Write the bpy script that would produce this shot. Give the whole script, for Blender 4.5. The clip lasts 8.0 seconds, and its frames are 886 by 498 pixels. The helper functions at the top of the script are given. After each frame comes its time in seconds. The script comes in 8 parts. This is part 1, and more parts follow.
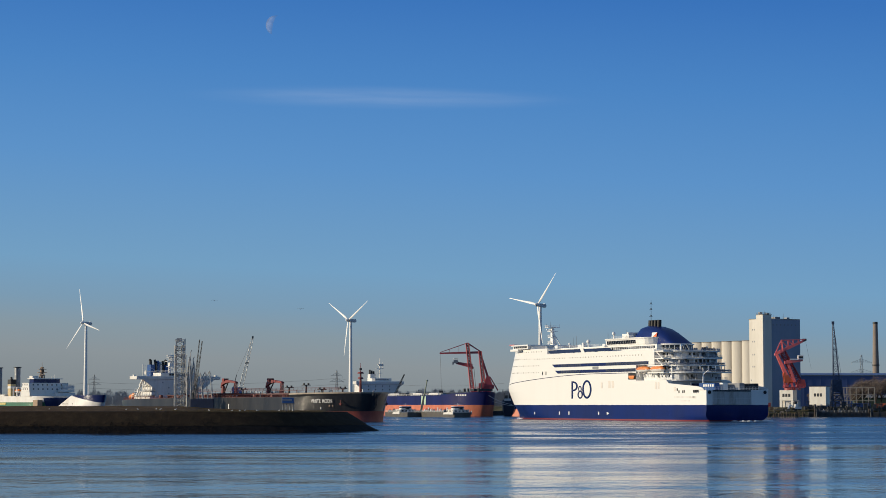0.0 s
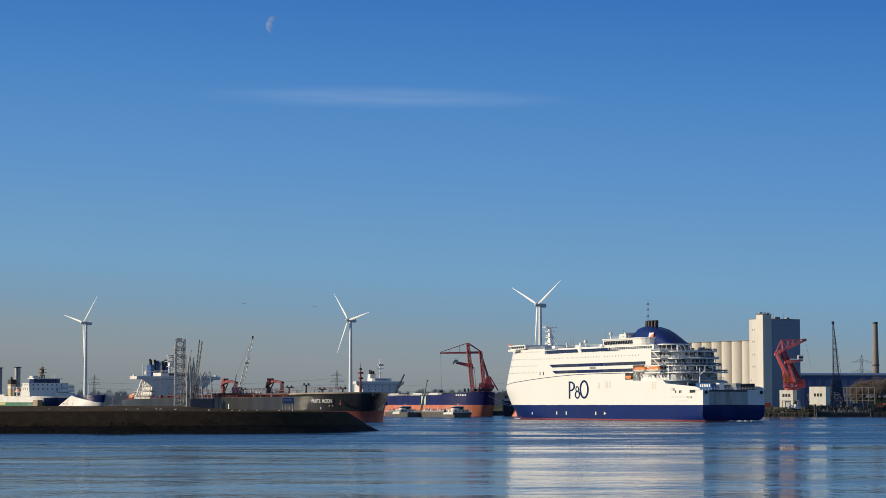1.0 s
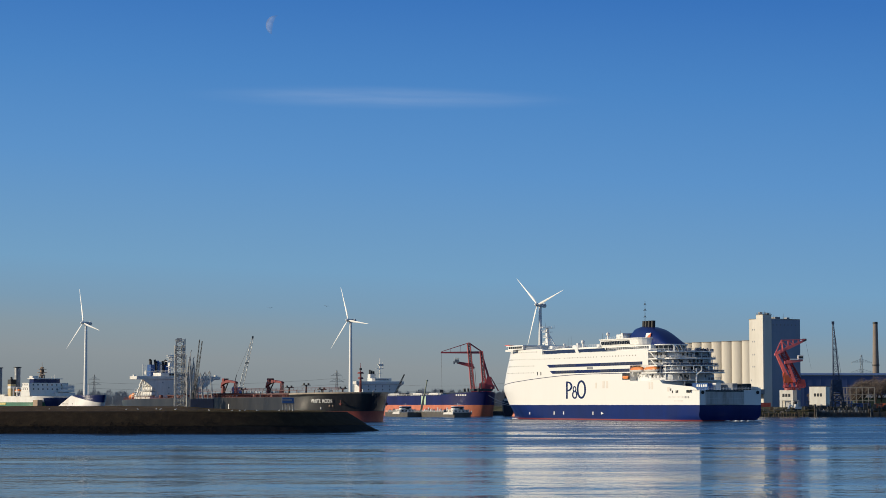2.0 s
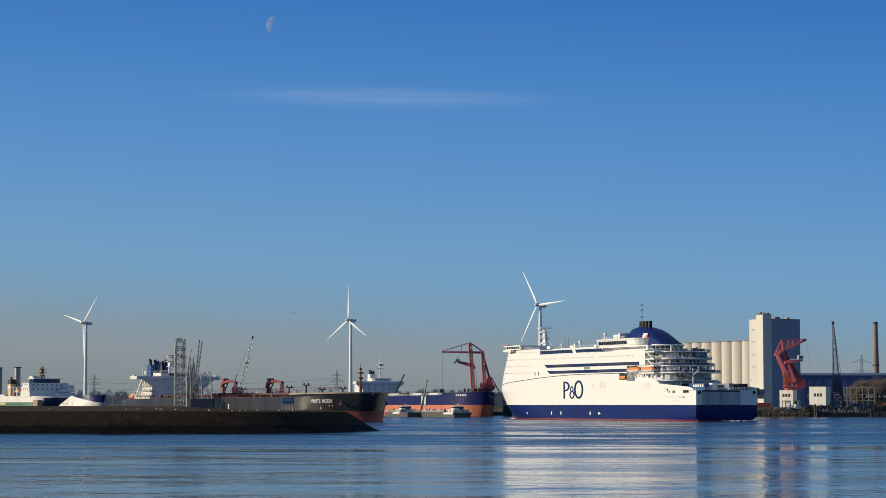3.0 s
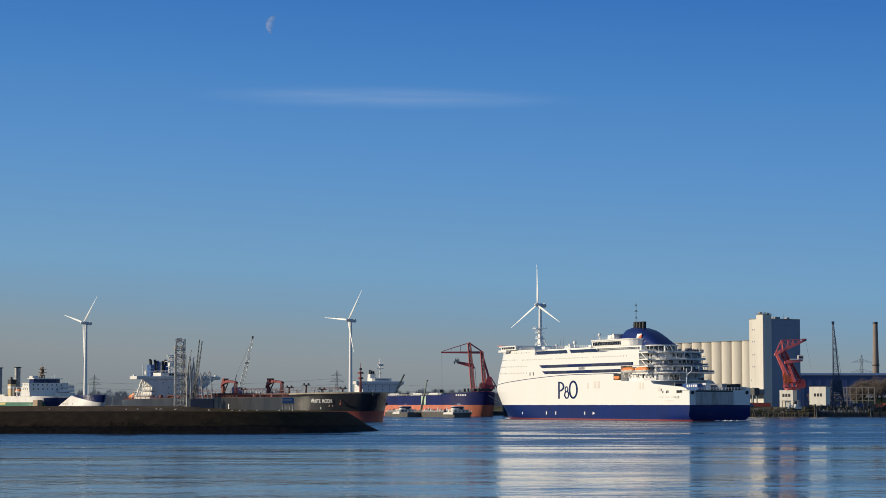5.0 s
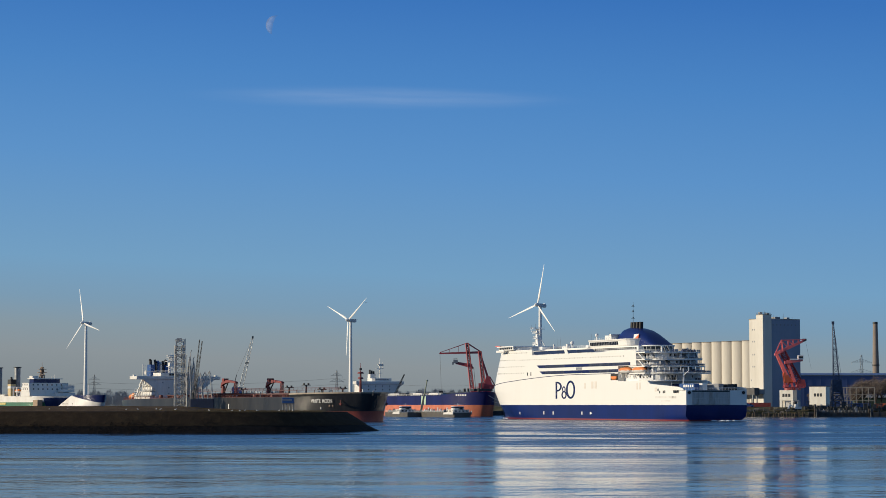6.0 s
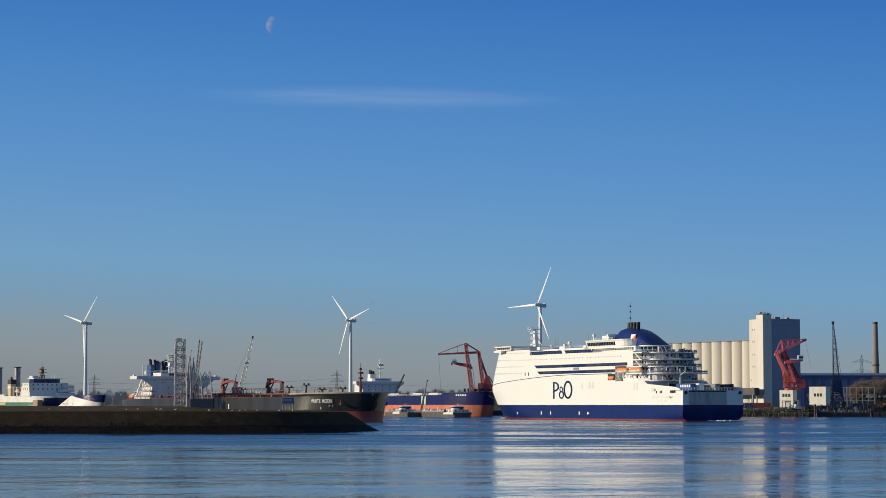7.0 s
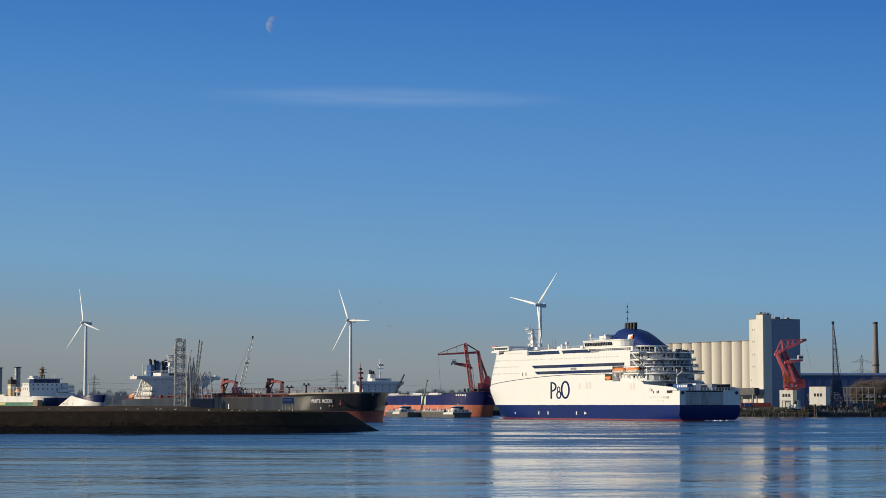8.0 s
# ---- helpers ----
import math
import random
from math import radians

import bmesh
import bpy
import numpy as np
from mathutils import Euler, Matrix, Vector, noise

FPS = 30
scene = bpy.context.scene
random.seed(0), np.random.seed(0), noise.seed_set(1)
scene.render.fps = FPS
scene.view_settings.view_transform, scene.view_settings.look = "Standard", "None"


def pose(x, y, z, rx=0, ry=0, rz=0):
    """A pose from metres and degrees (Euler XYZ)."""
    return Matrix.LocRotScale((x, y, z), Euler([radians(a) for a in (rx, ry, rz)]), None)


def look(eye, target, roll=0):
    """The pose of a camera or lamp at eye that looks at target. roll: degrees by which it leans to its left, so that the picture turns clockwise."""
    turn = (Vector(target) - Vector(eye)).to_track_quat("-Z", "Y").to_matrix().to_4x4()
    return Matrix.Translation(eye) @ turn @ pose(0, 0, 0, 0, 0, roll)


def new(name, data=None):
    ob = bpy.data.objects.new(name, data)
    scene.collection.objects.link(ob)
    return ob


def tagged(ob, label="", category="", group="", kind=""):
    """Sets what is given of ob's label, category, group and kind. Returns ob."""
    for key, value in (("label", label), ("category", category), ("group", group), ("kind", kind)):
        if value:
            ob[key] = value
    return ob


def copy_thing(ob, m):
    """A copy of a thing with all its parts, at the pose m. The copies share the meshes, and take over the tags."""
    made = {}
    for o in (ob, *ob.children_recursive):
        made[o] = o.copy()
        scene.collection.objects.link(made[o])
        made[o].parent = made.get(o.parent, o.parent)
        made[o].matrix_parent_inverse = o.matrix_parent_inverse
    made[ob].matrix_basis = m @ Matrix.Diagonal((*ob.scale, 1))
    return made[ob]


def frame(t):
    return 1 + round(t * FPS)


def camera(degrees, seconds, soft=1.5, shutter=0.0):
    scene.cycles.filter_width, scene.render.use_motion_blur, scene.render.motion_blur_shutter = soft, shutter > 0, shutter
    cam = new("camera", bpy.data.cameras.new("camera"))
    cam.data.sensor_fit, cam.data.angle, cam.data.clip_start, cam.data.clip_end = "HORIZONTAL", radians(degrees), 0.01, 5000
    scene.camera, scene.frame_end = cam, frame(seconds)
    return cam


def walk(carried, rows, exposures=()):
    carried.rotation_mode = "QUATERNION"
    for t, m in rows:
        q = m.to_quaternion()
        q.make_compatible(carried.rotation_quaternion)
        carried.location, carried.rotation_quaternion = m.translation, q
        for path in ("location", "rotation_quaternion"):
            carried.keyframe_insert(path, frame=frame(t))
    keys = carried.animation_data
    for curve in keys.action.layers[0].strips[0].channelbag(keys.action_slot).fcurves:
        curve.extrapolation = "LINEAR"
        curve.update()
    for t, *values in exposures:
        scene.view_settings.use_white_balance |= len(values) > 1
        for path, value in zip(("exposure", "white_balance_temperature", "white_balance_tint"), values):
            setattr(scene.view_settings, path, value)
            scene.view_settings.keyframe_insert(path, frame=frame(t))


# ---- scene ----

# ---- camera: stands still on the river bank, long lens ----
EYE_Z = 6.75
cam = camera(22.98, 8.0, soft=0.8)
CAM_POSE = pose(0, 0, EYE_Z, 90 + 4.093, 0, 0)
walk(cam, [(0.0, CAM_POSE), (8.0, CAM_POSE)])

# ---- light ----
SUN_EL, SUN_AZ = 14.0, 6.0     # height; degrees by which it stands this side of due left
sun_way = Vector((-math.cos(radians(SUN_AZ)) * math.cos(radians(SUN_EL)),
                  -math.sin(radians(SUN_AZ)) * math.cos(radians(SUN_EL)), math.sin(radians(SUN_EL))))
sun = new("sun", bpy.data.lights.new("sun", "SUN"))
sun.data.energy, sun.data.angle, sun.data.color = 4.3, radians(0.53), (1.0, 0.86, 0.63)
sun.matrix_world = look(sun_way * 900, (0, 0, 0))
scene.view_settings.exposure = 0.0


def srgb(r, g, b):
    return tuple(((c / 255 + 0.055) / 1.055) ** 2.4 if c > 10 else c / 255 / 12.92 for c in (r, g, b)) + (1,)


def sky():
    world = bpy.data.worlds.new("sky")
    scene.world = world
    world.use_nodes = True
    t = world.node_tree
    t.nodes.clear()
    N, L = t.nodes.new, t.links.new
    out, bg = N("ShaderNodeOutputWorld"), N("ShaderNodeBackground")
    coord, sep = N("ShaderNodeTexCoord"), N("ShaderNodeSeparateXYZ")
    L(coord.outputs["Generated"], sep.inputs[0])
    nish = N("ShaderNodeTexSky")
    nish.sky_type, nish.sun_disc = "NISHITA", False
    nish.sun_elevation, nish.sun_rotation = radians(SUN_EL), radians(270 - SUN_AZ)
    nish.dust_density, nish.ozone_density = 0.6, 2.0
    dim = N("ShaderNodeVectorMath")
    dim.operation = "SCALE"
    dim.inputs["Scale"].default_value = 0.12
    L(nish.outputs[0], dim.inputs[0])
    # the winter haze near the horizon
    span = N("ShaderNodeMapRange")
    span.inputs["From Min"].default_value, span.inputs["From Max"].default_value = 0.0, 0.2
    side, drift, lift = N("ShaderNodeMath"), N("ShaderNodeMapRange"), N("ShaderNodeMath")
    side.operation, lift.operation = "DIVIDE", "ADD"
    L(sep.outputs["X"], side.inputs[0]), L(sep.outputs["Y"], side.inputs[1])
    drift.inputs["From Min"].default_value, drift.inputs["From Max"].default_value = -0.2, 0.2
    drift.inputs["To Min"].default_value, drift.inputs["To Max"].default_value = -0.008, 0.011
    L(side.outputs[0], drift.inputs["Value"])
    L(sep.outputs["Z"], lift.inputs[0]), L(drift.outputs[0], lift.inputs[1])
    L(lift.outputs[0], span.inputs["Value"])
    ramp = N("ShaderNodeValToRGB")
    L(span.outputs[0], ramp.inputs[0])
    tones = ((0.0, (130, 138, 142)), (0.09, (139, 148, 153)), (0.15, (134, 152, 163)), (0.21, (123, 155, 179)), (0.30, (115, 159, 194)),
             (0.54, (93, 146, 200)), (0.75, (75, 132, 195)), (0.95, (58, 115, 186)))
    e = ramp.color_ramp.elements
    while len(e) < len(tones):
        e.new(0.5)
    for el, (p, c) in zip(e, tones):
        el.position, el.color = p, srgb(*c)
    up = N("ShaderNodeMapRange")
    up.interpolation_type = "SMOOTHSTEP"
    up.inputs["From Min"].default_value, up.inputs["From Max"].default_value = 0.18, 0.5
    L(sep.outputs["Z"], up.inputs["Value"])
    mix = N("ShaderNodeMix")
    mix.data_type = "RGBA"
    L(up.outputs[0], mix.inputs["Factor"])
    L(ramp.outputs[0], mix.inputs["A"])
    L(dim.outputs[0], mix.inputs["B"])
    # a long thin streak of high cloud: azimuth and height as tangents
    az, hi = N("ShaderNodeMath"), N("ShaderNodeMath")
    az.operation = hi.operation = "DIVIDE"
    L(sep.outputs["X"], az.inputs[0]), L(sep.outputs["Y"], az.inputs[1])
    L(sep.outputs["Z"], hi.inputs[0]), L(sep.outputs["Y"], hi.inputs[1])
    both = N("ShaderNodeCombineXYZ")
    L(az.outputs[0], both.inputs[0]), L(hi.outputs[0], both.inputs[1])
    place = N("ShaderNodeMapping")
    place.vector_type = "TEXTURE"
    place.inputs["Location"].default_value = (-0.0275, 0.1418, 0)
    place.inputs["Rotation"].default_value = (0, 0, radians(-0.9))
    place.inputs["Scale"].default_value = (0.096, 0.0060, 1)
    L(both.outputs[0], place.inputs[0])
    grain = N("ShaderNodeTexNoise")
    grain.inputs["Scale"].default_value, grain.inputs["Detail"].default_value = 2.2, 6
    L(place.outputs[0], grain.inputs["Vector"])
    long_ = N("ShaderNodeVectorMath")
    long_.operation = "LENGTH"
    L(place.outputs[0], long_.inputs[0])
    fade = N("ShaderNodeMapRange")
    fade.interpolation_type = "SMOOTHSTEP"
    fade.inputs["From Min"].default_value, fade.inputs["From Max"].default_value = 1.05, 0.2
    fade.inputs["To Max"].default_value = 0.23
    L(long_.outputs["Value"], fade.inputs["Value"])
    thin = N("ShaderNodeMath")
    thin.operation = "MULTIPLY"
    L(fade.outputs[0], thin.inputs[0]), L(grain.outputs[0], thin.inputs[1])
    cloud = N("ShaderNodeMix")
    cloud.data_type = "RGBA"
    cloud.inputs["B"].default_value = srgb(190, 205, 225)
    L(thin.outputs[0], cloud.inputs["Factor"])
    L(mix.outputs["Result"], cloud.inputs["A"])
    L(cloud.outputs["Result"], bg.inputs[0])
    L(bg.outputs[0], out.inputs[0])


sky()

# ---- materials ----
MATS = {}


def mat(name, color, rough=0.5, metal=0.0, vary=0.15, scale=0.3, bump=0.0, streak=False, stain=None, spec=0.5, fine=None):
    """A painted or mineral surface with broad and fine variation, in metres; streak stretches the stains downwards."""
    if name in MATS:
        return MATS[name]
    m = bpy.data.materials.new(name)
    m.use_nodes = True
    t = m.node_tree
    N, L = t.nodes.new, t.links.new
    b = t.nodes["Principled BSDF"]
    b.inputs["Roughness"].default_value, b.inputs["Metallic"].default_value = rough, metal
    b.inputs["Specular IOR Level"].default_value = spec
    coord, mp = N("ShaderNodeTexCoord"), N("ShaderNodeMapping")
    L(coord.outputs["Object"], mp.inputs[0])
    mp.inputs["Scale"].default_value = (1, 1, 0.15) if streak else (1, 1, 1)
    n1, n2 = N("ShaderNodeTexNoise"), N("ShaderNodeTexNoise")
    n1.inputs["Scale"].default_value, n1.inputs["Detail"].default_value = scale, 5
    n2.inputs["Scale"].default_value, n2.inputs["Detail"].default_value = fine or scale * 14, 3
    L(mp.outputs[0], n1.inputs["Vector"]), L(mp.outputs[0], n2.inputs["Vector"])
    add = N("ShaderNodeMath")
    add.operation = "MULTIPLY_ADD"
    add.inputs[1].default_value = 0.35
    L(n2.outputs[0], add.inputs[0]), L(n1.outputs[0], add.inputs[2])
    mr = N("ShaderNodeMapRange")
    mr.inputs["From Min"].default_value, mr.inputs["From Max"].default_value = 0.45, 0.95
    L(add.outputs[0], mr.inputs["Value"])
    mix = N("ShaderNodeMix")
    mix.data_type = "RGBA"
    c = tuple(color) + (1,)
    dark = tuple(stain) + (1,) if stain else tuple(x * (1 - vary) for x in color) + (1,)
    light = tuple(min(0.95, x * (1 + vary)) for x in color) + (1,)
    mix.inputs["A"].default_value, mix.inputs["B"].default_value = (light if not stain else c), dark
    if stain:
        mr.inputs["From Min"].default_value, mr.inputs["From Max"].default_value = 0.62, 1.0
    L(mr.outputs[0], mix.inputs["Factor"]), L(mix.outputs["Result"], b.inputs["Base Color"])
    rr = N("ShaderNodeMapRange")
    rr.inputs["To Min"].default_value, rr.inputs["To Max"].default_value = max(0.02, rough - 0.12), min(1, rough + 0.12)
    L(n1.outputs[0], rr.inputs["Value"]), L(rr.outputs[0], b.inputs["Roughness"])
    if bump:
        bp = N("ShaderNodeBump")
        bp.inputs["Distance"].default_value = bump
        L(add.outputs[0], bp.inputs["Height"]), L(bp.outputs[0], b.inputs["Normal"])
    MATS[name] = m
    return m


SHIP_WHITE = mat("ship_white", (0.80, 0.79, 0.76), 0.35, vary=0.03, scale=0.08, streak=True, stain=(0.775, 0.765, 0.735))
DECK_WHITE = mat("deck_white", (0.74, 0.75, 0.75), 0.45, vary=0.06, scale=0.2)
FERRY_BLUE = mat("ferry_blue", (0.006, 0.018, 0.112), 0.35, vary=0.2, scale=0.1, streak=True, spec=0.3)
STRIPE_BLUE = mat("stripe_blue", (0.008, 0.017, 0.085), 0.25, vary=0.15, scale=0.2)
BOOT_RED = mat("boot_red", (0.20, 0.03, 0.035), 0.55, vary=0.2, scale=0.15)
GLASS_DARK = mat("dark_glass", (0.010, 0.014, 0.022), 0.08, vary=0.3, scale=0.4)
GLASS_BLUE = mat("blue_glass", (0.012, 0.026, 0.08), 0.12, vary=0.25, scale=0.3)
GREY_DOOR = mat("grey_plating", (0.22, 0.23, 0.25), 0.55, vary=0.2, scale=0.25, streak=True)
ORANGE = mat("lifeboat_orange", (0.75, 0.25, 0.07), 0.4, vary=0.1, scale=0.5)
PIPE_BLACK = mat("soot_and_shade_black", (0.012, 0.012, 0.013), 0.6, vary=0.3, scale=0.6)
RAMP_GREY = mat("ramp_grey", (0.58, 0.58, 0.58), 0.55, vary=0.15, scale=0.35, streak=True, stain=(0.36, 0.28, 0.22))
RAMP_PANEL = mat("ramp_panel_grey", (0.47, 0.47, 0.46), 0.6, vary=0.25, scale=0.5, streak=True, stain=(0.24, 0.19, 0.15))
RAIL = mat("rail_white", (0.70, 0.71, 0.72), 0.5, vary=0.08, scale=0.5)
TANKER_BLACK = mat("tanker_hull", (0.019, 0.021, 0.026), 0.3, vary=0.35, scale=0.09, streak=True, stain=(0.050, 0.050, 0.050))
TANKER_RED = mat("tanker_antifouling", (0.33, 0.075, 0.055), 0.6, vary=0.25, scale=0.12)
DECK_RED = mat("deck_oxide_red", (0.12, 0.034, 0.026), 0.6, vary=0.3, scale=0.2)
ACCOM = mat("accommodation_white", (0.72, 0.71, 0.68), 0.45, vary=0.05, scale=0.15, streak=True, stain=(0.55, 0.50, 0.44))
FUNNEL_BLUE = mat("funnel_blue", (0.025, 0.08, 0.24), 0.4, vary=0.15, scale=0.3)
CRANE_RED = mat("crane_red", (0.76, 0.15, 0.14), 0.45, vary=0.2, scale=0.3)
CRANE_ORANGE = mat("crane_orange", (0.62, 0.13, 0.045), 0.45, vary=0.15, scale=0.3)
STEEL_DARK = mat("dark_steel", (0.035, 0.038, 0.042), 0.55, 0.3, vary=0.3, scale=0.5)
STEEL_GREY = mat("galvanised_steel", (0.24, 0.25, 0.26), 0.5, 0.4, vary=0.25, scale=0.5)
BULK_BLUE = mat("bulker_blue", (0.010, 0.015, 0.085), 0.45, vary=0.25, scale=0.08, streak=True)
BULK_ORANGE = mat("bulker_antifouling", (0.50, 0.15, 0.085), 0.6, vary=0.25, scale=0.1, streak=True)
TURBINE_WHITE = mat("turbine_white", (0.78, 0.78, 0.77), 0.4, vary=0.03, scale=0.1)
SILO_CONCRETE = mat("silo_concrete", (0.58, 0.54, 0.47), 0.8, vary=0.08, scale=0.08, streak=True, stain=(0.46, 0.42, 0.36))
TOWER_CONCRETE = mat("tower_concrete", (0.66, 0.63, 0.57), 0.8, vary=0.06, scale=0.1, streak=True, stain=(0.54, 0.51, 0.45))
GRASS = mat("winter_grass", (0.085, 0.052, 0.026), 0.95, vary=0.5, scale=0.35, bump=0.3, stain=(0.15, 0.105, 0.055))
ROCK = mat("tarred_rock", (0.009, 0.0075, 0.0075), 0.9, vary=0.5, scale=0.5, bump=0.25)
MOLE_EARTH = mat("bank_earth", (0.035, 0.023, 0.0135), 0.95, vary=0.7, scale=0.45, bump=0.5, stain=(0.062, 0.043, 0.024))
SHED_BLUE = mat("shed_cladding_blue", (0.075, 0.112, 0.25), 0.5, vary=0.1, scale=0.1, streak=True)
CONCRETE = mat("quay_concrete", (0.22, 0.20, 0.17), 0.85, vary=0.3, scale=0.3, bump=0.05)
SAND = mat("quay_earth", (0.085, 0.078, 0.048), 0.95, vary=0.35, scale=0.08, bump=0.1, stain=(0.05, 0.06, 0.025))
BARK = mat("bark", (0.075, 0.055, 0.042), 0.9, vary=0.4, scale=0.6)
TWIGS = mat("bare_twigs", (0.17, 0.135, 0.115), 0.95, vary=0.4, scale=0.4)
# haze over the distant trees is put into this pale base colour
FAR_WOOD_HAZED = mat("far_wood_haze_pale", (0.36, 0.34, 0.33), 0.95, vary=0.35, scale=0.08)
# navy that stands for the shaded side of the rotor ship's bow
BOW_SHADE_NAVY = mat("bow_shade_navy", (0.014, 0.028, 0.095), 0.55, vary=0.2, scale=0.15, spec=0.15)
BARGE_HULL = mat("barge_hull", (0.085, 0.078, 0.068), 0.55, vary=0.35, scale=0.15, streak=True)
BULK_BLUE.node_tree.nodes["Principled BSDF"].inputs["Specular IOR Level"].default_value = 0.2
for rough_ground in (ROCK, MOLE_EARTH, GRASS, SAND):
    rough_ground.node_tree.nodes["Principled BSDF"].inputs["Specular IOR Level"].default_value = 0.12


def water_material():
    m = bpy.data.materials.new("river_water")
    m.use_nodes = True
    t = m.node_tree
    N, L = t.nodes.new, t.links.new
    b = t.nodes["Principled BSDF"]
    b.inputs["Base Color"].default_value = (0.008, 0.028, 0.065, 1)
    b.inputs["IOR"].default_value = 1.333
    coord = N("ShaderNodeTexCoord")

    def tex(sx, sy, scale, detail, rough=0.5):
        mp, n = N("ShaderNodeMapping"), N("ShaderNodeTexNoise")
        mp.inputs["Scale"].default_value = (sx, sy, 1)
        n.inputs["Scale"].default_value, n.inputs["Detail"].default_value, n.inputs["Roughness"].default_value = scale, detail, rough
        L(coord.outputs["Object"], mp.inputs[0]), L(mp.outputs[0], n.inputs["Vector"])
        return n.outputs[0]

    def maths(op, x, y):
        n = N("ShaderNodeMath")
        n.operation = op
        for i, v in enumerate((x, y)):
            if isinstance(v, (int, float)):
                n.inputs[i].default_value = v
            else:
                L(v, n.inputs[i])
        return n.outputs[0]

    def ease(value, lo, hi):
        n = N("ShaderNodeMapRange")
        n.interpolation_type = "SMOOTHSTEP"
        n.inputs["From Min"].default_value, n.inputs["From Max"].default_value = lo, hi
        L(value, n.inputs["Value"])
        return n.outputs[0]

    small, chop, roll, swell = tex(1.8, 1, 1.6, 2), tex(2.4, 1, 0.34, 3, 0.6), tex(1.1, 1, 0.10, 3), tex(0.4, 1, 0.025, 2)
    # ruffled lanes drawn out across the river; the water near this bank lies calmer
    broad, narrow = tex(0.15, 1, 0.016, 3, 0.55), tex(0.40, 1, 0.06, 4, 0.6)
    sep = N("ShaderNodeSeparateXYZ")
    L(coord.outputs["Object"], sep.inputs[0])
    out = ease(sep.outputs["Y"], 210, 430)
    gust = maths("ADD", maths("MULTIPLY", broad, 0.5), maths("MULTIPLY", narrow, 0.5))
    lane = ease(maths("ADD", gust, maths("MULTIPLY", out, 0.05)), 0.48, 0.58)
    ruffle = maths("ADD", maths("MULTIPLY", lane, maths("ADD", maths("MULTIPLY", out, 1.4), 0.7)), 0.5)
    height = maths("ADD", maths("MULTIPLY", small, 0.030), maths("MULTIPLY", chop, 0.115))
    height = maths("ADD", maths("MULTIPLY", height, ruffle), maths("MULTIPLY", roll, 0.15))
    height = maths("ADD", height, maths("MULTIPLY", swell, 0.5))
    bump = N("ShaderNodeBump")
    bump.inputs["Distance"].default_value = 1.0
    bump.inputs["Strength"].default_value = 1.0
    L(height, bump.inputs["Height"]), L(bump.outputs[0], b.inputs["Normal"])
    L(maths("ADD", maths("MULTIPLY", lane, maths("ADD", maths("MULTIPLY", out, 0.18), 0.05)), 0.055), b.inputs["Roughness"])
    return m


WATER = water_material()

# ---- building blocks ----


def thing(name, label, category, m=None, group="", kind=""):
    ob = new(name)
    ob.empty_display_size = 1.0
    if m is not None:
        ob.matrix_world = m
    return tagged(ob, label, category, group, kind)


def mesh_of(name, bm, material, smooth=False):
    me = bpy.data.meshes.new(name)
    bm.normal_update()
    bm.to_mesh(me)
    bm.free()
    if smooth:
        for p in me.polygons:
            p.use_smooth = True
        me.set_sharp_from_angle(angle=radians(40))
    me.materials.append(material)
    return me


def part(name, bm, material, parent=None, label="", m=None, smooth=False):
    ob = new(name, mesh_of(name, bm, material, smooth))
    if parent is not None:
        ob.parent = parent
    if m is not None:
        ob.matrix_basis = m
    return tagged(ob, label)


def same(name, me, parent, m, label=""):
    ob = new(name, me)
    ob.parent, ob.matrix_basis = parent, m
    return tagged(ob, label)


def box(bm, x0, x1, y0, y1, z0, z1, m=None):
    vs = [bm.verts.new((x, y, z)) for z in (z0, z1) for x, y in ((x0, y0), (x1, y0), (x1, y1), (x0, y1))]
    for i in ((0, 3, 2, 1), (4, 5, 6, 7), (0, 1, 5, 4), (1, 2, 6, 5), (2, 3, 7, 6), (3, 0, 4, 7)):
        bm.faces.new([vs[k] for k in i])
    if m is not None:
        bmesh.ops.transform(bm, matrix=m, verts=vs)
    return vs


def loft(bm, rings, closed=True, caps=True):
    rows = [[bm.verts.new(p) for p in r] for r in rings]
    n = len(rows[0])
    for a, b in zip(rows, rows[1:]):
        for i in range(n if closed else n - 1):
            j = (i + 1) % n
            bm.faces.new((a[i], a[j], b[j], b[i]))
    if caps:
        bm.faces.new(rows[0][::-1])
        bm.faces.new(rows[-1])
    return rows


def tube(bm, a, b, r0, r1=None, seg=8):
    r1 = r0 if r1 is None else r1
    a, b = Vector(a), Vector(b)
    q = (b - a).to_track_quat("Z", "Y").to_matrix()
    loft(bm, [[c + q @ Vector((r * math.cos(k * math.tau / seg), r * math.sin(k * math.tau / seg), 0)) for k in range(seg)]
              for c, r in ((a, r0), (b, r1))])


def prism(bm, outline, lo, hi, axis="y"):
    """An outline of (a, b) pairs pulled from lo to hi along axis: xz along y, xy along z, yz along x."""
    put = {"y": lambda a, b, c: (a, c, b), "z": lambda a, b, c: (a, b, c), "x": lambda a, b, c: (c, a, b)}[axis]
    loft(bm, [[put(a, b, c) for a, b in outline] for c in (lo, hi)])
    bmesh.ops.recalc_face_normals(bm, faces=bm.faces)


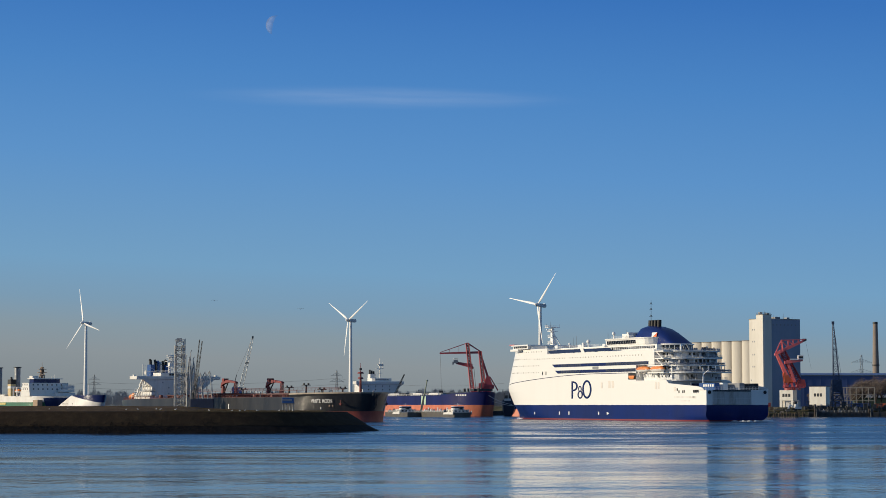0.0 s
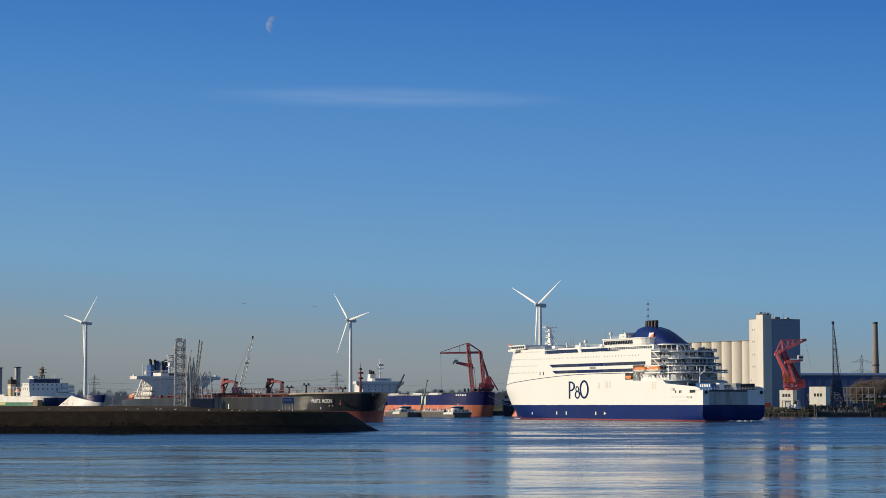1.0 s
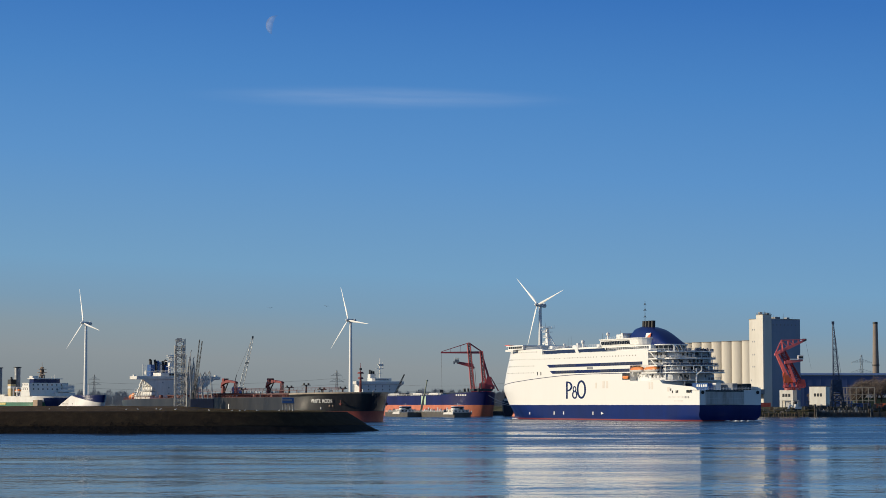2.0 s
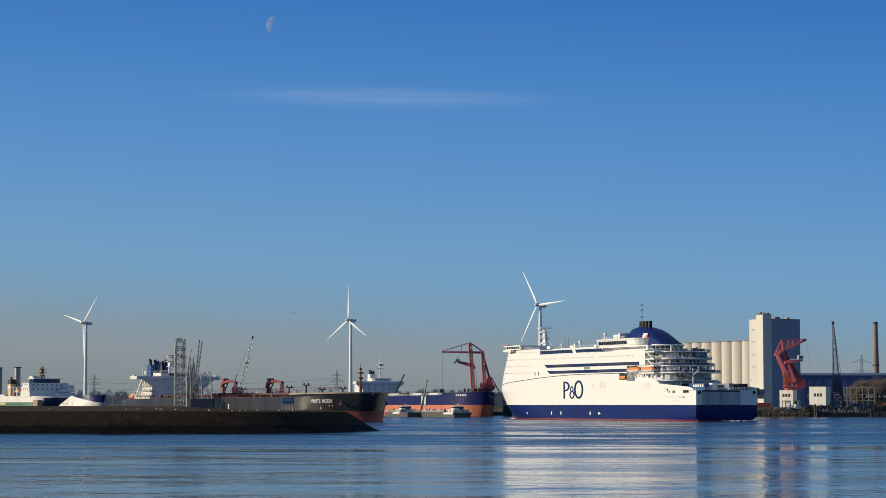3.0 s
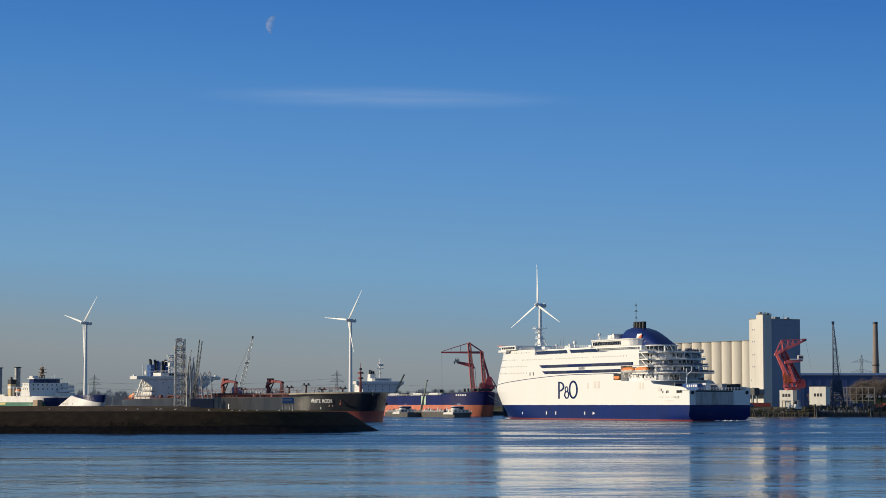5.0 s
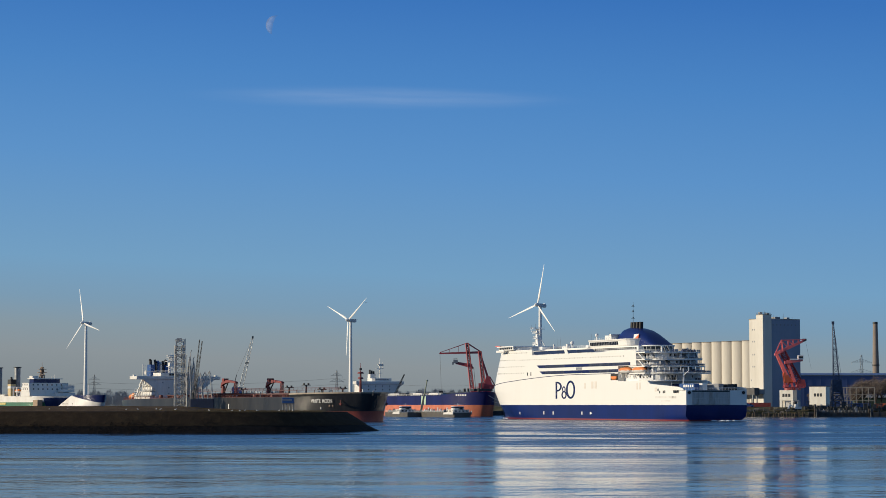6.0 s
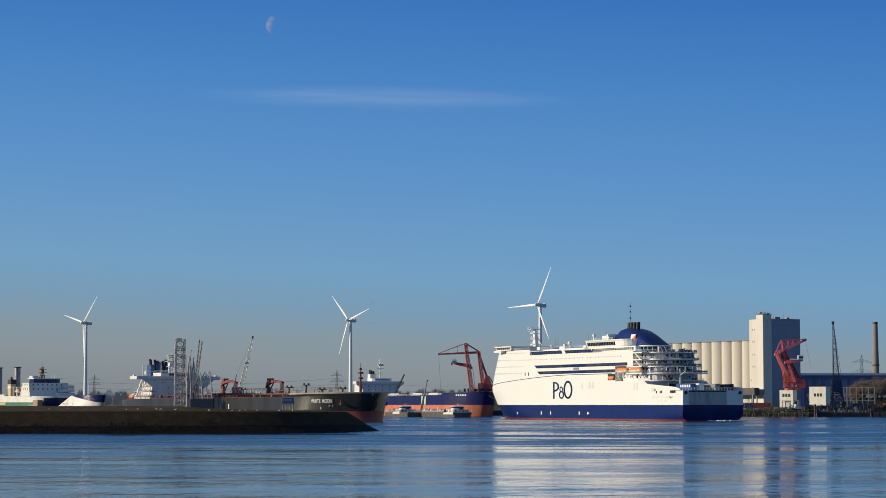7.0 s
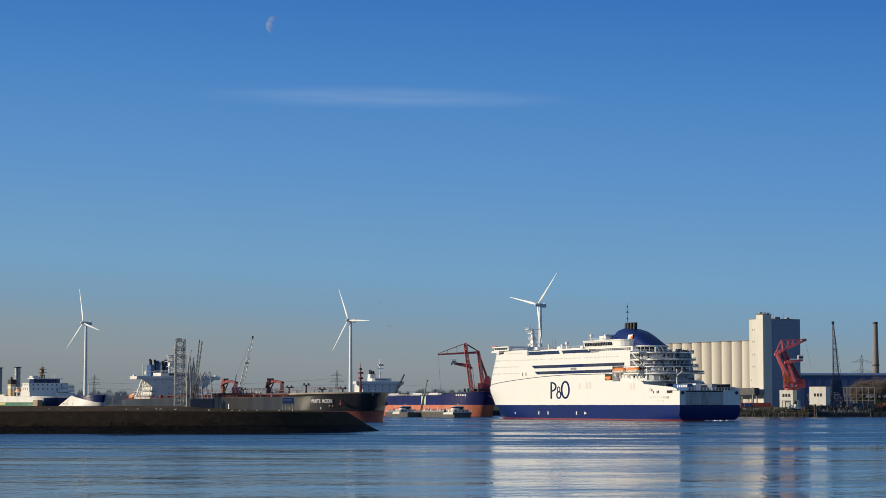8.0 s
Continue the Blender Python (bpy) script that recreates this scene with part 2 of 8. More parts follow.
def lattice(bm, a, b, w0, w1, bays, r, diag=None):
    """A four-legged truss from a to b."""
    a, b = Vector(a), Vector(b)
    q = (b - a).to_track_quat("Z", "Y").to_matrix()
    corner = ((-1, -1), (1, -1), (1, 1), (-1, 1))

    def p(i, t):
        w = (w0 + (w1 - w0) * t) / 2
        return a + (b - a) * t + q @ Vector((corner[i][0] * w, corner[i][1] * w, 0))
    for i in range(4):
        tube(bm, p(i, 0), p(i, 1), r, r, 4)
        for k in range(bays):
            t0, t1 = k / bays, (k + 1) / bays
            j = (i + 1) % 4
            one, two = (i, j) if k % 2 else (j, i)
            tube(bm, p(one, t0), p(two, t1), diag or r * 0.6, None, 4)
            tube(bm, p(i, t1), p(j, t1), diag or r * 0.6, None, 4)


def beam(bm, a, b, w0, w1):
    """A square box girder."""
    a, b = Vector(a), Vector(b)
    q = (b - a).to_track_quat("Z", "Y").to_matrix()
    loft(bm, [[c + q @ Vector((sx * w / 2, sy * w / 2, 0)) for sx, sy in ((-1, -1), (1, -1), (1, 1), (-1, 1))] for c, w in ((a, w0), (b, w1))])


def rail(bm, points, h=1.1, step=2.0, r=0.05):
    for a, b in zip(points, points[1:]):
        a, b = Vector(a), Vector(b)
        n = max(1, round((b - a).length / step))
        for k in range(n + 1):
            p = a.lerp(b, k / n)
            tube(bm, p, p + Vector((0, 0, h)), r, None, 4)
        for z in (h, h * 0.5):
            tube(bm, a + Vector((0, 0, z)), b + Vector((0, 0, z)), r, None, 4)


def bowed(bm, half, ends, zs, xs=26, deck=True):
    """A hull band between the heights zs: half(x, z) is half the breadth, ends(z) gives stern and bow."""
    rings = []
    for z in zs:
        x0, x1 = ends(z)
        us = [1 - (1 - k / xs) ** 2.2 for k in range(xs + 1)]
        side = [(x0 + (x1 - x0) * u, half(x0 + (x1 - x0) * u, z)) for u in us]
        rings.append([(x, y, z) for x, y in side] + [(x, -y, z) for x, y in side[-2::-1]])
    loft(bm, rings, True, deck)
    bmesh.ops.recalc_face_normals(bm, faces=bm.faces)

# ---- water and land ----


def water_sheet():
    bm = bmesh.new()
    bm.faces.new([bm.verts.new(p) for p in ((-7000, -900, 0), (7000, -900, 0), (7000, 7000, 0), (-7000, 7000, 0))])
    return tagged(part("water", bm, WATER), "rippled blue river water with bright reflections", "water", kind="structure")


river = water_sheet()


# ---- the ferry ----
FB = 15.75


def ferry_half(x, z):
    x0, x1, p = ferry_shape(z)
    s = min(1.0, max(0.0, (x - x0) / (x1 - x0)))
    low = max(0.0, (5.5 - z) / 5.5)
    aft = 1 - 0.05 * max(0.0, (2.0 - x) / 2.0) ** 2 - 0.06 * low ** 2 * max(0.0, 1 - x / 14.0) - 0.16 * max(0.0, (2.8 - z) / 2.8) ** 2 * max(0.0, 1 - x / 10.0)
    return FB * aft * max(0.0, 1 - s ** p) ** (0.98 if z < 7 else 0.98 - 0.26 * min(1.0, (z - 7) / 14)) + 0.02


def ferry_shape(z):
    """Where the bow begins to narrow, where it ends, and how full it is."""
    k = [(0, 135, 202, 1.8), (6.75, 158, 202.2, 2.5), (14.3, 166, 205.0, 2.7), (20, 164, 201.7, 2.6), (32, 158, 196.5, 2.5), (36, 158, 195.5, 2.5)]
    for a, b in zip(k, k[1:]):
        if z <= b[0]:
            t = (z - a[0]) / (b[0] - a[0])
            return tuple(a[i] + (b[i] - a[i]) * t for i in (1, 2, 3))
    return k[-1][1:]


def ferry_ends(z):
    return 1.3 * max(0.0, (5.0 - z) / 5.0) ** 1.5, ferry_shape(z)[1]


def side_pose(x, z, out=0.0):
    """A pose on the port side: its own x runs aft to bow, z up, y outwards."""
    y, y2 = ferry_half(x, z), ferry_half(x + 0.5, z)
    return pose(x, y + out, z, 0, 0, math.degrees(math.atan2(y2 - y, 0.5)))


def build_ferry(m):
    ferry = thing("ferry", "large white and dark blue passenger ferry under way on the river", "ferry", m)

    def hull(name, zs, material, label, aft=0.0, deck=True, cut=None):
        bm = bmesh.new()
        bowed(bm, ferry_half, lambda z: (aft or ferry_ends(z)[0], ferry_ends(z)[1]), zs, 34, deck)
        return part(name, bm, material, ferry, label, smooth=True)

    hull("boot_topping", (-1.5, 0.2, 0.55), BOOT_RED, "red waterline paint")
    hull("lower_hull", (0.55, 1.1, 1.8, 2.6, 5.0, 6.75), FERRY_BLUE, "dark blue lower hull")
    hull("upper_hull", (6.75, 9.0, 11.0, 13.0), SHIP_WHITE, "white upper hull")
    hull("superstructure", (24.0, 26, 28, 30.6), SHIP_WHITE, "white passenger block", aft=41.0)
    hull("forecastle", (30.6, 32.0, 33.3), SHIP_WHITE, "white solid front below the bridge", aft=141.0)
    hull("cabin_block", (17.3, 20, 22, 24.0), SHIP_WHITE, "white cabin block forward of the boats", aft=57.0)
    bm = bmesh.new()
    box(bm, 40.5, 57.0, -FB + 3.6, FB - 3.6, 17.3, 24.0)
    part("inner_casing", bm, DECK_WHITE, ferry)
    # hull side between the mooring deck and the boat deck, dropping towards the stern
    bm = bmesh.new()
    bowed(bm, ferry_half, lambda z: (31.0, ferry_ends(z)[1]), (13.0, 15.0, 17.3), 34)
    part("hull_shoulder", bm, SHIP_WHITE, ferry, smooth=True)
    for side in (1, -1):
        bm = bmesh.new()
        y = (FB - 0.5, FB) if side > 0 else (-FB, -FB + 0.5)
        prism(bm, [(0.6, 13.0), (31.2, 13.0), (31.2, 17.3), (29.0, 15.9), (26.0, 15.7), (5.0, 14.4), (1.6, 13.7)], *y)
        part("bulwark", bm, SHIP_WHITE, ferry)
    # stern: two solid quarters and the recessed ramp between them
    bm = bmesh.new()
    box(bm, -0.5, -0.02, -6.4, 12.0, 6.9, 12.2)
    door = part("stern_ramp", bm, RAMP_GREY, ferry, "grey rust-streaked stern ramp")
    for k in range(7):
        for z0, z1 in ((6.95, 9.4), (9.5, 12.1)):
            bm = bmesh.new()
            y = -6.3 + k * 2.62
            box(bm, -0.62, -0.48, y, y + 2.5, z0, z1)
            part("ramp_panel", bm, RAMP_PANEL, door)
    for y in (-14.3, 14.6):
        bm = bmesh.new()
        tube(bm, (-0.15, y * 0.93, 12.0), (-0.3, y * 0.93, 12.0), 0.75, None, 14)
        part("mooring_port", bm, PIPE_BLACK, ferry)
    bm = bmesh.new()
    box(bm, -0.25, 0.4, -6.4, 12.0, 12.25, 12.9)
    part("ramp_lintel", bm, STEEL_DARK, ferry)
    # long dark stripes with window bands
    for (a, b, zb, zt, n) in ((135.0, 46.0, 24.2, 25.6, 46), (132.0, 57.2, 21.3, 22.7, 46)):
        bm = bmesh.new()
        prism(bm, [(b, zb), (a - 1.5, zb), (a + 1.5, zt), (b, zt)], FB - 0.06, FB + 0.07)
        stripe = part("side_stripe", bm, STRIPE_BLUE, ferry, "dark blue side stripe")
        bm = bmesh.new()
        box(bm, -0.55, 0.55, -0.02, 0.03, -0.5, 0.5)
        me = mesh_of("window", bm, STRIPE_GLASS)
        for k in range(n):
            x = 48 + k * 1.75
            if b + 1 < x < 84 or 108 < x < 127:
                same("window", me, stripe, pose(x, FB + 0.075, (zb + zt) / 2))
    bm = bmesh.new()
    box(bm, 91.0, 96.5, FB - 0.02, FB + 0.12, 22.9, 24.05)
    part("side_grille", bm, GREY_DOOR, ferry)
    # rows of small windows
    bm = bmesh.new()
    box(bm, -0.26, 0.26, -0.15, 0.04, -0.26, 0.26)
    me = mesh_of("porthole", bm, mat("porthole_glass", (0.27, 0.26, 0.24), 0.15, vary=0.2, scale=0.5))
    for k in range(42):
        if k % 14 != 13:
            same("porthole", me, ferry, side_pose(52 + k * 2.55, 28.4))
    for z, a, b in ((31.9, 147, 180), (28.6, 160, 184), (25.3, 150, 185), (22.1, 150, 185)):
        x = a
        while x < b:
            same("porthole", me, ferry, side_pose(x, z))
            x += 2.7 if x < 170 else 2.0
    for x in (142.5, 146.0):
        bm = bmesh.new()
        box(bm, -0.4, 0.4, -0.1, 0.05, -0.8, 0.8)
        part("side_window", bm, GLASS_DARK, ferry, m=side_pose(x, 21.6))
    for x, z in ((22, 13.2), (20.6, 12.3), (17.5, 12.3), (16.3, 12.4), (8.8, 12.4), (7.4, 12.4), (6.0, 12.5)):
        bm = bmesh.new()
        box(bm, -0.42, 0.42, -0.05, 0.05, -0.55, 0.55)
        part("fairlead", bm, PIPE_BLACK, ferry, m=side_pose(x, z, 0.0))
    # the thin blue line that sweeps up from the bow
    bm = bmesh.new()
    line = []
    for k in range(60):
        x = 60 + k * 2.4
        t = max(0.0, (x - 96) / 104)
        line.append((x, 20.75 - 5.2 * t ** 1.7))
    low, top = [], []
    for x, z in line:
        low.append(bm.verts.new((x, ferry_half(x, z) + 0.05, z - 0.13)))
        top.append(bm.verts.new((x, ferry_half(x, z) + 0.05, z + 0.13)))
    for k in range(len(low) - 1):
        bm.faces.new((low[k], low[k + 1], top[k + 1], top[k]))
    part("sweep_line", bm, STRIPE_BLUE, ferry, "thin blue line")
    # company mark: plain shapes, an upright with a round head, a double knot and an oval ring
    bm = bmesh.new()
    box(bm, 115.35, 117.0, FB - 0.02, FB + 0.06, 9.6, 17.6)
    ring(bm, (115.4, FB, 15.3), 4.7, 2.3, 1.75, 0.75, 0.064, 90, 270)
    part("mark_upright", bm, STRIPE_BLUE, ferry, "dark blue painted shape")
    bm = bmesh.new()
    ring(bm, (108.7, FB, 14.0), 1.75, 1.45, 0.95, 0.6, 0.06)
    ring(bm, (108.5, FB, 11.45), 2.6, 1.9, 1.25, 0.7, 0.065)
    box(bm, 104.6, 107.2, FB - 0.02, FB + 0.055, 11.9, 12.6)
    part("mark_knot", bm, STRIPE_BLUE, ferry, "dark blue painted shape")
    bm = bmesh.new()
    ring(bm, (102.0, FB, 13.8), 4.5, 4.25, 1.7, 0.95, 0.07)
    part("mark_oval", bm, STRIPE_BLUE, ferry, "dark blue painted shape")
    # thruster marks and draught marks on the blue
    for x in (155.0, 129.0, 119.5, 91.0):
        bm = bmesh.new()
        box(bm, -0.45, 0.45, -0.03, 0.06, -0.75, 0.75)
        part("painted_mark", bm, SHIP_WHITE, ferry, m=side_pose(x, 3.0))
    bm = bmesh.new()
    prism(bm, [(-1.4, 0.0), (0.9, -0.7), (0.9, 0.7)], -0.03, 0.06)
    part("painted_mark", bm, SHIP_WHITE, ferry, m=side_pose(82.5, 3.0))
    # shell doors and rust-tinted frames on the white
    for x, z, w, h in ((88, 15.5, 1.4, 2.6), (81.0, 15.8, 2.0, 3.2), (77.8, 15.8, 2.0, 3.2), (40, 15.0, 1.4, 3.0), (37.6, 15.0, 1.4, 3.0), (24.0, 13.4, 1.8, 1.8)):
        bm = bmesh.new()
        box(bm, -w / 2, w / 2, -0.02, 0.05, -h / 2, h / 2)
        part("shell_door", bm, SHELL_DOOR, ferry, m=side_pose(x, z))
    for z in (5.6, 4.1, 2.6):
        bm = bmesh.new()
        box(bm, 24, 45, FB - 0.1, FB + 0.06, z - 0.1, z + 0.1)
        part("rubbing_strake", bm, FERRY_BLUE, ferry)
    # boat deck recess with boats
    bm = bmesh.new()
    box(bm, 32, 56.9, FB - 3.59, FB - 3.4, 17.3, 23.6)
    part("boat_deck_wall", bm, AFT_GREY, ferry)
    for x in (51.2, 39.2):
        lifeboat(ferry, x, FB - 0.6, 22.1, 10.8, ORANGE)
    # no recess is cut: a thin black plate on the side paints the bay's shade
    bm = bmesh.new()
    box(bm, 57.0, 63.8, FB - 0.04, FB + 0.05, 17.8, 20.7)
    bay = part("rescue_bay_shade", bm, PIPE_BLACK, ferry, "flat black plate for the shade of the rescue boat's bay")
    bm = bmesh.new()
    loft(bm, [[(60.2 + sx * k * 2.6, FB + 0.2 + sy * w, z) for sx, sy in ((-1, -0.4), (1, -0.4), (1, 0.4), (-1, 0.4))]
              for k, w, z in ((0.6, 0.6, 18.1), (1.0, 1.0, 18.9), (0.9, 0.8, 19.5))])
    part("rescue_boat", bm, ORANGE, bay)
    # promenade glass screens on the top deck
    for a, b, z0, z1 in ((139.0, 107.5, 30.75, 32.3), (104.0, 79.0, 30.75, 32.2)):
        bm = bmesh.new()
        prism(bm, [(b, z0), (a, z0), (a + 1.6, z1), (b + 1.6, z1)], FB - 0.4, FB - 0.25)
        screen = part("glass_screen", bm, GLASS_BLUE, ferry, "blue glass wind screen")
        bm = bmesh.new()
        box(bm, b, a + 1.8, FB - 0.55, FB - 0.1, z1, z1 + 0.25)
        part("handrail", bm, SHIP_WHITE, screen)
    bm = bmesh.new()
    prism(bm, [(104.3, 30.6), (107.3, 30.6), (108.9, 32.6), (105.9, 32.6)], FB - 0.9, FB - 0.05)
    part("screen_pillar", bm, SHIP_WHITE, ferry)
    # top deck houses
    for x0, x1, w, z0, z1 in ((98, 150, 9.0, 30.6, 33.4), (142, 166, 13.5, 30.6, 33.0), (96, 100, 8.0, 30.6, 32.4)):
        bm = bmesh.new()
        box(bm, x0, x1, -w, w, z0, z1)
        bmesh.ops.bevel(bm, geom=[e for e in bm.edges], offset=0.3, segments=2, affect="EDGES")
        part("deckhouse", bm, SHIP_WHITE, ferry)
    bm = bmesh.new()
    loft(bm, [[(x, y, z) for x, y in ((47, -6), (91, -9), (94, -6), (94, 8), (91, 11), (47, 11))] for z in (30.6, 33.0)])
    part("funnel_house", bm, SHIP_WHITE, ferry)
    bm = bmesh.new()

    def lounge_plan(grow):
        aft = [(60 - (5.5 + grow) * math.sin(a), (10.6 + grow) * math.cos(a)) for a in [math.pi * k / 12 for k in range(13)]]
        return [(95 + grow, -7), (97 + grow, -3), (97 + grow, 5), (95 + grow, 9), (93, 10.6 + grow)] + aft + [(93, -10.6 - grow)]
    loft(bm, [[(x, y if y > 0 else y * 0.4, z) for x, y in lounge_plan(g)] for z, g in ((33.0, -0.6), (33.6, 0.0), (35.6, 0.35), (36.1, 0.75), (36.4, 0.75))])
    bmesh.ops.recalc_face_normals(bm, faces=bm.faces)
    part("observation_lounge", bm, SHIP_WHITE, ferry, "white rounded lounge with a flared roof")
    # glazed half-round house under the after end of the funnel
    bm = bmesh.new()
    turn = [(47.5 - 7.0 * math.cos(a), 1.0 + 7.2 * math.sin(a)) for a in [math.pi * (k / 20 - 0.5) for k in range(21)]]
    loft(bm, [[(x, y, z) for x, y in turn] for z in (29.8, 32.6)])
    rotunda = part("rotunda", bm, GLASS_DARK, ferry, "dark glazed half-round house")
    bm = bmesh.new()
    loft(bm, [[(47.5 + (x - 47.5) * g, 1.0 + (y - 1.0) * g, z) for x, y in turn] for z, g in ((32.6, 1.04), (32.8, 1.1), (33.2, 1.1))])
    part("rotunda_roof", bm, SHIP_WHITE, rotunda)
    bm = bmesh.new()
    loft(bm, [[(47.5 + (x - 47.5) * 1.012, 1.0 + (y - 1.0) * 1.012, z) for x, y in turn] for z in (29.8, 30.5)])
    part("rotunda_sill", bm, SHIP_WHITE, rotunda)
    bm = bmesh.new()
    tube(bm, (0, 0, 30.4), (0, 0, 32.7), 0.12, None, 5)
    me = mesh_of("mullion", bm, SHIP_WHITE)
    for x, y in turn[::2]:
        same("mullion", me, rotunda, pose(x - 0.05, y, 0))
    bm = bmesh.new()
    box(bm, -0.66, 0.66, -0.04, 0.06, -0.8, 0.8)
    me = mesh_of("lounge_window", bm, GLASS_DARK)
    for k in range(17):
        same("lounge_window", me, ferry, pose(66.5 + k * 1.55, 10.78, 34.6, -10))
    bm = bmesh.new()
    box(bm, 77, 83, 3, 8, 36.4, 38.4)
    box(bm, 76.6, 78.0, 2.6, 8.4, 38.4, 39.0)
    tube(bm, (79.5, 8.0, 37.4), (79.5, 8.2, 37.4), 0.6, None, 10)
    part("ventilation_house", bm, SHIP_WHITE, ferry)
    bm = bmesh.new()
    box(bm, -0.8, 0.8, -0.04, 0.06, -0.55, 0.55)
    me = mesh_of("deckhouse_window", bm, GLASS_DARK)
    for k in range(20):
        same("deckhouse_window", me, ferry, pose(49.5 + k * 1.95, 11.0, 31.9))
    bm = bmesh.new()
    rail(bm, [(42, FB - 0.3, 30.6), (77, FB - 0.3, 30.6)], 1.2, 1.6, 0.07)
    rail(bm, [(72, 8.6, 36.4), (92, 8.6, 36.4)], 1.0, 1.6, 0.04)
    part("top_deck_rail", bm, RAIL, ferry)
    pale = mat("faded_lettering", (0.68, 0.66, 0.63), 0.5, vary=0.1, scale=0.4)
    for k in range(16):
        bm = bmesh.new()
        box(bm, 8.0 + k * 1.05, 8.7 + k * 1.05, FB - 0.1, FB + 0.03, 9.6, 10.5)
        part("painted_bar", bm, pale, ferry)
    for k in range(8):
        bm = bmesh.new()
        box(bm, 12.0 + k * 0.95, 12.6 + k * 0.95, FB - 0.1, FB + 0.03, 8.2, 8.8)
        part("painted_bar", bm, pale, ferry)
    for x, y, w, d, h in ((150, 5, 3, 3, 1.6), (128, 3, 4, 5, 1.2), (110, -2, 5, 4, 1.5), (145, -5, 2.5, 3, 2.0), (122, 6.5, 1.5, 1.5, 2.2), (104, 5, 3, 2, 1.2)):
        bm = bmesh.new()
        box(bm, x - w / 2, x + w / 2, y - d / 2, y + d / 2, 33.4, 33.4 + h)
        bmesh.ops.bevel(bm, geom=[e for e in bm.edges], offset=0.12, segments=1, affect="EDGES")
        part("roof_unit", bm, DECK_WHITE, ferry)
    for x, y, h in ((134, 4, 39), (96, 8, 39.5), (156, -6, 39), (88, 3, 40.5)):
        bm = bmesh.new()
        tube(bm, (x, y, 33), (x, y, h), 0.09, 0.05, 5)
        part("whip_aerial", bm, STEEL_GREY, ferry)
    # bridge with open wings, right forward on the top deck
    bm = bmesh.new()
    loft(bm, [[(x, y, z) for x, y in ((158, -FB - 1.8), (176, -FB - 1.8), (183, -9), (186, 0), (183, 9), (176, FB + 1.8), (158, FB + 1.8))] for z in (34.9, 35.5)])
    part("bridge_roof", bm, DECK_WHITE, ferry)
    bm = bmesh.new()
    loft(bm, [[(x, y, z) for x, y in ((160, -12), (175, -12), (181, -8), (184, 0), (181, 8), (175, 12), (160, 12))] for z in (30.6, 33.4)])
    part("bridge_base", bm, SHIP_WHITE, ferry)
    bm = bmesh.new()
    loft(bm, [[(x, y, z) for x, y in ((159, -FB - 1.2), (175, -FB - 1.2), (181.6, -8.5), (184.6, 0), (181.6, 8.5), (175, FB + 1.2), (159, FB + 1.2))] for z in (33.4, 34.9)])
    bridge = part("bridge_house", bm, SHIP_WHITE, ferry, "white bridge house")
    for k in range(7):
        bm = bmesh.new()
        box(bm, 160.3 + k * 2.05, 161.9 + k * 2.05, FB + 1.15, FB + 1.28, 33.9, 34.75)
        part("bridge_window", bm, GLASS_DARK, bridge)
    bm = bmesh.new()
    box(bm, 168, 176.5, FB - 0.5, FB + 2.0, 32.5, 33.5)
    part("bridge_wing", bm, SHIP_WHITE, ferry)
    bm = bmesh.new()
    box(bm, 172, 177.2, FB - 0.6, FB + 2.05, 35.5, 35.8)
    part("wing_cap", bm, CRANE_RED, ferry, "red wing roof edge")
    bm = bmesh.new()
    rail(bm, [(142, FB - 0.4, 33.3), (160, FB - 0.4, 33.3)], 1.0, 1.6, 0.05)
    part("bridge_rail", bm, RAIL, ferry)
    # radar mast
    mx = 166.0
    bm = bmesh.new()
    loft(bm, [[(mx + dx * s + lean, dy * s, z) for dx, dy in ((-1.6, -1.1), (1.6, -1.1), (1.6, 1.1), (-1.6, 1.1))] for z, s, lean in ((33, 1.25, -1.8), (36, 0.95, -1.0), (40, 0.62, 0.0), (44.3, 0.4, 0.6))])
    for sy in (-1, 1):
        tube(bm, (mx - 6.0, sy * 2.6, 33), (mx - 0.2, sy * 0.4, 41.5), 0.28, 0.2, 6)
        tube(bm, (mx + 2.6, sy * 2.8, 33), (mx + 0.2, sy * 0.5, 39.0), 0.26, 0.2, 6)
    mast = part("radar_mast", bm, SHIP_WHITE, ferry, "white raked radar mast")
    for z, w in ((36.6, 1.9), (39.4, 1.7), (42.2, 1.9), (44.2, 3.2)):
        bm = bmesh.new()
        box(bm, mx - 1.6, mx + 2.0, -w, w, z - 0.12, z + 0.12)
        rail(bm, [(mx + 2, -w, z), (mx + 2, w, z), (mx - 1.6, w, z)], 0.9, 1.3, 0.05)
        part("mast_platform", bm, DECK_WHITE, mast)
    for z, w, y in ((43.0, 2.1, 0.4), (40.4, 1.6, -0.4)):
        bm = bmesh.new()
        tube(bm, (mx + 1.6, y, z - 0.7), (mx + 1.6, y, z), 0.3, 0.2, 8)
        box(bm, mx + 1.4, mx + 1.9, y - w, y + w, z, z + 0.35)
        part("radar_scanner", bm, DECK_WHITE, mast)
    for y in (-3.6, 1.2, 3.4):
        bm = bmesh.new()
        tube(bm, (mx, y, 44.2), (mx, y, 46.8 if y == 1.2 else 45.9), 0.07, 0.05, 5)
        part("aerial", bm, STEEL_GREY, mast)
    for k in range(9):
        bm = bmesh.new()
        x = 112 + k * 4.6
        tube(bm, (x, FB - 1.2, 30.6), (x, FB - 1.2, 31.5 + 0.3 * (k % 2)), 0.3, 0.26, 8)
        part("deck_ventilator", bm, DECK_WHITE, ferry)
    bm = bmesh.new()
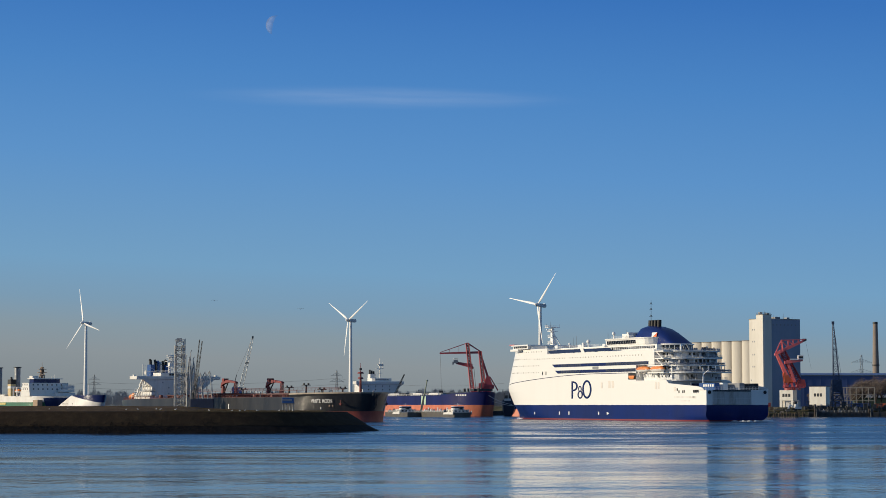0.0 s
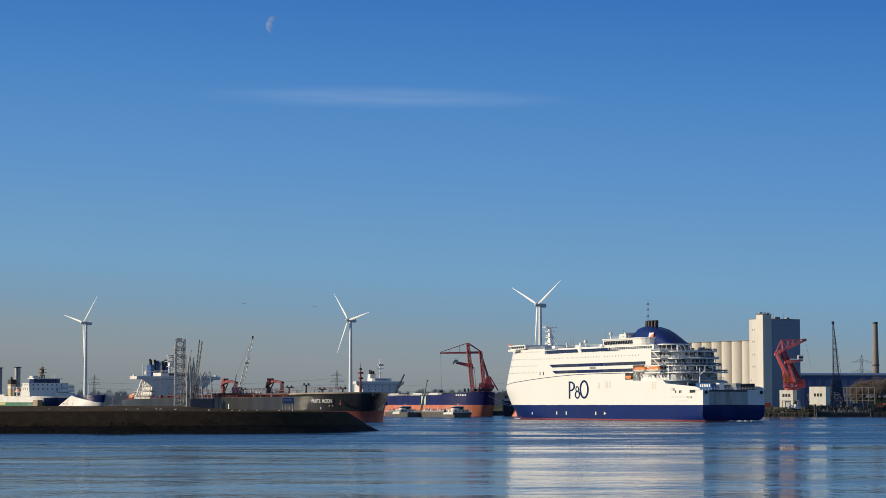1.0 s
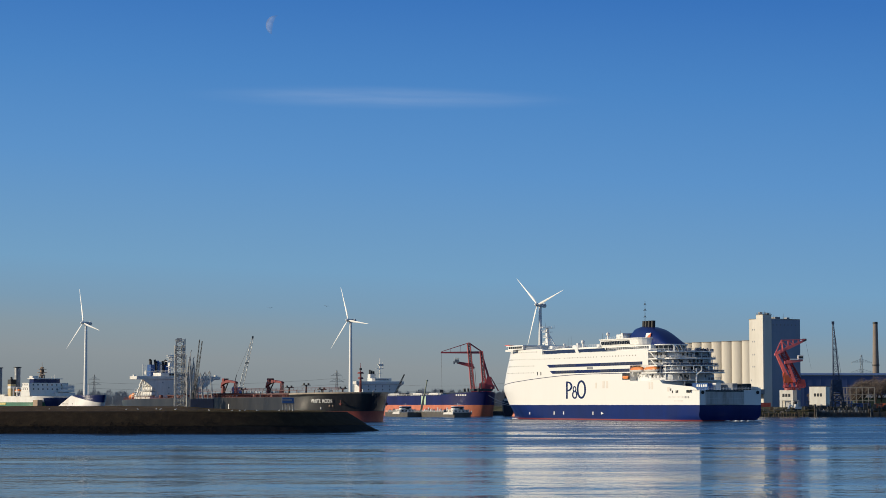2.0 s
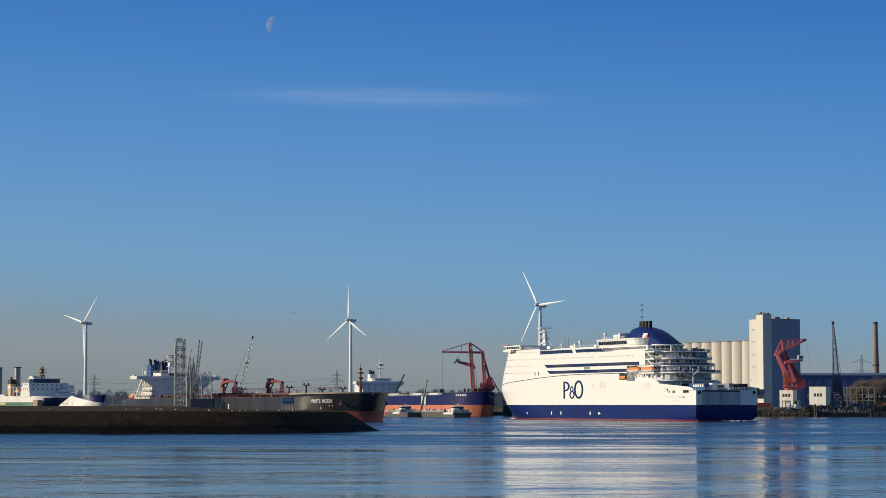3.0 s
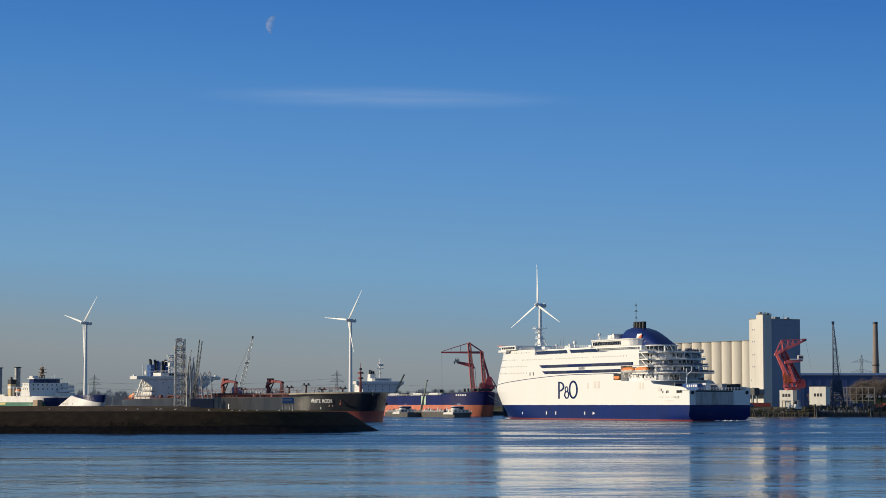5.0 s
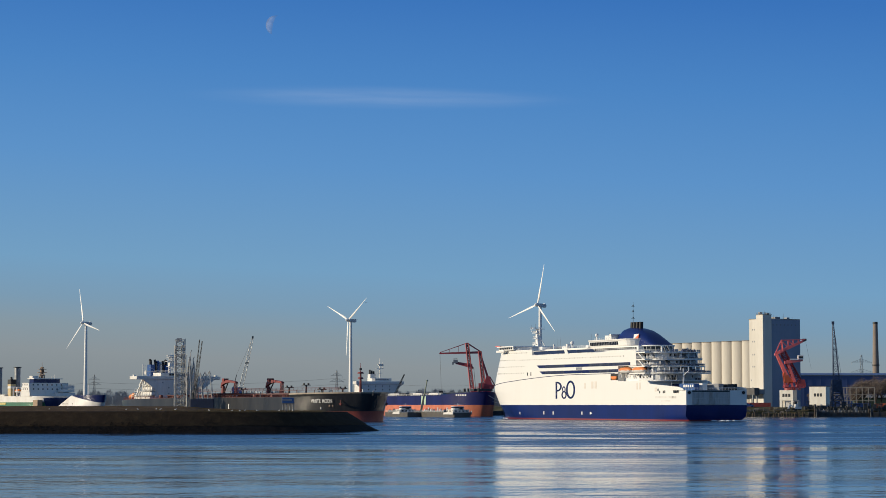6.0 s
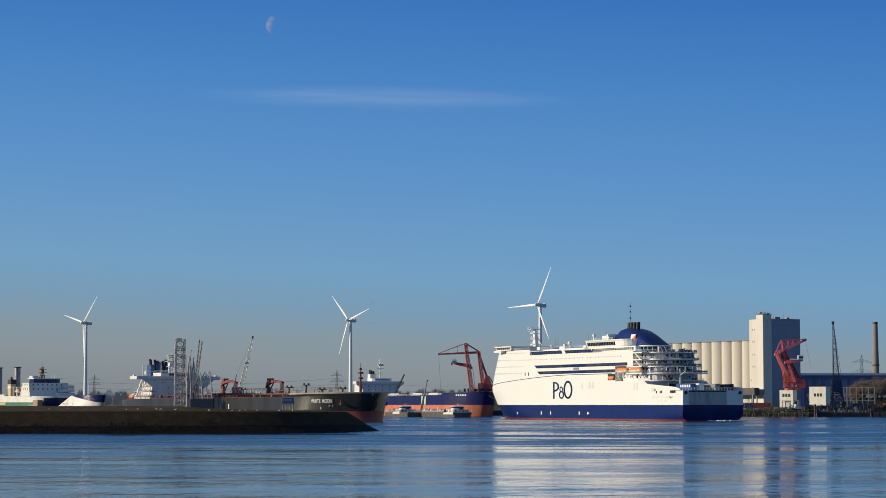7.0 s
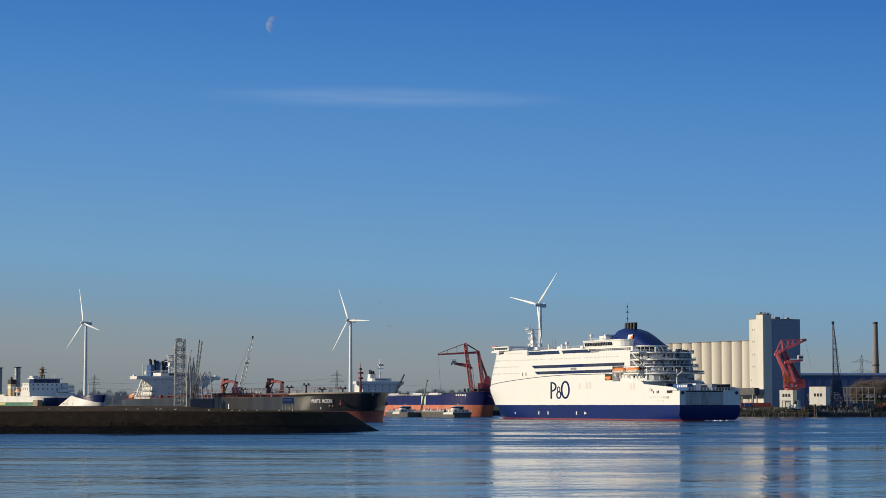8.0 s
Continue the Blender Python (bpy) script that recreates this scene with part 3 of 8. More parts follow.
    rail(bm, [(100, 8.8, 33.4), (148, 8.8, 33.4)], 1.0, 2.0, 0.05)
    part("house_rail", bm, RAIL, ferry)
    for x, y, h in ((22, 9, 3.4), (20, -3, 2.6), (24, -9, 3.0), (28, 6, 2.2)):
        bm = bmesh.new()
        tube(bm, (x, y, 13), (x, y, 13 + h), 0.28, 0.22, 7)
        box(bm, x - 1.1, x + 1.1, y - 0.8, y + 0.8, 13.0, 14.2)
        part("mooring_winch", bm, GREY_DOOR, ferry)
    bm = bmesh.new()
    tube(bm, (20.5, 4.0, 13), (20.5, 4.0, 22.5), 0.3, 0.2, 8)
    tube(bm, (20.5, 4.0, 19.5), (16.0, 4.0, 21.5), 0.15, None, 6)
    part("stern_derrick", bm, DECK_WHITE, ferry)
    # satellite domes on stalks
    for x, y, z, r in ((118.5, 6, 36.0, 0.95), (92.5, 7, 38.9, 0.85), (139, 5, 35.4, 0.6)):
        bm = bmesh.new()
        bmesh.ops.create_uvsphere(bm, u_segments=14, v_segments=9, radius=r, matrix=pose(x, y, z))
        tube(bm, (x, y, 33.0), (x, y, z - r * 0.6), 0.35, 0.35, 8)
        part("satellite_dome", bm, SHIP_WHITE, ferry, smooth=True)
    # funnel: a long blue shell falling away aft
    prof = ((77.6, 33.0, 5.2), (77.2, 36.6, 5.6), (75.6, 39.4, 5.8), (73, 41.2, 5.9), (69, 41.8, 6.0), (63, 41.3, 6.0), (58, 40.3, 5.9), (54, 38.8, 5.8), (50, 36.9, 5.6), (46.5, 35.0, 5.4), (43.0, 33.05, 5.2))
    bm = bmesh.new()
    rings = []
    for x, zt, w in prof:
        h = max(0.06, zt - 32.9)
        rings.append([(x, w * math.copysign(abs(math.cos(a)) ** 0.6, math.cos(a)), 32.9 + h * max(0, math.sin(a)) ** 0.6) for a in [math.pi * k / 16 for k in range(17)]])
    loft(bm, rings, True, True)
    bmesh.ops.recalc_face_normals(bm, faces=bm.faces)
    funnel = part("funnel", bm, FERRY_BLUE, ferry, "dark blue streamlined funnel casing", smooth=True)
    for k, (x, y) in enumerate(((70.6, 0.6), (68.1, 0.8), (65.6, 0.7), (63.2, 0.4))):
        bm = bmesh.new()
        tube(bm, (x, y, 40.8), (x - 0.3, y, 44.2), 1.0, 0.95, 12)
        part("exhaust_pipe", bm, PIPE_BLACK, funnel, smooth=True)
    bm = bmesh.new()
    tube(bm, (71.0, 0, 40), (70.8, 0, 53.4), 0.16, 0.07, 6)
    for z in (46, 49, 51.5):
        tube(bm, (70.9, -0.9, z), (70.9, 0.9, z), 0.06, None, 4)
        box(bm, 70.7, 71.1, -0.2, 0.2, z, z + 0.7)
    part("signal_mast", bm, STEEL_DARK, funnel)
    # house flag painted on the funnel as four plain wedges
    for tri, mt in ((((0, 0), (3.4, 0), (1.7, 1.3)), ORANGE), (((0, 2.6), (3.4, 2.6), (1.7, 1.3)), SHIP_WHITE), (((0, 0), (0, 2.6), (1.7, 1.3)), CRANE_ORANGE), (((3.4, 0), (3.4, 2.6), (1.7, 1.3)), SHIP_WHITE)):
        bm = bmesh.new()
        prism(bm, [(a, b) for a, b in tri], -0.04, 0.12)
        part("painted_wedge", bm, mt, funnel, m=pose(56.0, 6.0, 35.9, 12, 0, 0) @ Matrix.Diagonal((1.25, 1, 1.0, 1)))
    # terraces stepping down aft: pale curved decks with solid bulwarks and set-back houses
    tiers = ((17.3, 24.0, 13.4), (20.6, 20.5, 13.2), (23.6, 25.0, 13.0), (26.6, 26.5, 12.4), (29.7, 27.5, 12.0))
    for k, (z, aft, w) in enumerate(tiers):
        n = 18
        pts = [(aft + 8 - 8 * math.cos(a) ** 0.6 if 0 < j < n else aft + 8, w * math.sin(a)) for j, a in enumerate([math.pi * (j / n - 0.5) for j in range(n + 1)])]
        outline = [(42.0, -w)] + pts + [(42.0, w)]
        bm = bmesh.new()
        prism(bm, outline, z - 0.22, z + 0.1, "z")
        deck = part("terrace_deck", bm, DECK_WHITE, ferry, "white open aft deck")
        aft_clutter(deck, k, z, aft, w)
        bm = bmesh.new()
        loft(bm, [[(x, y, zz) for x, y in [(42.0, -w)] + pts + [(42.0, w)]] for zz in (z + 0.08, z + (0.6 if k == 3 else 0.26))], False, False)
        bmesh.ops.solidify(bm, geom=bm.faces[:], thickness=0.12)
        part("terrace_bulwark", bm, SHIP_WHITE, deck)
        bm = bmesh.new()
        rail(bm, [(x, y, z + 0.1) for x, y in pts] + [(42.0, w, z + 0.1)], 1.15, 1.8, 0.03)
        part("terrace_rail", bm, RAIL, deck)
        if k < 4:
            for y in (-11.6, -8.0, -3.6, 0.4, 4.0, 8.0, 11.6):
                bm = bmesh.new()
                tube(bm, (aft + 1.6 + (abs(y) / 4.6) ** 2, y, z + 0.2), (aft + 1.6 + (abs(y) / 4.6) ** 2, y, tiers[k + 1][0] - 0.3), 0.16, None, 6)
                part("stanchion", bm, RAIL, deck)
        if k == 4:
            continue
        bm = bmesh.new()
        inner = aft + (5.0, 9.0, 6.2, 5.6)[k]
        wi = w - 0.9
        z1 = tiers[k + 1][0] - 0.35
        loft(bm, [[(x, y, zz) for x, y in ((44, -wi), (inner + 4.0, -wi), (inner + 1, -wi + 2.5), (inner, -wi + 6), (inner, wi - 6), (inner + 1, wi - 2.5), (inner + 4.0, wi), (44, wi))] for zz in (z + 0.25, z1)])
        house = part("aft_house", bm, AFT_GREY, ferry)
        bm = bmesh.new()
        box(bm, -0.04, 0.04, -0.5, 0.5, -0.6, 0.6)
        me = mesh_of("aft_window", bm, GLASS_DARK)
        for j in range(int((wi - 6) * 2 / 2.0)):
            if (j * 3 + k) % 5 < 3:
                same("aft_window", me, house, pose(inner - 0.02, -wi + 7.0 + j * 2.0, z + 1.85))
        for j in range(4):
            same("aft_window", me, house, pose(inner + 5 + j * 2.9, wi + 0.02, z + 1.8, 0, 0, 90))
        if k in (1, 2):
            bm = bmesh.new()
            box(bm, inner - 0.06, inner, -3.2, -0.6, z + 0.3, z + 2.6)
            part("aft_door", bm, GLASS_DARK, house)
    # people-high clutter of parasols and lockers on the top terrace
    for j, (x, y, h) in enumerate(((33, -6, 1.7), (31, -2.0, 1.6), (35, 4.5, 1.8), (30.5, 3, 1.5), (37, -9.5, 1.7), (32, -8.5, 1.6), (39, 9.8, 1.8), (34, 8.4, 1.7))):
        bm = bmesh.new()
        box(bm, x - 0.4, x + 0.4, y - 0.3, y + 0.3, 29.8, 29.8 + h * 0.6)
        tube(bm, (x, y, 29.8 + h * 0.5), (x, y, 29.8 + h), 0.3, 0.22, 7)
        part("deck_locker", bm, (STEEL_DARK, STRIPE_BLUE)[j % 2], ferry)
    # open side galleries at the after end of the block, with raking stairs
    for z in (20.6, 23.6, 26.6, 29.7):
        bm = bmesh.new()
        box(bm, 33.5, 47.0, FB - 4.0, FB - 0.1, z - 0.3, z + 0.25)
        gallery = part("side_gallery", bm, SHIP_WHITE, ferry)
        bm = bmesh.new()
        rail(bm, [(33.6, FB - 4, z + 0.25), (33.6, FB - 0.2, z + 0.25), (46.5, FB - 0.2, z + 0.25)], 1.1, 1.5, 0.06)
        part("gallery_rail", bm, RAIL, gallery)
        if z < 29:
            bm = bmesh.new()
            prism(bm, [(35.0, z + 0.2), (36.0, z + 0.2), (40.6, z + 2.9), (39.6, z + 2.9)], FB - 1.6, FB - 0.5)
            part("stairway", bm, SHIP_WHITE, gallery)
    # deck cargo over the stern
    for x, y, w, h, mt in ((13.0, 5.6, 2.5, 2.7, FUNNEL_BLUE), (14, 1.0, 2.5, 2.8, SHIP_WHITE), (9, -4.0, 2.5, 2.6, GREY_DOOR), (8, -8.0, 2.5, 2.4, STEEL_DARK), (10.0, -11.5, 2.5, 2.5, PIPE_BLACK), (26, 2.0, 2.5, 2.7, FERRY_BLUE)):
        bm = bmesh.new()
        box(bm, x - 6.2, x + 6.2, y - w / 2, y + w / 2, 13.0, 13.2 + h)
        bmesh.ops.bevel(bm, geom=[e for e in bm.edges], offset=0.08, segments=1, affect="EDGES")
        part("deck_trailer", bm, mt, ferry)
    for x in (7.5, 9.3, 11.1, 12.9, 14.6):
        bm = bmesh.new()
        box(bm, x, x + 1.1, 6.86, 6.90, 14.3, 15.4)
        part("painted_bar", bm, SHIP_WHITE, ferry)
    bm = bmesh.new()
    rail(bm, [(0.4, -15.0, 13.0), (0.4, 15.0, 13.0)], 1.2, 1.5, 0.06)
    part("stern_rail", bm, RAIL, ferry)
    # churned water under the counter
    rnd = random.Random(9)
    for k in range(40):
        bm = bmesh.new()
        w, l = rnd.uniform(0.6, 1.5), rnd.uniform(0.8, 2.4)
        loft(bm, [[(l * s * math.cos(a), w * s * math.sin(a), z) for a in [j * math.tau / 10 for j in range(10)]] for s, z in ((1, -0.2), (0.75, 0.12), (0.3, 0.18 + 0.3 * rnd.random()))])
        part("foam_patch", bm, FOAM, ferry, "white churned foam", m=pose(rnd.uniform(-7, -0.5), rnd.uniform(-14, 2), 0, 0, 0, rnd.uniform(-30, 30)))
    for k in range(14):
        bm = bmesh.new()
        x = rnd.uniform(184, 200)
        loft(bm, [[(1.4 * s * math.cos(a), 0.5 * s * math.sin(a), z) for a in [j * math.tau / 9 for j in range(9)]] for s, z in ((1, -0.2), (0.7, 0.12), (0.25, 0.3))])
        part("bow_ripple", bm, FOAM, ferry, "thin white bow ripple", m=pose(x, ferry_half(x, 0.0) + rnd.uniform(0.3, 1.2), 0, 0, 0, rnd.uniform(-30, -5)))
    return ferry


FOAM = mat("foam", (0.72, 0.74, 0.76), 0.8, vary=0.2, scale=1.5, bump=0.1)


SHELL_DOOR = mat("shell_door_paint", (0.70, 0.65, 0.59), 0.45, vary=0.08, scale=0.4, streak=True)
STRIPE_GLASS = mat("stripe_glass", (0.05, 0.06, 0.08), 0.06, vary=0.4, scale=0.6)
AFT_GREY = mat("aft_grey_white", (0.68, 0.69, 0.70), 0.5, vary=0.12, scale=0.3)


def aft_clutter(deck, k, z, aft, w):
    """Ladders, ventilators, deck boxes and dark screens that crowd the after decks."""
    rnd = random.Random(60 + k)
    for j in range(7):
        y = rnd.uniform(-w + 2, w - 2)
        x = rnd.uniform(aft + 3.5, aft + 9)
        h = rnd.uniform(0.8, 2.0)
        bm = bmesh.new()
        if j % 3 == 0:
            box(bm, x - 0.8, x + 0.8, y - 0.9, y + 0.9, z + 0.25, z + 0.25 + h)
            part("deck_box", bm, (GREY_DOOR, STEEL_DARK, AFT_GREY)[j % 2], deck)
        elif j % 3 == 1:
            tube(bm, (x, y, z + 0.25), (x, y, z + 0.25 + h), 0.35, None, 8)
            tube(bm, (x, y, z + 0.25 + h), (x - 0.5, y, z + 0.55 + h), 0.5, None, 8)
            part("ventilator", bm, DECK_WHITE, deck)
        else:
            prism(bm, [(x - 1.6, z + 0.25), (x - 1.2, z + 0.25), (x + 1.4, z + 3.0), (x + 1.0, z + 3.0)], y - 0.5, y + 0.5)
            part("ladder", bm, STEEL_GREY, deck)
    bm = bmesh.new()
    loft(bm, [[(aft + 8.0 - 7.9 * math.cos(math.pi * (j / 12 - 0.5)) ** 0.6 if 0 < j < 12 else aft + 8.0, (w - 0.15) * math.sin(math.pi * (j / 12 - 0.5)), zz) for j in range(13)] for zz in (z + 0.45, z + 1.05)], False, False)
    if k in (1, 2):
        part("rail_screen", bm, GLASS_BLUE, deck)
    else:
        bm.free()
    bm = bmesh.new()
    box(bm, aft + 5.2, aft + 5.3, -w + 3.2, -w * 0.3, z + 0.3, z + 1.3)
    part("dark_screen", bm, GLASS_BLUE, deck)


def ring(bm, c, rx, rz, bx, bz, t, a0=0.0, a1=360.0, n=28):
    """A flat oval ring, or an arc of one, on the port side, standing t proud; bx and bz are its breadths."""
    rows = []
    for k in range(n + 1):
        a = radians(a0 + (a1 - a0) * k / n)
        rows.append([bm.verts.new((c[0] + x * math.cos(a), c[1] + y, c[2] + z * math.sin(a)))
                     for x, z, y in ((rx, rz, -0.05), (rx, rz, t), (rx - bx, rz - bz, t), (rx - bx, rz - bz, -0.05))])
    for p, q in zip(rows, rows[1:]):
        for i in range(3):
            bm.faces.new((p[i], p[i + 1], q[i + 1], q[i]))
    bmesh.ops.recalc_face_normals(bm, faces=bm.faces)


def lifeboat(parent, x, y, z, length, material):
    bm = bmesh.new()
    rings = []
    for t in (-1, -0.9, -0.6, 0, 0.6, 0.9, 1):
        s = (1 - abs(t) ** 3.2) ** 0.5 + 0.06
        rings.append([(x + t * length / 2, y + 1.6 * s * math.cos(a), z + (1.25 if math.sin(a) > 0 else 1.0) * s * math.sin(a)) for a in [k * math.tau / 12 for k in range(12)]])
    loft(bm, rings)
    boat = part("lifeboat", bm, material, parent, "orange enclosed lifeboat in davits", smooth=True)
    bm = bmesh.new()
    rings = [[(x + t * length / 2.1, y + 1.66 * s * math.cos(a), z - 0.1 + 1.25 * s * math.sin(a)) for a in [math.pi + k * math.pi / 8 for k in range(9)]]
             for t, s in ((-1, 0.35), (-0.8, 0.85), (0, 1.0), (0.8, 0.85), (1, 0.35))]
    loft(bm, rings)
    part("boat_bottom", bm, SHIP_WHITE, boat, "white boat bottom", smooth=True)
    for dx in (-length * 0.36, length * 0.36):
        bm = bmesh.new()
        prism(bm, [(x + dx - 0.25, z - 3.2), (x + dx + 0.25, z - 3.2), (x + dx + 0.25, z + 2.4), (x + dx - 0.25, z + 2.4)], y - 2.4, y - 1.9)
        box(bm, x + dx - 0.2, x + dx + 0.2, y - 2.2, y + 0.4, z + 2.0, z + 2.4)
        part("davit", bm, SHIP_WHITE, parent)
        bm = bmesh.new()
        tube(bm, (x + dx, y - 0.2, z - 3.2), (x + dx + 0.9, y - 0.2, z - 1.0), 0.18, None, 5)
        tube(bm, (x + dx + 1.8, y - 0.2, z - 3.2), (x + dx + 0.9, y - 0.2, z - 1.0), 0.18, None, 5)
        part("boat_cradle", bm, SHIP_WHITE, parent)


FERRY_0, FERRY_8 = (121.95, 904.5, 0), (114.2, 934.6, 0)
ferry = build_ferry(pose(*FERRY_0, 0, 0, 114.5))

# ---- wind turbines ----


def build_turbine(x, y, hub, r, yaw, label):
    """Tower, nacelle and a rotor that is keyed on the nacelle. yaw: the way the rotor looks, from due left, towards the river."""
    t = thing("wind_turbine", label, "wind turbine", pose(x, y, 0), group="wind turbines")
    bm = bmesh.new()
    tube(bm, (0, 0, 0), (0, 0, hub - 1.2), r * 0.058, r * 0.036, 24)
    part("tower", bm, TURBINE_WHITE, t, smooth=True)
    nac = part("nacelle", nacelle_mesh(r), NACELLE, t, "grey nacelle", m=pose(0, 0, hub, 0, 0, yaw) @ pose(0, 0, 0, 0, 5, 0))
    bm = bmesh.new()
    loft(bm, [[(xx, w * math.cos(a), w * math.sin(a)) for a in [k * math.tau / 16 for k in range(16)]] for xx, w in ((0.9, 1.5), (-0.8, 1.6), (-2.0, 1.2), (-2.7, 0.5))])
    rotor = part("rotor", bm, TURBINE_WHITE, nac, "white three-bladed rotor", smooth=True)
    bm = bmesh.new()
    rings = []
    for k in range(15):
        s = k / 14
        c = (0.045 + 0.05 * math.sin(min(1, s / 0.22) * math.pi / 2)) * (1 - 0.86 * max(0, (s - 0.2) / 0.8) ** 0.85) * r * 0.62
        th = c * (0.9 if s < 0.05 else 0.34 - 0.2 * s)
        tw = radians(18 * (1 - s) ** 1.5)
        z = 0.8 + s * (r - 0.8)
        row = []
        for a in [j * math.tau / 10 for j in range(10)]:
            px, py = th / 2 * math.sin(a), c * (math.cos(a) * 0.5 - 0.18 * (s > 0.05))
            row.append((px * math.cos(tw) - py * math.sin(tw) - s * r * 0.05, px * math.sin(tw) + py * math.cos(tw), z))
        rings.append(row)
    loft(bm, rings)
    me = mesh_of("blade", bm, TURBINE_WHITE, True)
    for k in range(3):
        same("blade", me, rotor, pose(0, 0, 0, 120 * k, 0, 0))
    return t, rotor, r


NACELLE = mat("nacelle_grey", (0.58, 0.60, 0.62), 0.45, vary=0.06, scale=0.3)


def nacelle_mesh(r):
    bm = bmesh.new()
    k = r / 35
    loft(bm, [[(xx * k, y * w * k, z * h * k) for y, z in ((-1, -0.8), (-0.8, -1), (0.8, -1), (1, -0.8), (1, 0.8), (0.8, 1), (-0.8, 1), (-1, 0.8))] for xx, w, h in ((-2.2, 1.2, 1.2), (0, 1.5, 1.5), (5.2, 1.5, 1.4), (6.4, 0.9, 0.9))])
    bmesh.ops.recalc_face_normals(bm, faces=bm.faces)
    box(bm, 4.2 * k, 5.4 * k, -0.8 * k, 0.8 * k, 1.3 * k, 2.0 * k)
    return bm


ROTORS = []
for (tx, ty, hub, r, yaw, phase, speed) in ((-350.5, 2140.0, 86.8, 35.0, 41.0, -16.0, 60.0), (-90.6, 2140.0, 89.5, 35.4, 41.0, -60.0, 19.05), (82.5, 1849.0, 91.2, 35.0, 40.0, 41.0, 15.2)):
    _, rotor, rr = build_turbine(tx, ty, hub, r, yaw, "tall white three-bladed wind turbine behind the far shore")
    ROTORS.append((rotor, rr, phase, speed))

# ---- banks ----


def fallen(x, z):
    """The breakwater's crest sinks towards its head."""
    k = min(1.0, max(0.0, (x + 68) / 15))
    return z - max(0.0, z - 5.02) * 0.95 * k * k * (3 - 2 * k)


def bank(name, label, outline, profile, material, rough, cells, rounds=3, kind="structure", settle=lambda x, z: z):
    """Rings (inset, height) round an outline of (x, y) that runs with the land on its left; the last ring is filled."""
    bm = bmesh.new()
    for _ in range(rounds):
        cut = []
        for a, b in zip(outline, outline[1:] + outline[:1]):
            cut += [(a[0] * 0.75 + b[0] * 0.25, a[1] * 0.75 + b[1] * 0.25), (a[0] * 0.25 + b[0] * 0.75, a[1] * 0.25 + b[1] * 0.75)]
        outline = cut
    dense = []
    for a, b in zip(outline, outline[1:] + outline[:1]):
        a, b = Vector((*a, 0)), Vector((*b, 0))
        n = max(1, int((b - a).length / cells))
        dense += [a.lerp(b, k / n) for k in range(n)]
    n = len(dense)
    inward = []
    for i in range(n):
        d = (dense[(i + 5) % n] - dense[i - 5]).normalized()
        inward.append(Vector((-d.y, d.x, 0)))
    rings = []
    for t, z in profile:
        ring_ = []
        for p, w in zip(dense, inward):
            q = p + w * t
            k = (noise.noise(q * 0.3) + 0.6 * noise.noise(q * 1.1)) * rough
            ring_.append((q.x, q.y + k, settle(q.x, z) + (k * 0.8 if z > 0.2 else 0)))
        rings.append(ring_)
    loft(bm, rings, True, True)
    return tagged(part(name, bm, material), label, "ground", kind=kind)


MOLE = [(-330, 511), (-140, 518.5), (-100, 522), (-75, 525), (-55, 529.5), (-42, 534.5), (-31, 541), (-22.5, 551), (-15.0, 569), (-20, 580), (-32, 590), (-60, 594), (-330, 586)]
bank("breakwater_foot", "black wet stone slope of a river breakwater", MOLE, ((-1.5, -0.8), (0, 0.0), (1.8, 0.9), (3.6, 1.75), (5.0, 1.9)), ROCK, 0.12, 1.6)
bank("breakwater", "dark earth and stone breakwater with winter grass on top", MOLE, ((2.9, 1.2), (3.6, 1.9), (6.0, 3.4), (8.6, 5.0), (10.2, 5.25)), MOLE_EARTH, 0.12, 1.6, settle=fallen)
bank("breakwater_crest", "sparse brown winter grass on the breakwater crest", MOLE, ((8.8, 4.9), (10.4, 5.3), (16.0, 5.8), (24.0, 6.4)), GRASS, 0.12, 2.2, settle=fallen)

LAND = [(-4300, 1900), (40, 1850), (105, 1300), (118, 1262), (170, 1250), (330, 1246), (900, 1246), (4300, 1246), (4300, 4950), (-4300, 4950)]
bank("ground", "low port land with sandy banks and yards", LAND, ((-4, -1.0), (0, 0.0), (3, 1.6), (9, 3.2), (20, 5.2), (30, 5.5)), SAND, 0.35, 9.0, 0)


def rocks(name, label, line, count, lo, hi, spread, rise, material):
    bm = bmesh.new()
    rnd = random.Random(7)
    seg = [(Vector((*a, 0)), Vector((*b, 0))) for a, b in zip(line, line[1:])]
    tot = sum((b - a).length for a, b in seg)
    for _ in range(count):
        d = rnd.random() * tot
        for a, b in seg:
            if d <= (b - a).length:
                break
            d -= (b - a).length
        u = (b - a).normalized()
        t = rnd.random()
        p = a + u * d + Vector((-u.y, u.x, 0)) * t * spread
        r = rnd.uniform(lo, hi)
        q = Euler((rnd.random() * 6, rnd.random() * 6, rnd.random() * 6)).to_matrix()
        vs = [bm.verts.new(p + Vector((0, 0, t * rise)) + q @ Vector((x * r * rnd.uniform(0.6, 1.1), y * r * rnd.uniform(0.6, 1.1), z * r * rnd.uniform(0.5, 0.9))))
              for x, y, z in ((1, 0, 0), (-1, 0, 0), (0, 1, 0), (0, -1, 0), (0, 0, 1), (0, 0, -1))]
        for i in ((0, 2, 4), (2, 1, 4), (1, 3, 4), (3, 0, 4), (2, 0, 5), (1, 2, 5), (3, 1, 5), (0, 3, 5)):
            bm.faces.new([vs[k] for k in i])
    return tagged(part(name, bm, material), label, "stones", kind="stuff")


rocks("shore_stones", "dark stones along the quay shore", LAND[2:7], 900, 0.4, 1.1, 7.0, 2.6, mat("shore_stone", (0.05, 0.046, 0.04), 0.9, vary=0.5, scale=0.5))


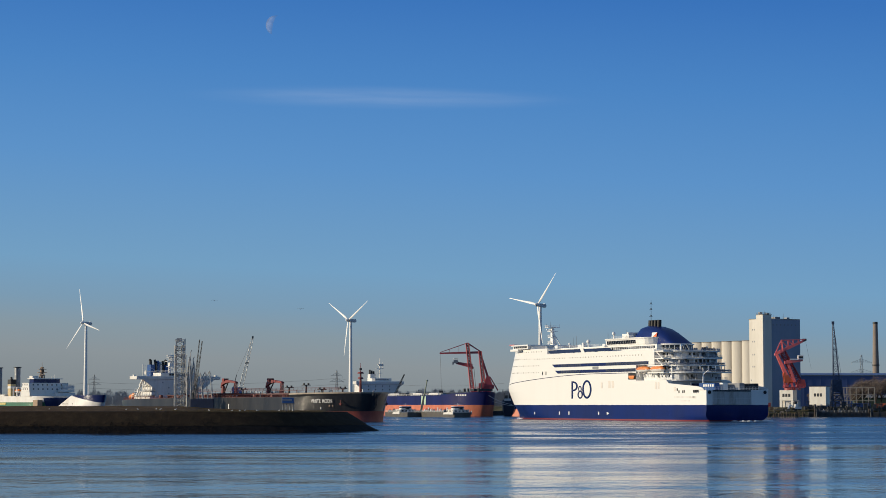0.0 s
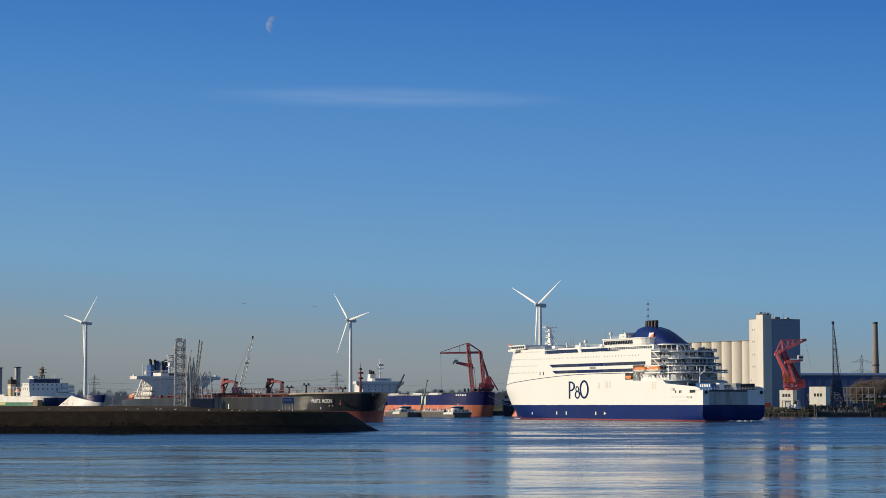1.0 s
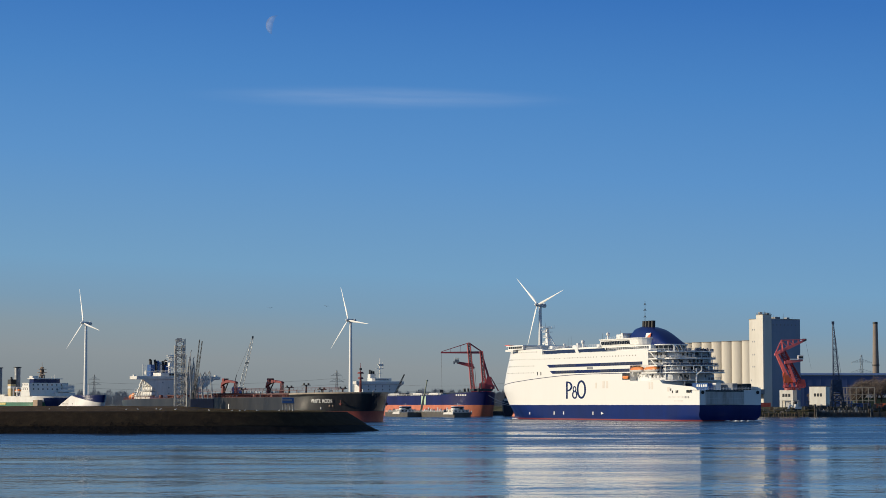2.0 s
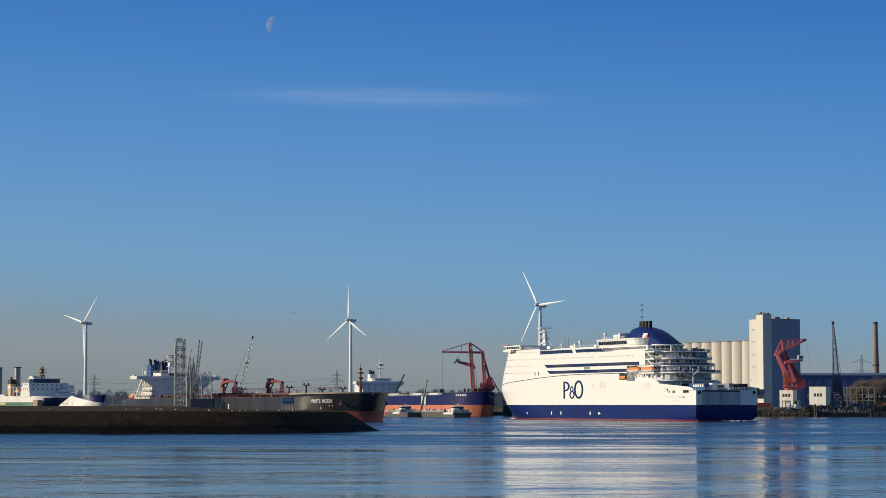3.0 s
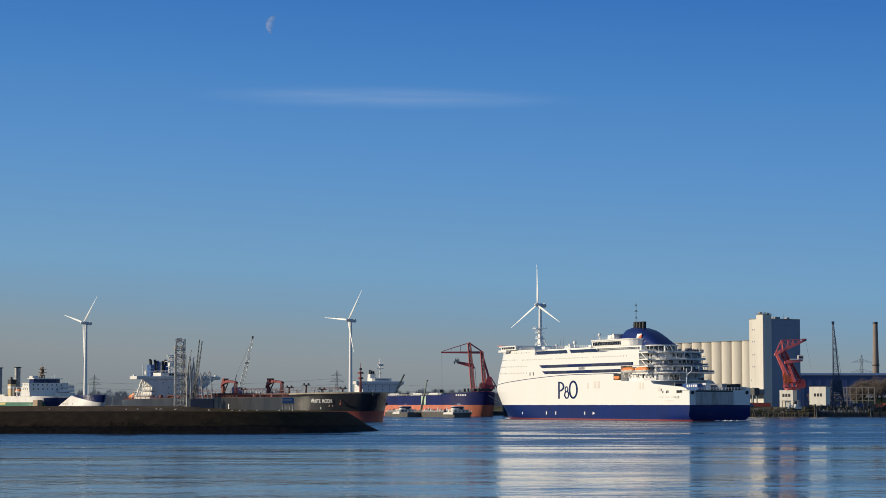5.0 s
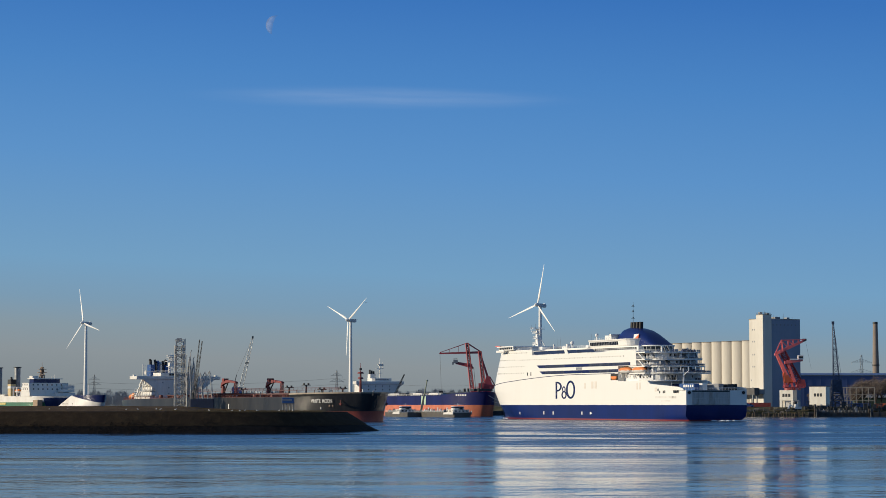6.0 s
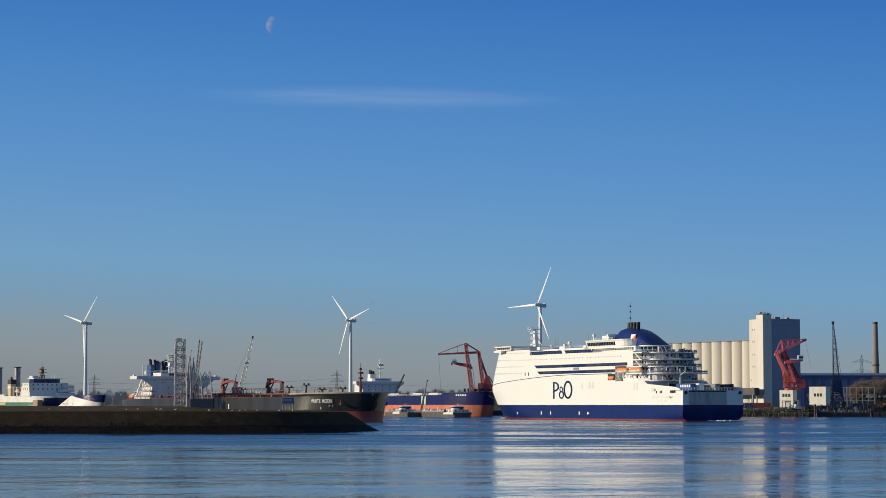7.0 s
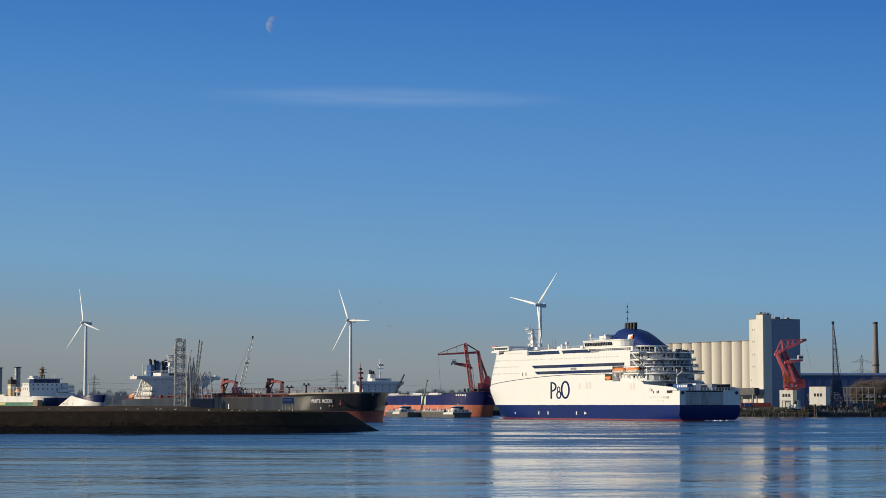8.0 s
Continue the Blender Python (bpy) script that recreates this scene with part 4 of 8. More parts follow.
rocks("breakwater_stones", "small dark stones bedded in the breakwater slope", MOLE[:5], 5200, 0.09, 0.24, 8.2, 4.35, mat("slope_stone", (0.020, 0.0155, 0.012), 0.95, vary=0.6, scale=0.9, spec=0.1))


def tufts(name, label, spots, material):
    bm = bmesh.new()
    rnd = random.Random(3)
    for x, y, z, h in spots:
        for _ in range(5):
            a, l = rnd.random() * 6.28, rnd.uniform(0.5, 1.0) * h
            dx, dy = math.cos(a) * l * 0.5, math.sin(a) * l * 0.5
            w = 0.07
            bm.faces.new([bm.verts.new(p) for p in ((x - w, y, z - 0.1), (x + w, y, z - 0.1), (x + dx, y + dy, z + l))])
    return tagged(part(name, bm, material), label, "grass", kind="stuff")


rnd = random.Random(5)
tufts("crest_grass", "tufts of dry grass along the breakwater crest", [(gx, gy, fallen(gx, 5.2 + max(0.0, gy - 538) * 0.04), rnd.uniform(0.2, 0.5)) for gx, gy in [(rnd.uniform(-125, -30), 537 + 26 * rnd.random() ** 1.6) for _ in range(5200)]], mat("dry_grass", (0.15, 0.105, 0.05), 0.9, vary=0.4, scale=0.4))


def gull(x, y, z, turn):
    g = thing("gull", "small white gull standing on the breakwater", "bird", pose(x, y, z, 0, 0, turn), group="gulls on the breakwater")
    bm = bmesh.new()
    loft(bm, [[(xx, w * math.cos(a), 0.26 + zz + w * math.sin(a)) for a in [k * math.tau / 8 for k in range(8)]] for xx, w, zz in ((-0.28, 0.02, -0.02), (-0.12, 0.09, 0.0), (0.05, 0.13, 0.02), (0.18, 0.08, 0.08))])
    part("body", bm, SHIP_WHITE, g, smooth=True)
    bm = bmesh.new()
    bmesh.ops.create_uvsphere(bm, u_segments=8, v_segments=6, radius=0.085, matrix=pose(0.2, 0, 0.43))
    part("head", bm, SHIP_WHITE, g, smooth=True)
    for s in (-1, 1):
        bm = bmesh.new()
        tube(bm, (0.02, s * 0.05, 0), (0.02, s * 0.05, 0.2), 0.012, None, 5)
        part("leg", bm, ORANGE, g)
    return g


for k, (gx, gy, gt) in enumerate(((-97, 537.5, 10), (-92.5, 540, 170), (-78, 538, 40), (-75.2, 539, 200), (-71, 541, 90), (-69.8, 540, 10), (-58, 542, 150), (-52.5, 543, 20), (-50.6, 545, 190), (-49.4, 544, 30), (-46, 541, 210), (-41.2, 549, 340), (-104, 539, 80), (-66, 539, 0), (-38, 553, 120))):
    gull(gx, gy, fallen(gx, 5.35 + 0.03 * max(0, gy - 538)), gt)

# ---- tanker ----


def shaped_hull(parent, name, length, half, zs, material, label, full, narrow, rake, sheer=None, stern=0.6, smooth=True, cap=True):
    """A merchant hull band. full: where the bow begins; narrow: fullness power by height; rake: bow and stern overhang by height."""
    def ends(z):
        a, b = rake(z)
        return a, length + b

    def breadth(x, z):
        x0, x1 = ends(z)
        s = max(0.0, min(1.0, (x - full) / (x1 - full)))
        a = max(0.0, min(1.0, (x - x0) / 45.0))
        return half * max(0.0, 1 - s ** narrow(z)) ** 0.7 * (stern + (1 - stern) * math.sin(a * math.pi / 2)) + 0.03
    bm = bmesh.new()
    bowed(bm, breadth, ends, zs, 30, cap)
    if sheer:
        for v in bm.verts:
            v.co.z = sheer(v.co.x, v.co.z)
    return part(name, bm, material, parent, label, smooth=smooth), breadth


GEAR_RED = mat("gear_red", (0.19, 0.032, 0.028), 0.5, vary=0.25, scale=0.4)


def build_tanker(m):
    T = thing("tanker", "black oil tanker with a red waterline moored at a jetty", "ship", m)
    top = 10.0

    def sheer(x, z):
        return z if z < 4.3 else 4.2 + (z - 4.2) * (0.84 + 0.16 * min(1, x / 90) + 0.12 * max(0, (x - 196) / 44) ** 0.8 if x > 196 else 0.84 + 0.16 * min(1, x / 90))

    def rake(z):
        return (3.0 - 0.25 * z if z < 8 else 1.0), -3.0 + 0.42 * max(0, z - 2.0)
    shaped_hull(T, "boot_topping", 229, 21, (-2, 0, 2.2, 4.2), TANKER_RED, "faded red underwater hull", 190, lambda z: 1.9 + z * 0.03, rake, sheer, 0.45)
    _, breadth = shaped_hull(T, "hull", 229, 21, (4.2, 6, 8, top), TANKER_BLACK, "black weathered hull", 190, lambda z: 1.9 + z * 0.03, rake, sheer, 0.5)
    bm = bmesh.new()
    outline = [(x, breadth(x, top) - 0.4) for x in [4 + k * 8 for k in range(28)]]
    prism(bm, [(x, y) for x, y in outline] + [(x, -y) for x, y in outline[::-1]], 0, 0.12, "z")
    for v in bm.verts:
        v.co.z += sheer(v.co.x, top) + 0.03
    part("deck", bm, DECK_RED, T, "oxide red deck")
    bm = bmesh.new()
    pts = [(x, -breadth(x, top) + 0.5, sheer(x, top)) for x in [6 + k * 9 for k in range(24)]]
    rail(bm, pts, 1.1, 3.0, 0.07)
    part("deck_rail", bm, DECK_RED, T)
    # bow bulwark
    bm = bmesh.new()
    pts = [(196 + k * 1.65, breadth(196 + k * 1.65, top)) for k in range(20)] + [(228.9, 0.3)]
    for s in (1, -1):
        for a, b in zip(pts, pts[1:]):
            q = [(a[0], s * a[1], sheer(a[0], top)), (b[0], s * b[1], sheer(b[0], top)), (b[0] + 0.3, s * b[1] * 1.02, sheer(b[0], top) + 1.2), (a[0] + 0.3, s * a[1] * 1.02, sheer(a[0], top) + 1.2)]
            loft(bm, [q, [(p[0], p[1] - s * 0.2, p[2]) for p in q]])
    bmesh.ops.recalc_face_normals(bm, faces=bm.faces)
    part("bulwark", bm, TANKER_BLACK, T)
    bm = bmesh.new()
    for s in (1, -1):
        for a, b in zip(pts, pts[1:]):
            q = [(a[0] + 0.3, s * (a[1] * 1.02 + 0.12), sheer(a[0], top) + 0.95), (b[0] + 0.3, s * (b[1] * 1.02 + 0.12), sheer(b[0], top) + 0.95), (b[0] + 0.3, s * (b[1] * 1.02 + 0.12), sheer(b[0], top) + 1.5), (a[0] + 0.3, s * (a[1] * 1.02 + 0.12), sheer(a[0], top) + 1.5)]
            loft(bm, [q, [(p[0], p[1] - s * 0.5, p[2]) for p in q]])
    bmesh.ops.recalc_face_normals(bm, faces=bm.faces)
    part("bulwark_cap", bm, mat("worn_cream_steel", (0.30, 0.25, 0.19), 0.6, vary=0.35, scale=0.3), T, "worn cream bulwark cap")
    for s in (-1, 1):
        bm = bmesh.new()
        y = s * (breadth(221, 8) + 0.3)
        tube(bm, (221.3, y, 8.8), (221.6, y, 6.9), 0.16, None, 6)
        prism(bm, [(220.6, 7.5), (221.6, 6.5), (222.6, 7.5), (221.6, 7.1)], y - 0.25, y + 0.25)
        part("anchor", bm, GEAR_RED, T, "rust-red anchor in its pocket")
    # name and marks
    letters(T, "WHITE MOON", 209.4, 8.4, 1.75, 0.66, SHIP_WHITE, breadth)
    for x, z, w in ((216.6, 6.4, 0.8), (217.9, 6.4, 0.5)):
        bm = bmesh.new()
        box(bm, x - w / 2, x + w / 2, -breadth(x, z) - 0.1, -breadth(x, z) + 0.1, z - 0.25, z + 0.25)
        part("painted_mark", bm, mat("worn_mark", (0.42, 0.30, 0.22), 0.6, vary=0.3, scale=0.6), T)
    for x, w, z1 in ((140.0, 0.3, 7.2), (213.0, 0.16, 5.9)):
        bm = bmesh.new()
        box(bm, x - w, x + w, -breadth(x, 5.5) - 0.1, -breadth(x, 5.5) + 0.2, 5.0, z1)
        part("draught_mark", bm, SHIP_WHITE, T)
    # accommodation: a tall flush front, with open stepped decks down its sunny side
    bm = bmesh.new()
    box(bm, 33, 46, -13.0, 11.5, 8.4, 19.4)
    house = part("accommodation", bm, ACCOM, T, "tall white accommodation block")
    for x0, x1, y0, z0, z1 in ((27.0, 45.0, -15.6, 8.4, 10.6), (29.5, 45.6, -15.0, 11.3, 12.9), (34.5, 45.4, -14.6, 13.7, 15.4), (35.0, 45.4, -14.2, 16.2, 18.2)):
        bm = bmesh.new()
        box(bm, x0, x1, y0, -12.9, z0, z1)
        box(bm, x0 - 1.6, x1 + 0.1, y0 - 1.0, -12.8, z1 + 0.3, z1 + 0.5)
        for j in range(5):
            xx = x0 - 1.2 + j * (x1 - x0 + 0.8) / 4
            box(bm, xx - 0.1, xx + 0.1, y0 - 0.9, y0 - 0.7, z0 - 0.6, z1 + 0.3)
        part("side_deck", bm, ACCOM, house)
        bm = bmesh.new()
        rail(bm, [(x0 - 1.5, y0 - 0.9, z1 + 0.5), (x1, y0 - 0.9, z1 + 0.5)], 1.0, 2.0, 0.05)
        part("deck_rail", bm, RAIL, house)
    for k in range(3):
        bm = bmesh.new()
        prism(bm, [(29.0 + k * 2.2, 10.8 + k * 2.6), (29.8 + k * 2.2, 10.8 + k * 2.6), (33.4 + k * 2.2, 13.6 + k * 2.6), (32.6 + k * 2.2, 13.6 + k * 2.6)], -16.3, -15.5)
        part("stairway", bm, RAIL, house)
    bm = bmesh.new()
    box(bm, -0.05, 0.05, -0.28, 0.28, -0.32, 0.32)
    me = mesh_of("window", bm, mat("shaded_pane", (0.16, 0.18, 0.22), 0.15, vary=0.2, scale=0.5))
    for z in (12.2, 15.0, 17.4):
        for k in range(6):
            if (k + int(z)) % 3:
                same("window", me, house, pose(46, -9.4 + k * 3.2, z))
    bm = bmesh.new()
    loft(bm, [[(x, y, z) for x, y in ((35, -9.5), (44, -9.5), (45.5, -6), (45.5, 5), (44, 9), (35, 9))] for z in (20.4, 22.1)])
    wheel = part("wheelhouse", bm, ACCOM, T)
    bm = bmesh.new()
    box(bm, 38.0, 46.3, -23, 21, 18.9, 20.45)
    bmesh.ops.bevel(bm, geom=[e for e in bm.edges], offset=0.15, segments=1, affect="EDGES")
    part("bridge_wing", bm, ACCOM, T, "long white bridge wings")
    for k in range(8):
        bm = bmesh.new()
        box(bm, 45.4, 45.62, -5.8 + k * 1.33, -4.7 + k * 1.33, 20.8, 21.7)
        part("wheelhouse_window", bm, GLASS_DARK, wheel)
    for y0, y1 in ((-13.0, -19.5), (11.5, 18.0)):
        bm = bmesh.new()
        s = 1 if y1 > y0 else -1
        prism(bm, [(y0, 13.8), (y0 + s * 2.2, 15.6), (y1, 18.9), (y0, 18.9)], 44.6, 45.9, "x")
        part("wing_bracket", bm, ACCOM, T, "broad curved wing bracket")
    for y in (-22.4, 20.4):
        bm = bmesh.new()
        box(bm, 41.2, 42.8, y - 0.5, y + 0.5, 20.4, 21.1)
        part("wing_cab", bm, ACCOM, T)
    bm = bmesh.new()
    rail(bm, [(46.0, -22.8, 20.4), (46.0, -10, 20.4)], 1.0, 2.2, 0.04)
    rail(bm, [(35, -9, 22.1), (45.3, -6, 22.1), (45.3, 5, 22.1), (35, 9, 22.1)], 1.0, 2.2, 0.04)
    part("bridge_rail", bm, RAIL, T)
    # funnel cluster: blue casings and black uptakes
    for x, y, w, zt in ((20, -3.8, 1.5, 26.4), (20.5, 4.2, 1.7, 26.2)):
        bm = bmesh.new()
        loft(bm, [[(x + dx * w * g * 1.5, y + dy * w * g, z) for dx, dy in ((-1, -0.7), (-0.7, -1), (0.7, -1), (1, -0.7), (1, 0.7), (0.7, 1), (-0.7, 1), (-1, 0.7))] for z, g in ((8.6, 1.0), (18, 1.0), (zt, 0.92))])
        stack = part("funnel", bm, FUNNEL_BLUE, T, "blue funnel with black uptakes")
        bm = bmesh.new()
        tube(bm, (x, y - 0.3, zt - 0.2), (x, y - 0.3, zt + 1.9), 0.75, 0.7, 10)
        tube(bm, (x + 0.1, y - 0.3, zt + 1.9), (x - 0.9, y - 0.3, zt + 2.3), 0.7, 0.6, 10)
        part("uptake", bm, PIPE_BLACK, stack)
    bm = bmesh.new()
    tube(bm, (17.0, -5.36, 22.5), (17.0, -5.5, 22.5), 1.1, None, 12)
    part("funnel_mark", bm, ACCOM, T, "pale round painted shape")
    for y, h, mt in ((-1.9, 28.6, PIPE_BLACK), (-0.4, 28.1, FUNNEL_BLUE), (1.0, 27.6, ACCOM), (2.2, 28.0, PIPE_BLACK)):
        bm = bmesh.new()
        tube(bm, (21, y, 18.0), (21, y, h - 1.2), 0.7, 0.65, 10)
        tube(bm, (21, y, h - 1.2), (20.2, y, h), 0.65, 0.6, 10)
        part("uptake", bm, mt, T)
    bm = bmesh.new()
    lattice(bm, (38, -1.4, 22.1), (38, -1.4, 30.4), 2.0, 1.4, 5, 0.16)
    for z, w in ((25.2, 1.8), (27.6, 2.4), (29.6, 2.0)):
        box(bm, 36.6, 39.4, -1.4 - w, -1.4 + w, z, z + 0.25)
    box(bm, 37.0, 39.0, -2.6, -0.2, 25.4, 27.0)
    box(bm, 37.6, 38.4, -3.6, 0.8, 30.4, 30.8)
    tube(bm, (38, -1.4, 30), (38, -1.4, 32), 0.12, 0.06, 5)
    part("radar_mast", bm, ACCOM, T, "white radar mast with platforms")
    bm = bmesh.new()
    tube(bm, (30, -12.5, 12.0), (30, -12.5, 26.6), 0.28, 0.2, 6)
    tube(bm, (30, -12.5, 23.0), (30, -6.0, 23.0), 0.12, None, 5)
    tube(bm, (30, -12.5, 26.2), (24, -4.0, 24.0), 0.05, None, 4)
    part("signal_post", bm, ACCOM, T)
    # free-fall boat at the stern
    bm = bmesh.new()
    loft(bm, [[(11 + t * 2.8, -9.4 + 1.4 * g * math.cos(a), 11.0 + t * 0.8 + 1.4 * g * math.sin(a)) for a in [k * math.tau / 10 for k in range(10)]] for t, g in ((-1, 0.4), (-0.6, 0.95), (0.5, 1), (1, 0.4))])
    part("stern_lifeboat", bm, ORANGE, T, "orange stern lifeboat", smooth=True)
    bm = bmesh.new()
    beam(bm, (6.5, -10, 8.9), (14.0, -10, 10.6), 0.5, 0.5)
    beam(bm, (13.5, -10, 8.9), (14.0, -10, 10.6), 0.4, 0.4)
    part("launching_ramp", bm, GEAR_RED, T)
    # deck gear: cranes, pipes, posts, vents
    for x, reach, z in ((92, 13.5, 18.0), (137, 13.5, 17.6)):
        bm = bmesh.new()
        tube(bm, (x, 0, 9.8), (x, 0, z - 2.6), 1.0, 0.85, 12)
        box(bm, x - 1.5, x + 1.5, -1.3, 1.3, 9.8, 11.0)
        crane = part("hose_crane", bm, GEAR_RED, T, "dark red hose-handling crane", smooth=True)
        bm = bmesh.new()
        arch = [(-1.6, -2.4, 1.0), (-1.0, -1.0, 1.5), (0.6, -0.1, 1.7), (3.0, 0.25, 1.5), (6.0, 0.15, 1.1), (9.5, -0.15, 0.95), (12.4, -0.5, 0.8), (reach, -0.8, 0.7)]
        loft(bm, [[(x + dx, yy * 0.7, z + dz + zz * h) for yy, zz in ((-1, -1), (1, -1), (1, 0), (-1, 0))] for dx, dz, h in arch])
        bmesh.ops.recalc_face_normals(bm, faces=bm.faces)
        part("crane_jib", bm, GEAR_RED, crane)
        bm = bmesh.new()
        box(bm, x + 0.8, x + 2.8, -1.2, 1.2, z - 0.2, z + 0.9)
        tube(bm, (x - 0.4, 0, z - 0.4), (x - 0.4, 0, z + 0.5), 0.5, 0.4, 8)
        part("winch_cover", bm, GEAR_RED, crane)
        bm = bmesh.new()
        tube(bm, (x + 0.8, 0, 12.4), (x + 4.6, 0, z - 1.2), 0.3, None, 6)
        part("luffing_ram", bm, STEEL_DARK, crane)
        bm = bmesh.new()
        lattice(bm, (x + reach - 0.8, 0, 9.9), (x + reach - 0.8, 0, z - 1.3), 1.1, 0.9, 4, 0.14)
        part("jib_rest", bm, GEAR_RED, crane)
    for y in (-9, -5.5, -3.5, -1.8, 0.4, 2.2, 6, 9.5):
        bm = bmesh.new()
        zz = 11.2 + 0.3 * (y == 0.4)
        tube(bm, (50, y, zz), (205, y, zz + 0.5), 0.28 if y not in (-9, 9.5) else 0.18, None, 6)
        part("deck_pipe", bm, DECK_RED if y in (-9, 2.2, 6) else STEEL_GREY, T)
    bm = bmesh.new()
    for k in range(26):
        x = 52 + k * 6
        box(bm, x, x + 0.3, -9.6, 10.2, 10.1, 11.1)
    part("pipe_supports", bm, DECK_RED, T)
    bm = bmesh.new()
    box(bm, 50, 206, -0.8, 0.2, 13.0, 13.15)
    rail(bm, [(50, -0.8, 13.1), (206, -0.8, 13.1)], 1.0, 4.0, 0.06)
    for k in range(20):
        tube(bm, (52 + k * 8, -0.3, 10.2), (52 + k * 8, -0.3, 13.0), 0.12, None, 5)
    part("catwalk", bm, DECK_RED, T)
    for x, h in ((156.5, 15.2), (172, 16.1), (64, 15.0), (186, 14.2), (112, 14.6), (204, 14.4)):
        bm = bmesh.new()
        tube(bm, (x, 0, 10.2), (x, 0, h - 0.9), 0.38, None, 8)
        box(bm, x - 1.2, x + 1.2, -1.6, 1.6, h - 1.0, h - 0.7)
        tube(bm, (x, -1.1, h - 0.8), (x, -1.1, h), 0.45, None, 8)
        tube(bm, (x, 1.1, h - 0.8), (x, 1.1, h), 0.45, None, 8)
        part("vent_post", bm, STEEL_DARK if x != 64 else DECK_RED, T)
    bm = bmesh.new()
    for x in (118, 121, 124, 127, 130):
        tube(bm, (x, -19, 11.6), (x, 19, 11.6), 0.35, None, 7)
        tube(bm, (x, -18.5, 10.2), (x, -18.5, 11.6), 0.3, None, 6)
    part("manifold", bm, DECK_RED, T)
    rnd = random.Random(11)
    for k in range(110):
        x, y = rnd.uniform(50, 224), rnd.uniform(-19, 12)
        if abs(y) > breadth(x, top) - 2:
            continue
        h = rnd.uniform(0.7, 2.6)
        bm = bmesh.new()
        z = sheer(x, top)
        if k % 3 == 0:
            tube(bm, (x, y, z), (x, y, z + h), 0.25, 0.25, 7)
            tube(bm, (x - 0.05, y, z + h), (x + 0.05, y, z + h + 0.5), 0.5, 0.3, 8)
        elif k % 3 == 1:
            box(bm, x - 0.9, x + 0.9, y - 0.7, y + 0.7, z, z + h * 0.7)
            tube(bm, (x - 0.9, y, z + h * 0.35), (x - 1.5, y, z + h * 0.35), 0.5, None, 9)
        else:
            tube(bm, (x - 0.7, y, z), (x - 0.7, y, z + h * 0.6), 0.35, None, 8)
            tube(bm, (x + 0.7, y, z), (x + 0.7, y, z + h * 0.6), 0.35, None, 8)
            box(bm, x - 1.2, x + 1.2, y - 0.4, y + 0.4, z, z + 0.2)
        part(("vent", "winch", "bollard")[k % 3], bm, (STEEL_GREY, DECK_RED, GEAR_RED)[k % 3] if k % 7 else RAIL, T)
    # foremast
    bm = bmesh.new()
    tube(bm, (219, 0, 11.5), (219, 0, 20.5), 0.6, 0.35, 10)
    tube(bm, (219, 0, 20.5), (219, 0, 24.0), 0.16, 0.08, 6)
    mast = part("foremast", bm, GEAR_RED, T, "red foremast")
    for z, w in ((17.4, 1.3), (19.6, 1.4)):
        bm = bmesh.new()
        tube(bm, (219, 0, z), (219, 0, z + 0.7), w, w * 0.8, 10)
        part("mast_platform", bm, GEAR_RED, mast)
    bm = bmesh.new()
    box(bm, 218.6, 219.4, -0.4, 0.4, 21.0, 21.9)
    part("mast_light", bm, STEEL_DARK, mast)
    return T


def letters(parent, text, x, z, size, narrow, material, breadth):
    """Raised painted letters set one after another along the curve of the starboard side."""
    widths = {"W": 1.05, "M": 0.98, "I": 0.42, " ": 0.45, "E": 0.72, "T": 0.72}
    for ch in text:
        w = widths.get(ch, 0.82) * size * narrow
        if ch != " ":
            cu = bpy.data.curves.new("letter", "FONT")
            cu.body, cu.size, cu.extrude, cu.align_x = ch, size * 1.3, 0.03, "CENTER"
            cu.offset = 0.035
            tmp = bpy.data.objects.new("letter", cu)
            me = bpy.data.meshes.new_from_object(tmp)
            bpy.data.objects.remove(tmp)
            bpy.data.curves.remove(cu)
            me.materials.clear()
            me.materials.append(material)
            c = x + w / 2
            slope = math.degrees(math.atan2(-(breadth(c + 0.6, z) - breadth(c - 0.6, z)), 1.2))
            lean = math.degrees(math.atan2(breadth(c, z + 0.6) - breadth(c, z - 0.6), 1.2))
            same("letter", me, parent, pose(c, -breadth(c, z) - 0.16, z - size * 0.45, 0, 0, slope) @ pose(0, 0, 0, 90 + lean, 0, 0) @ Matrix.Diagonal((narrow, 1, 1, 1)))
        x += w * 1.02


tanker = build_tanker(pose(-150, 1085, 0, 0, 0, -58))

# ---- jetty with the loading tower, arms and a dolphin ----


LOADER_GREY = mat("loader_grey", (0.40, 0.40, 0.39), 0.5, 0.1, vary=0.25, scale=0.5)


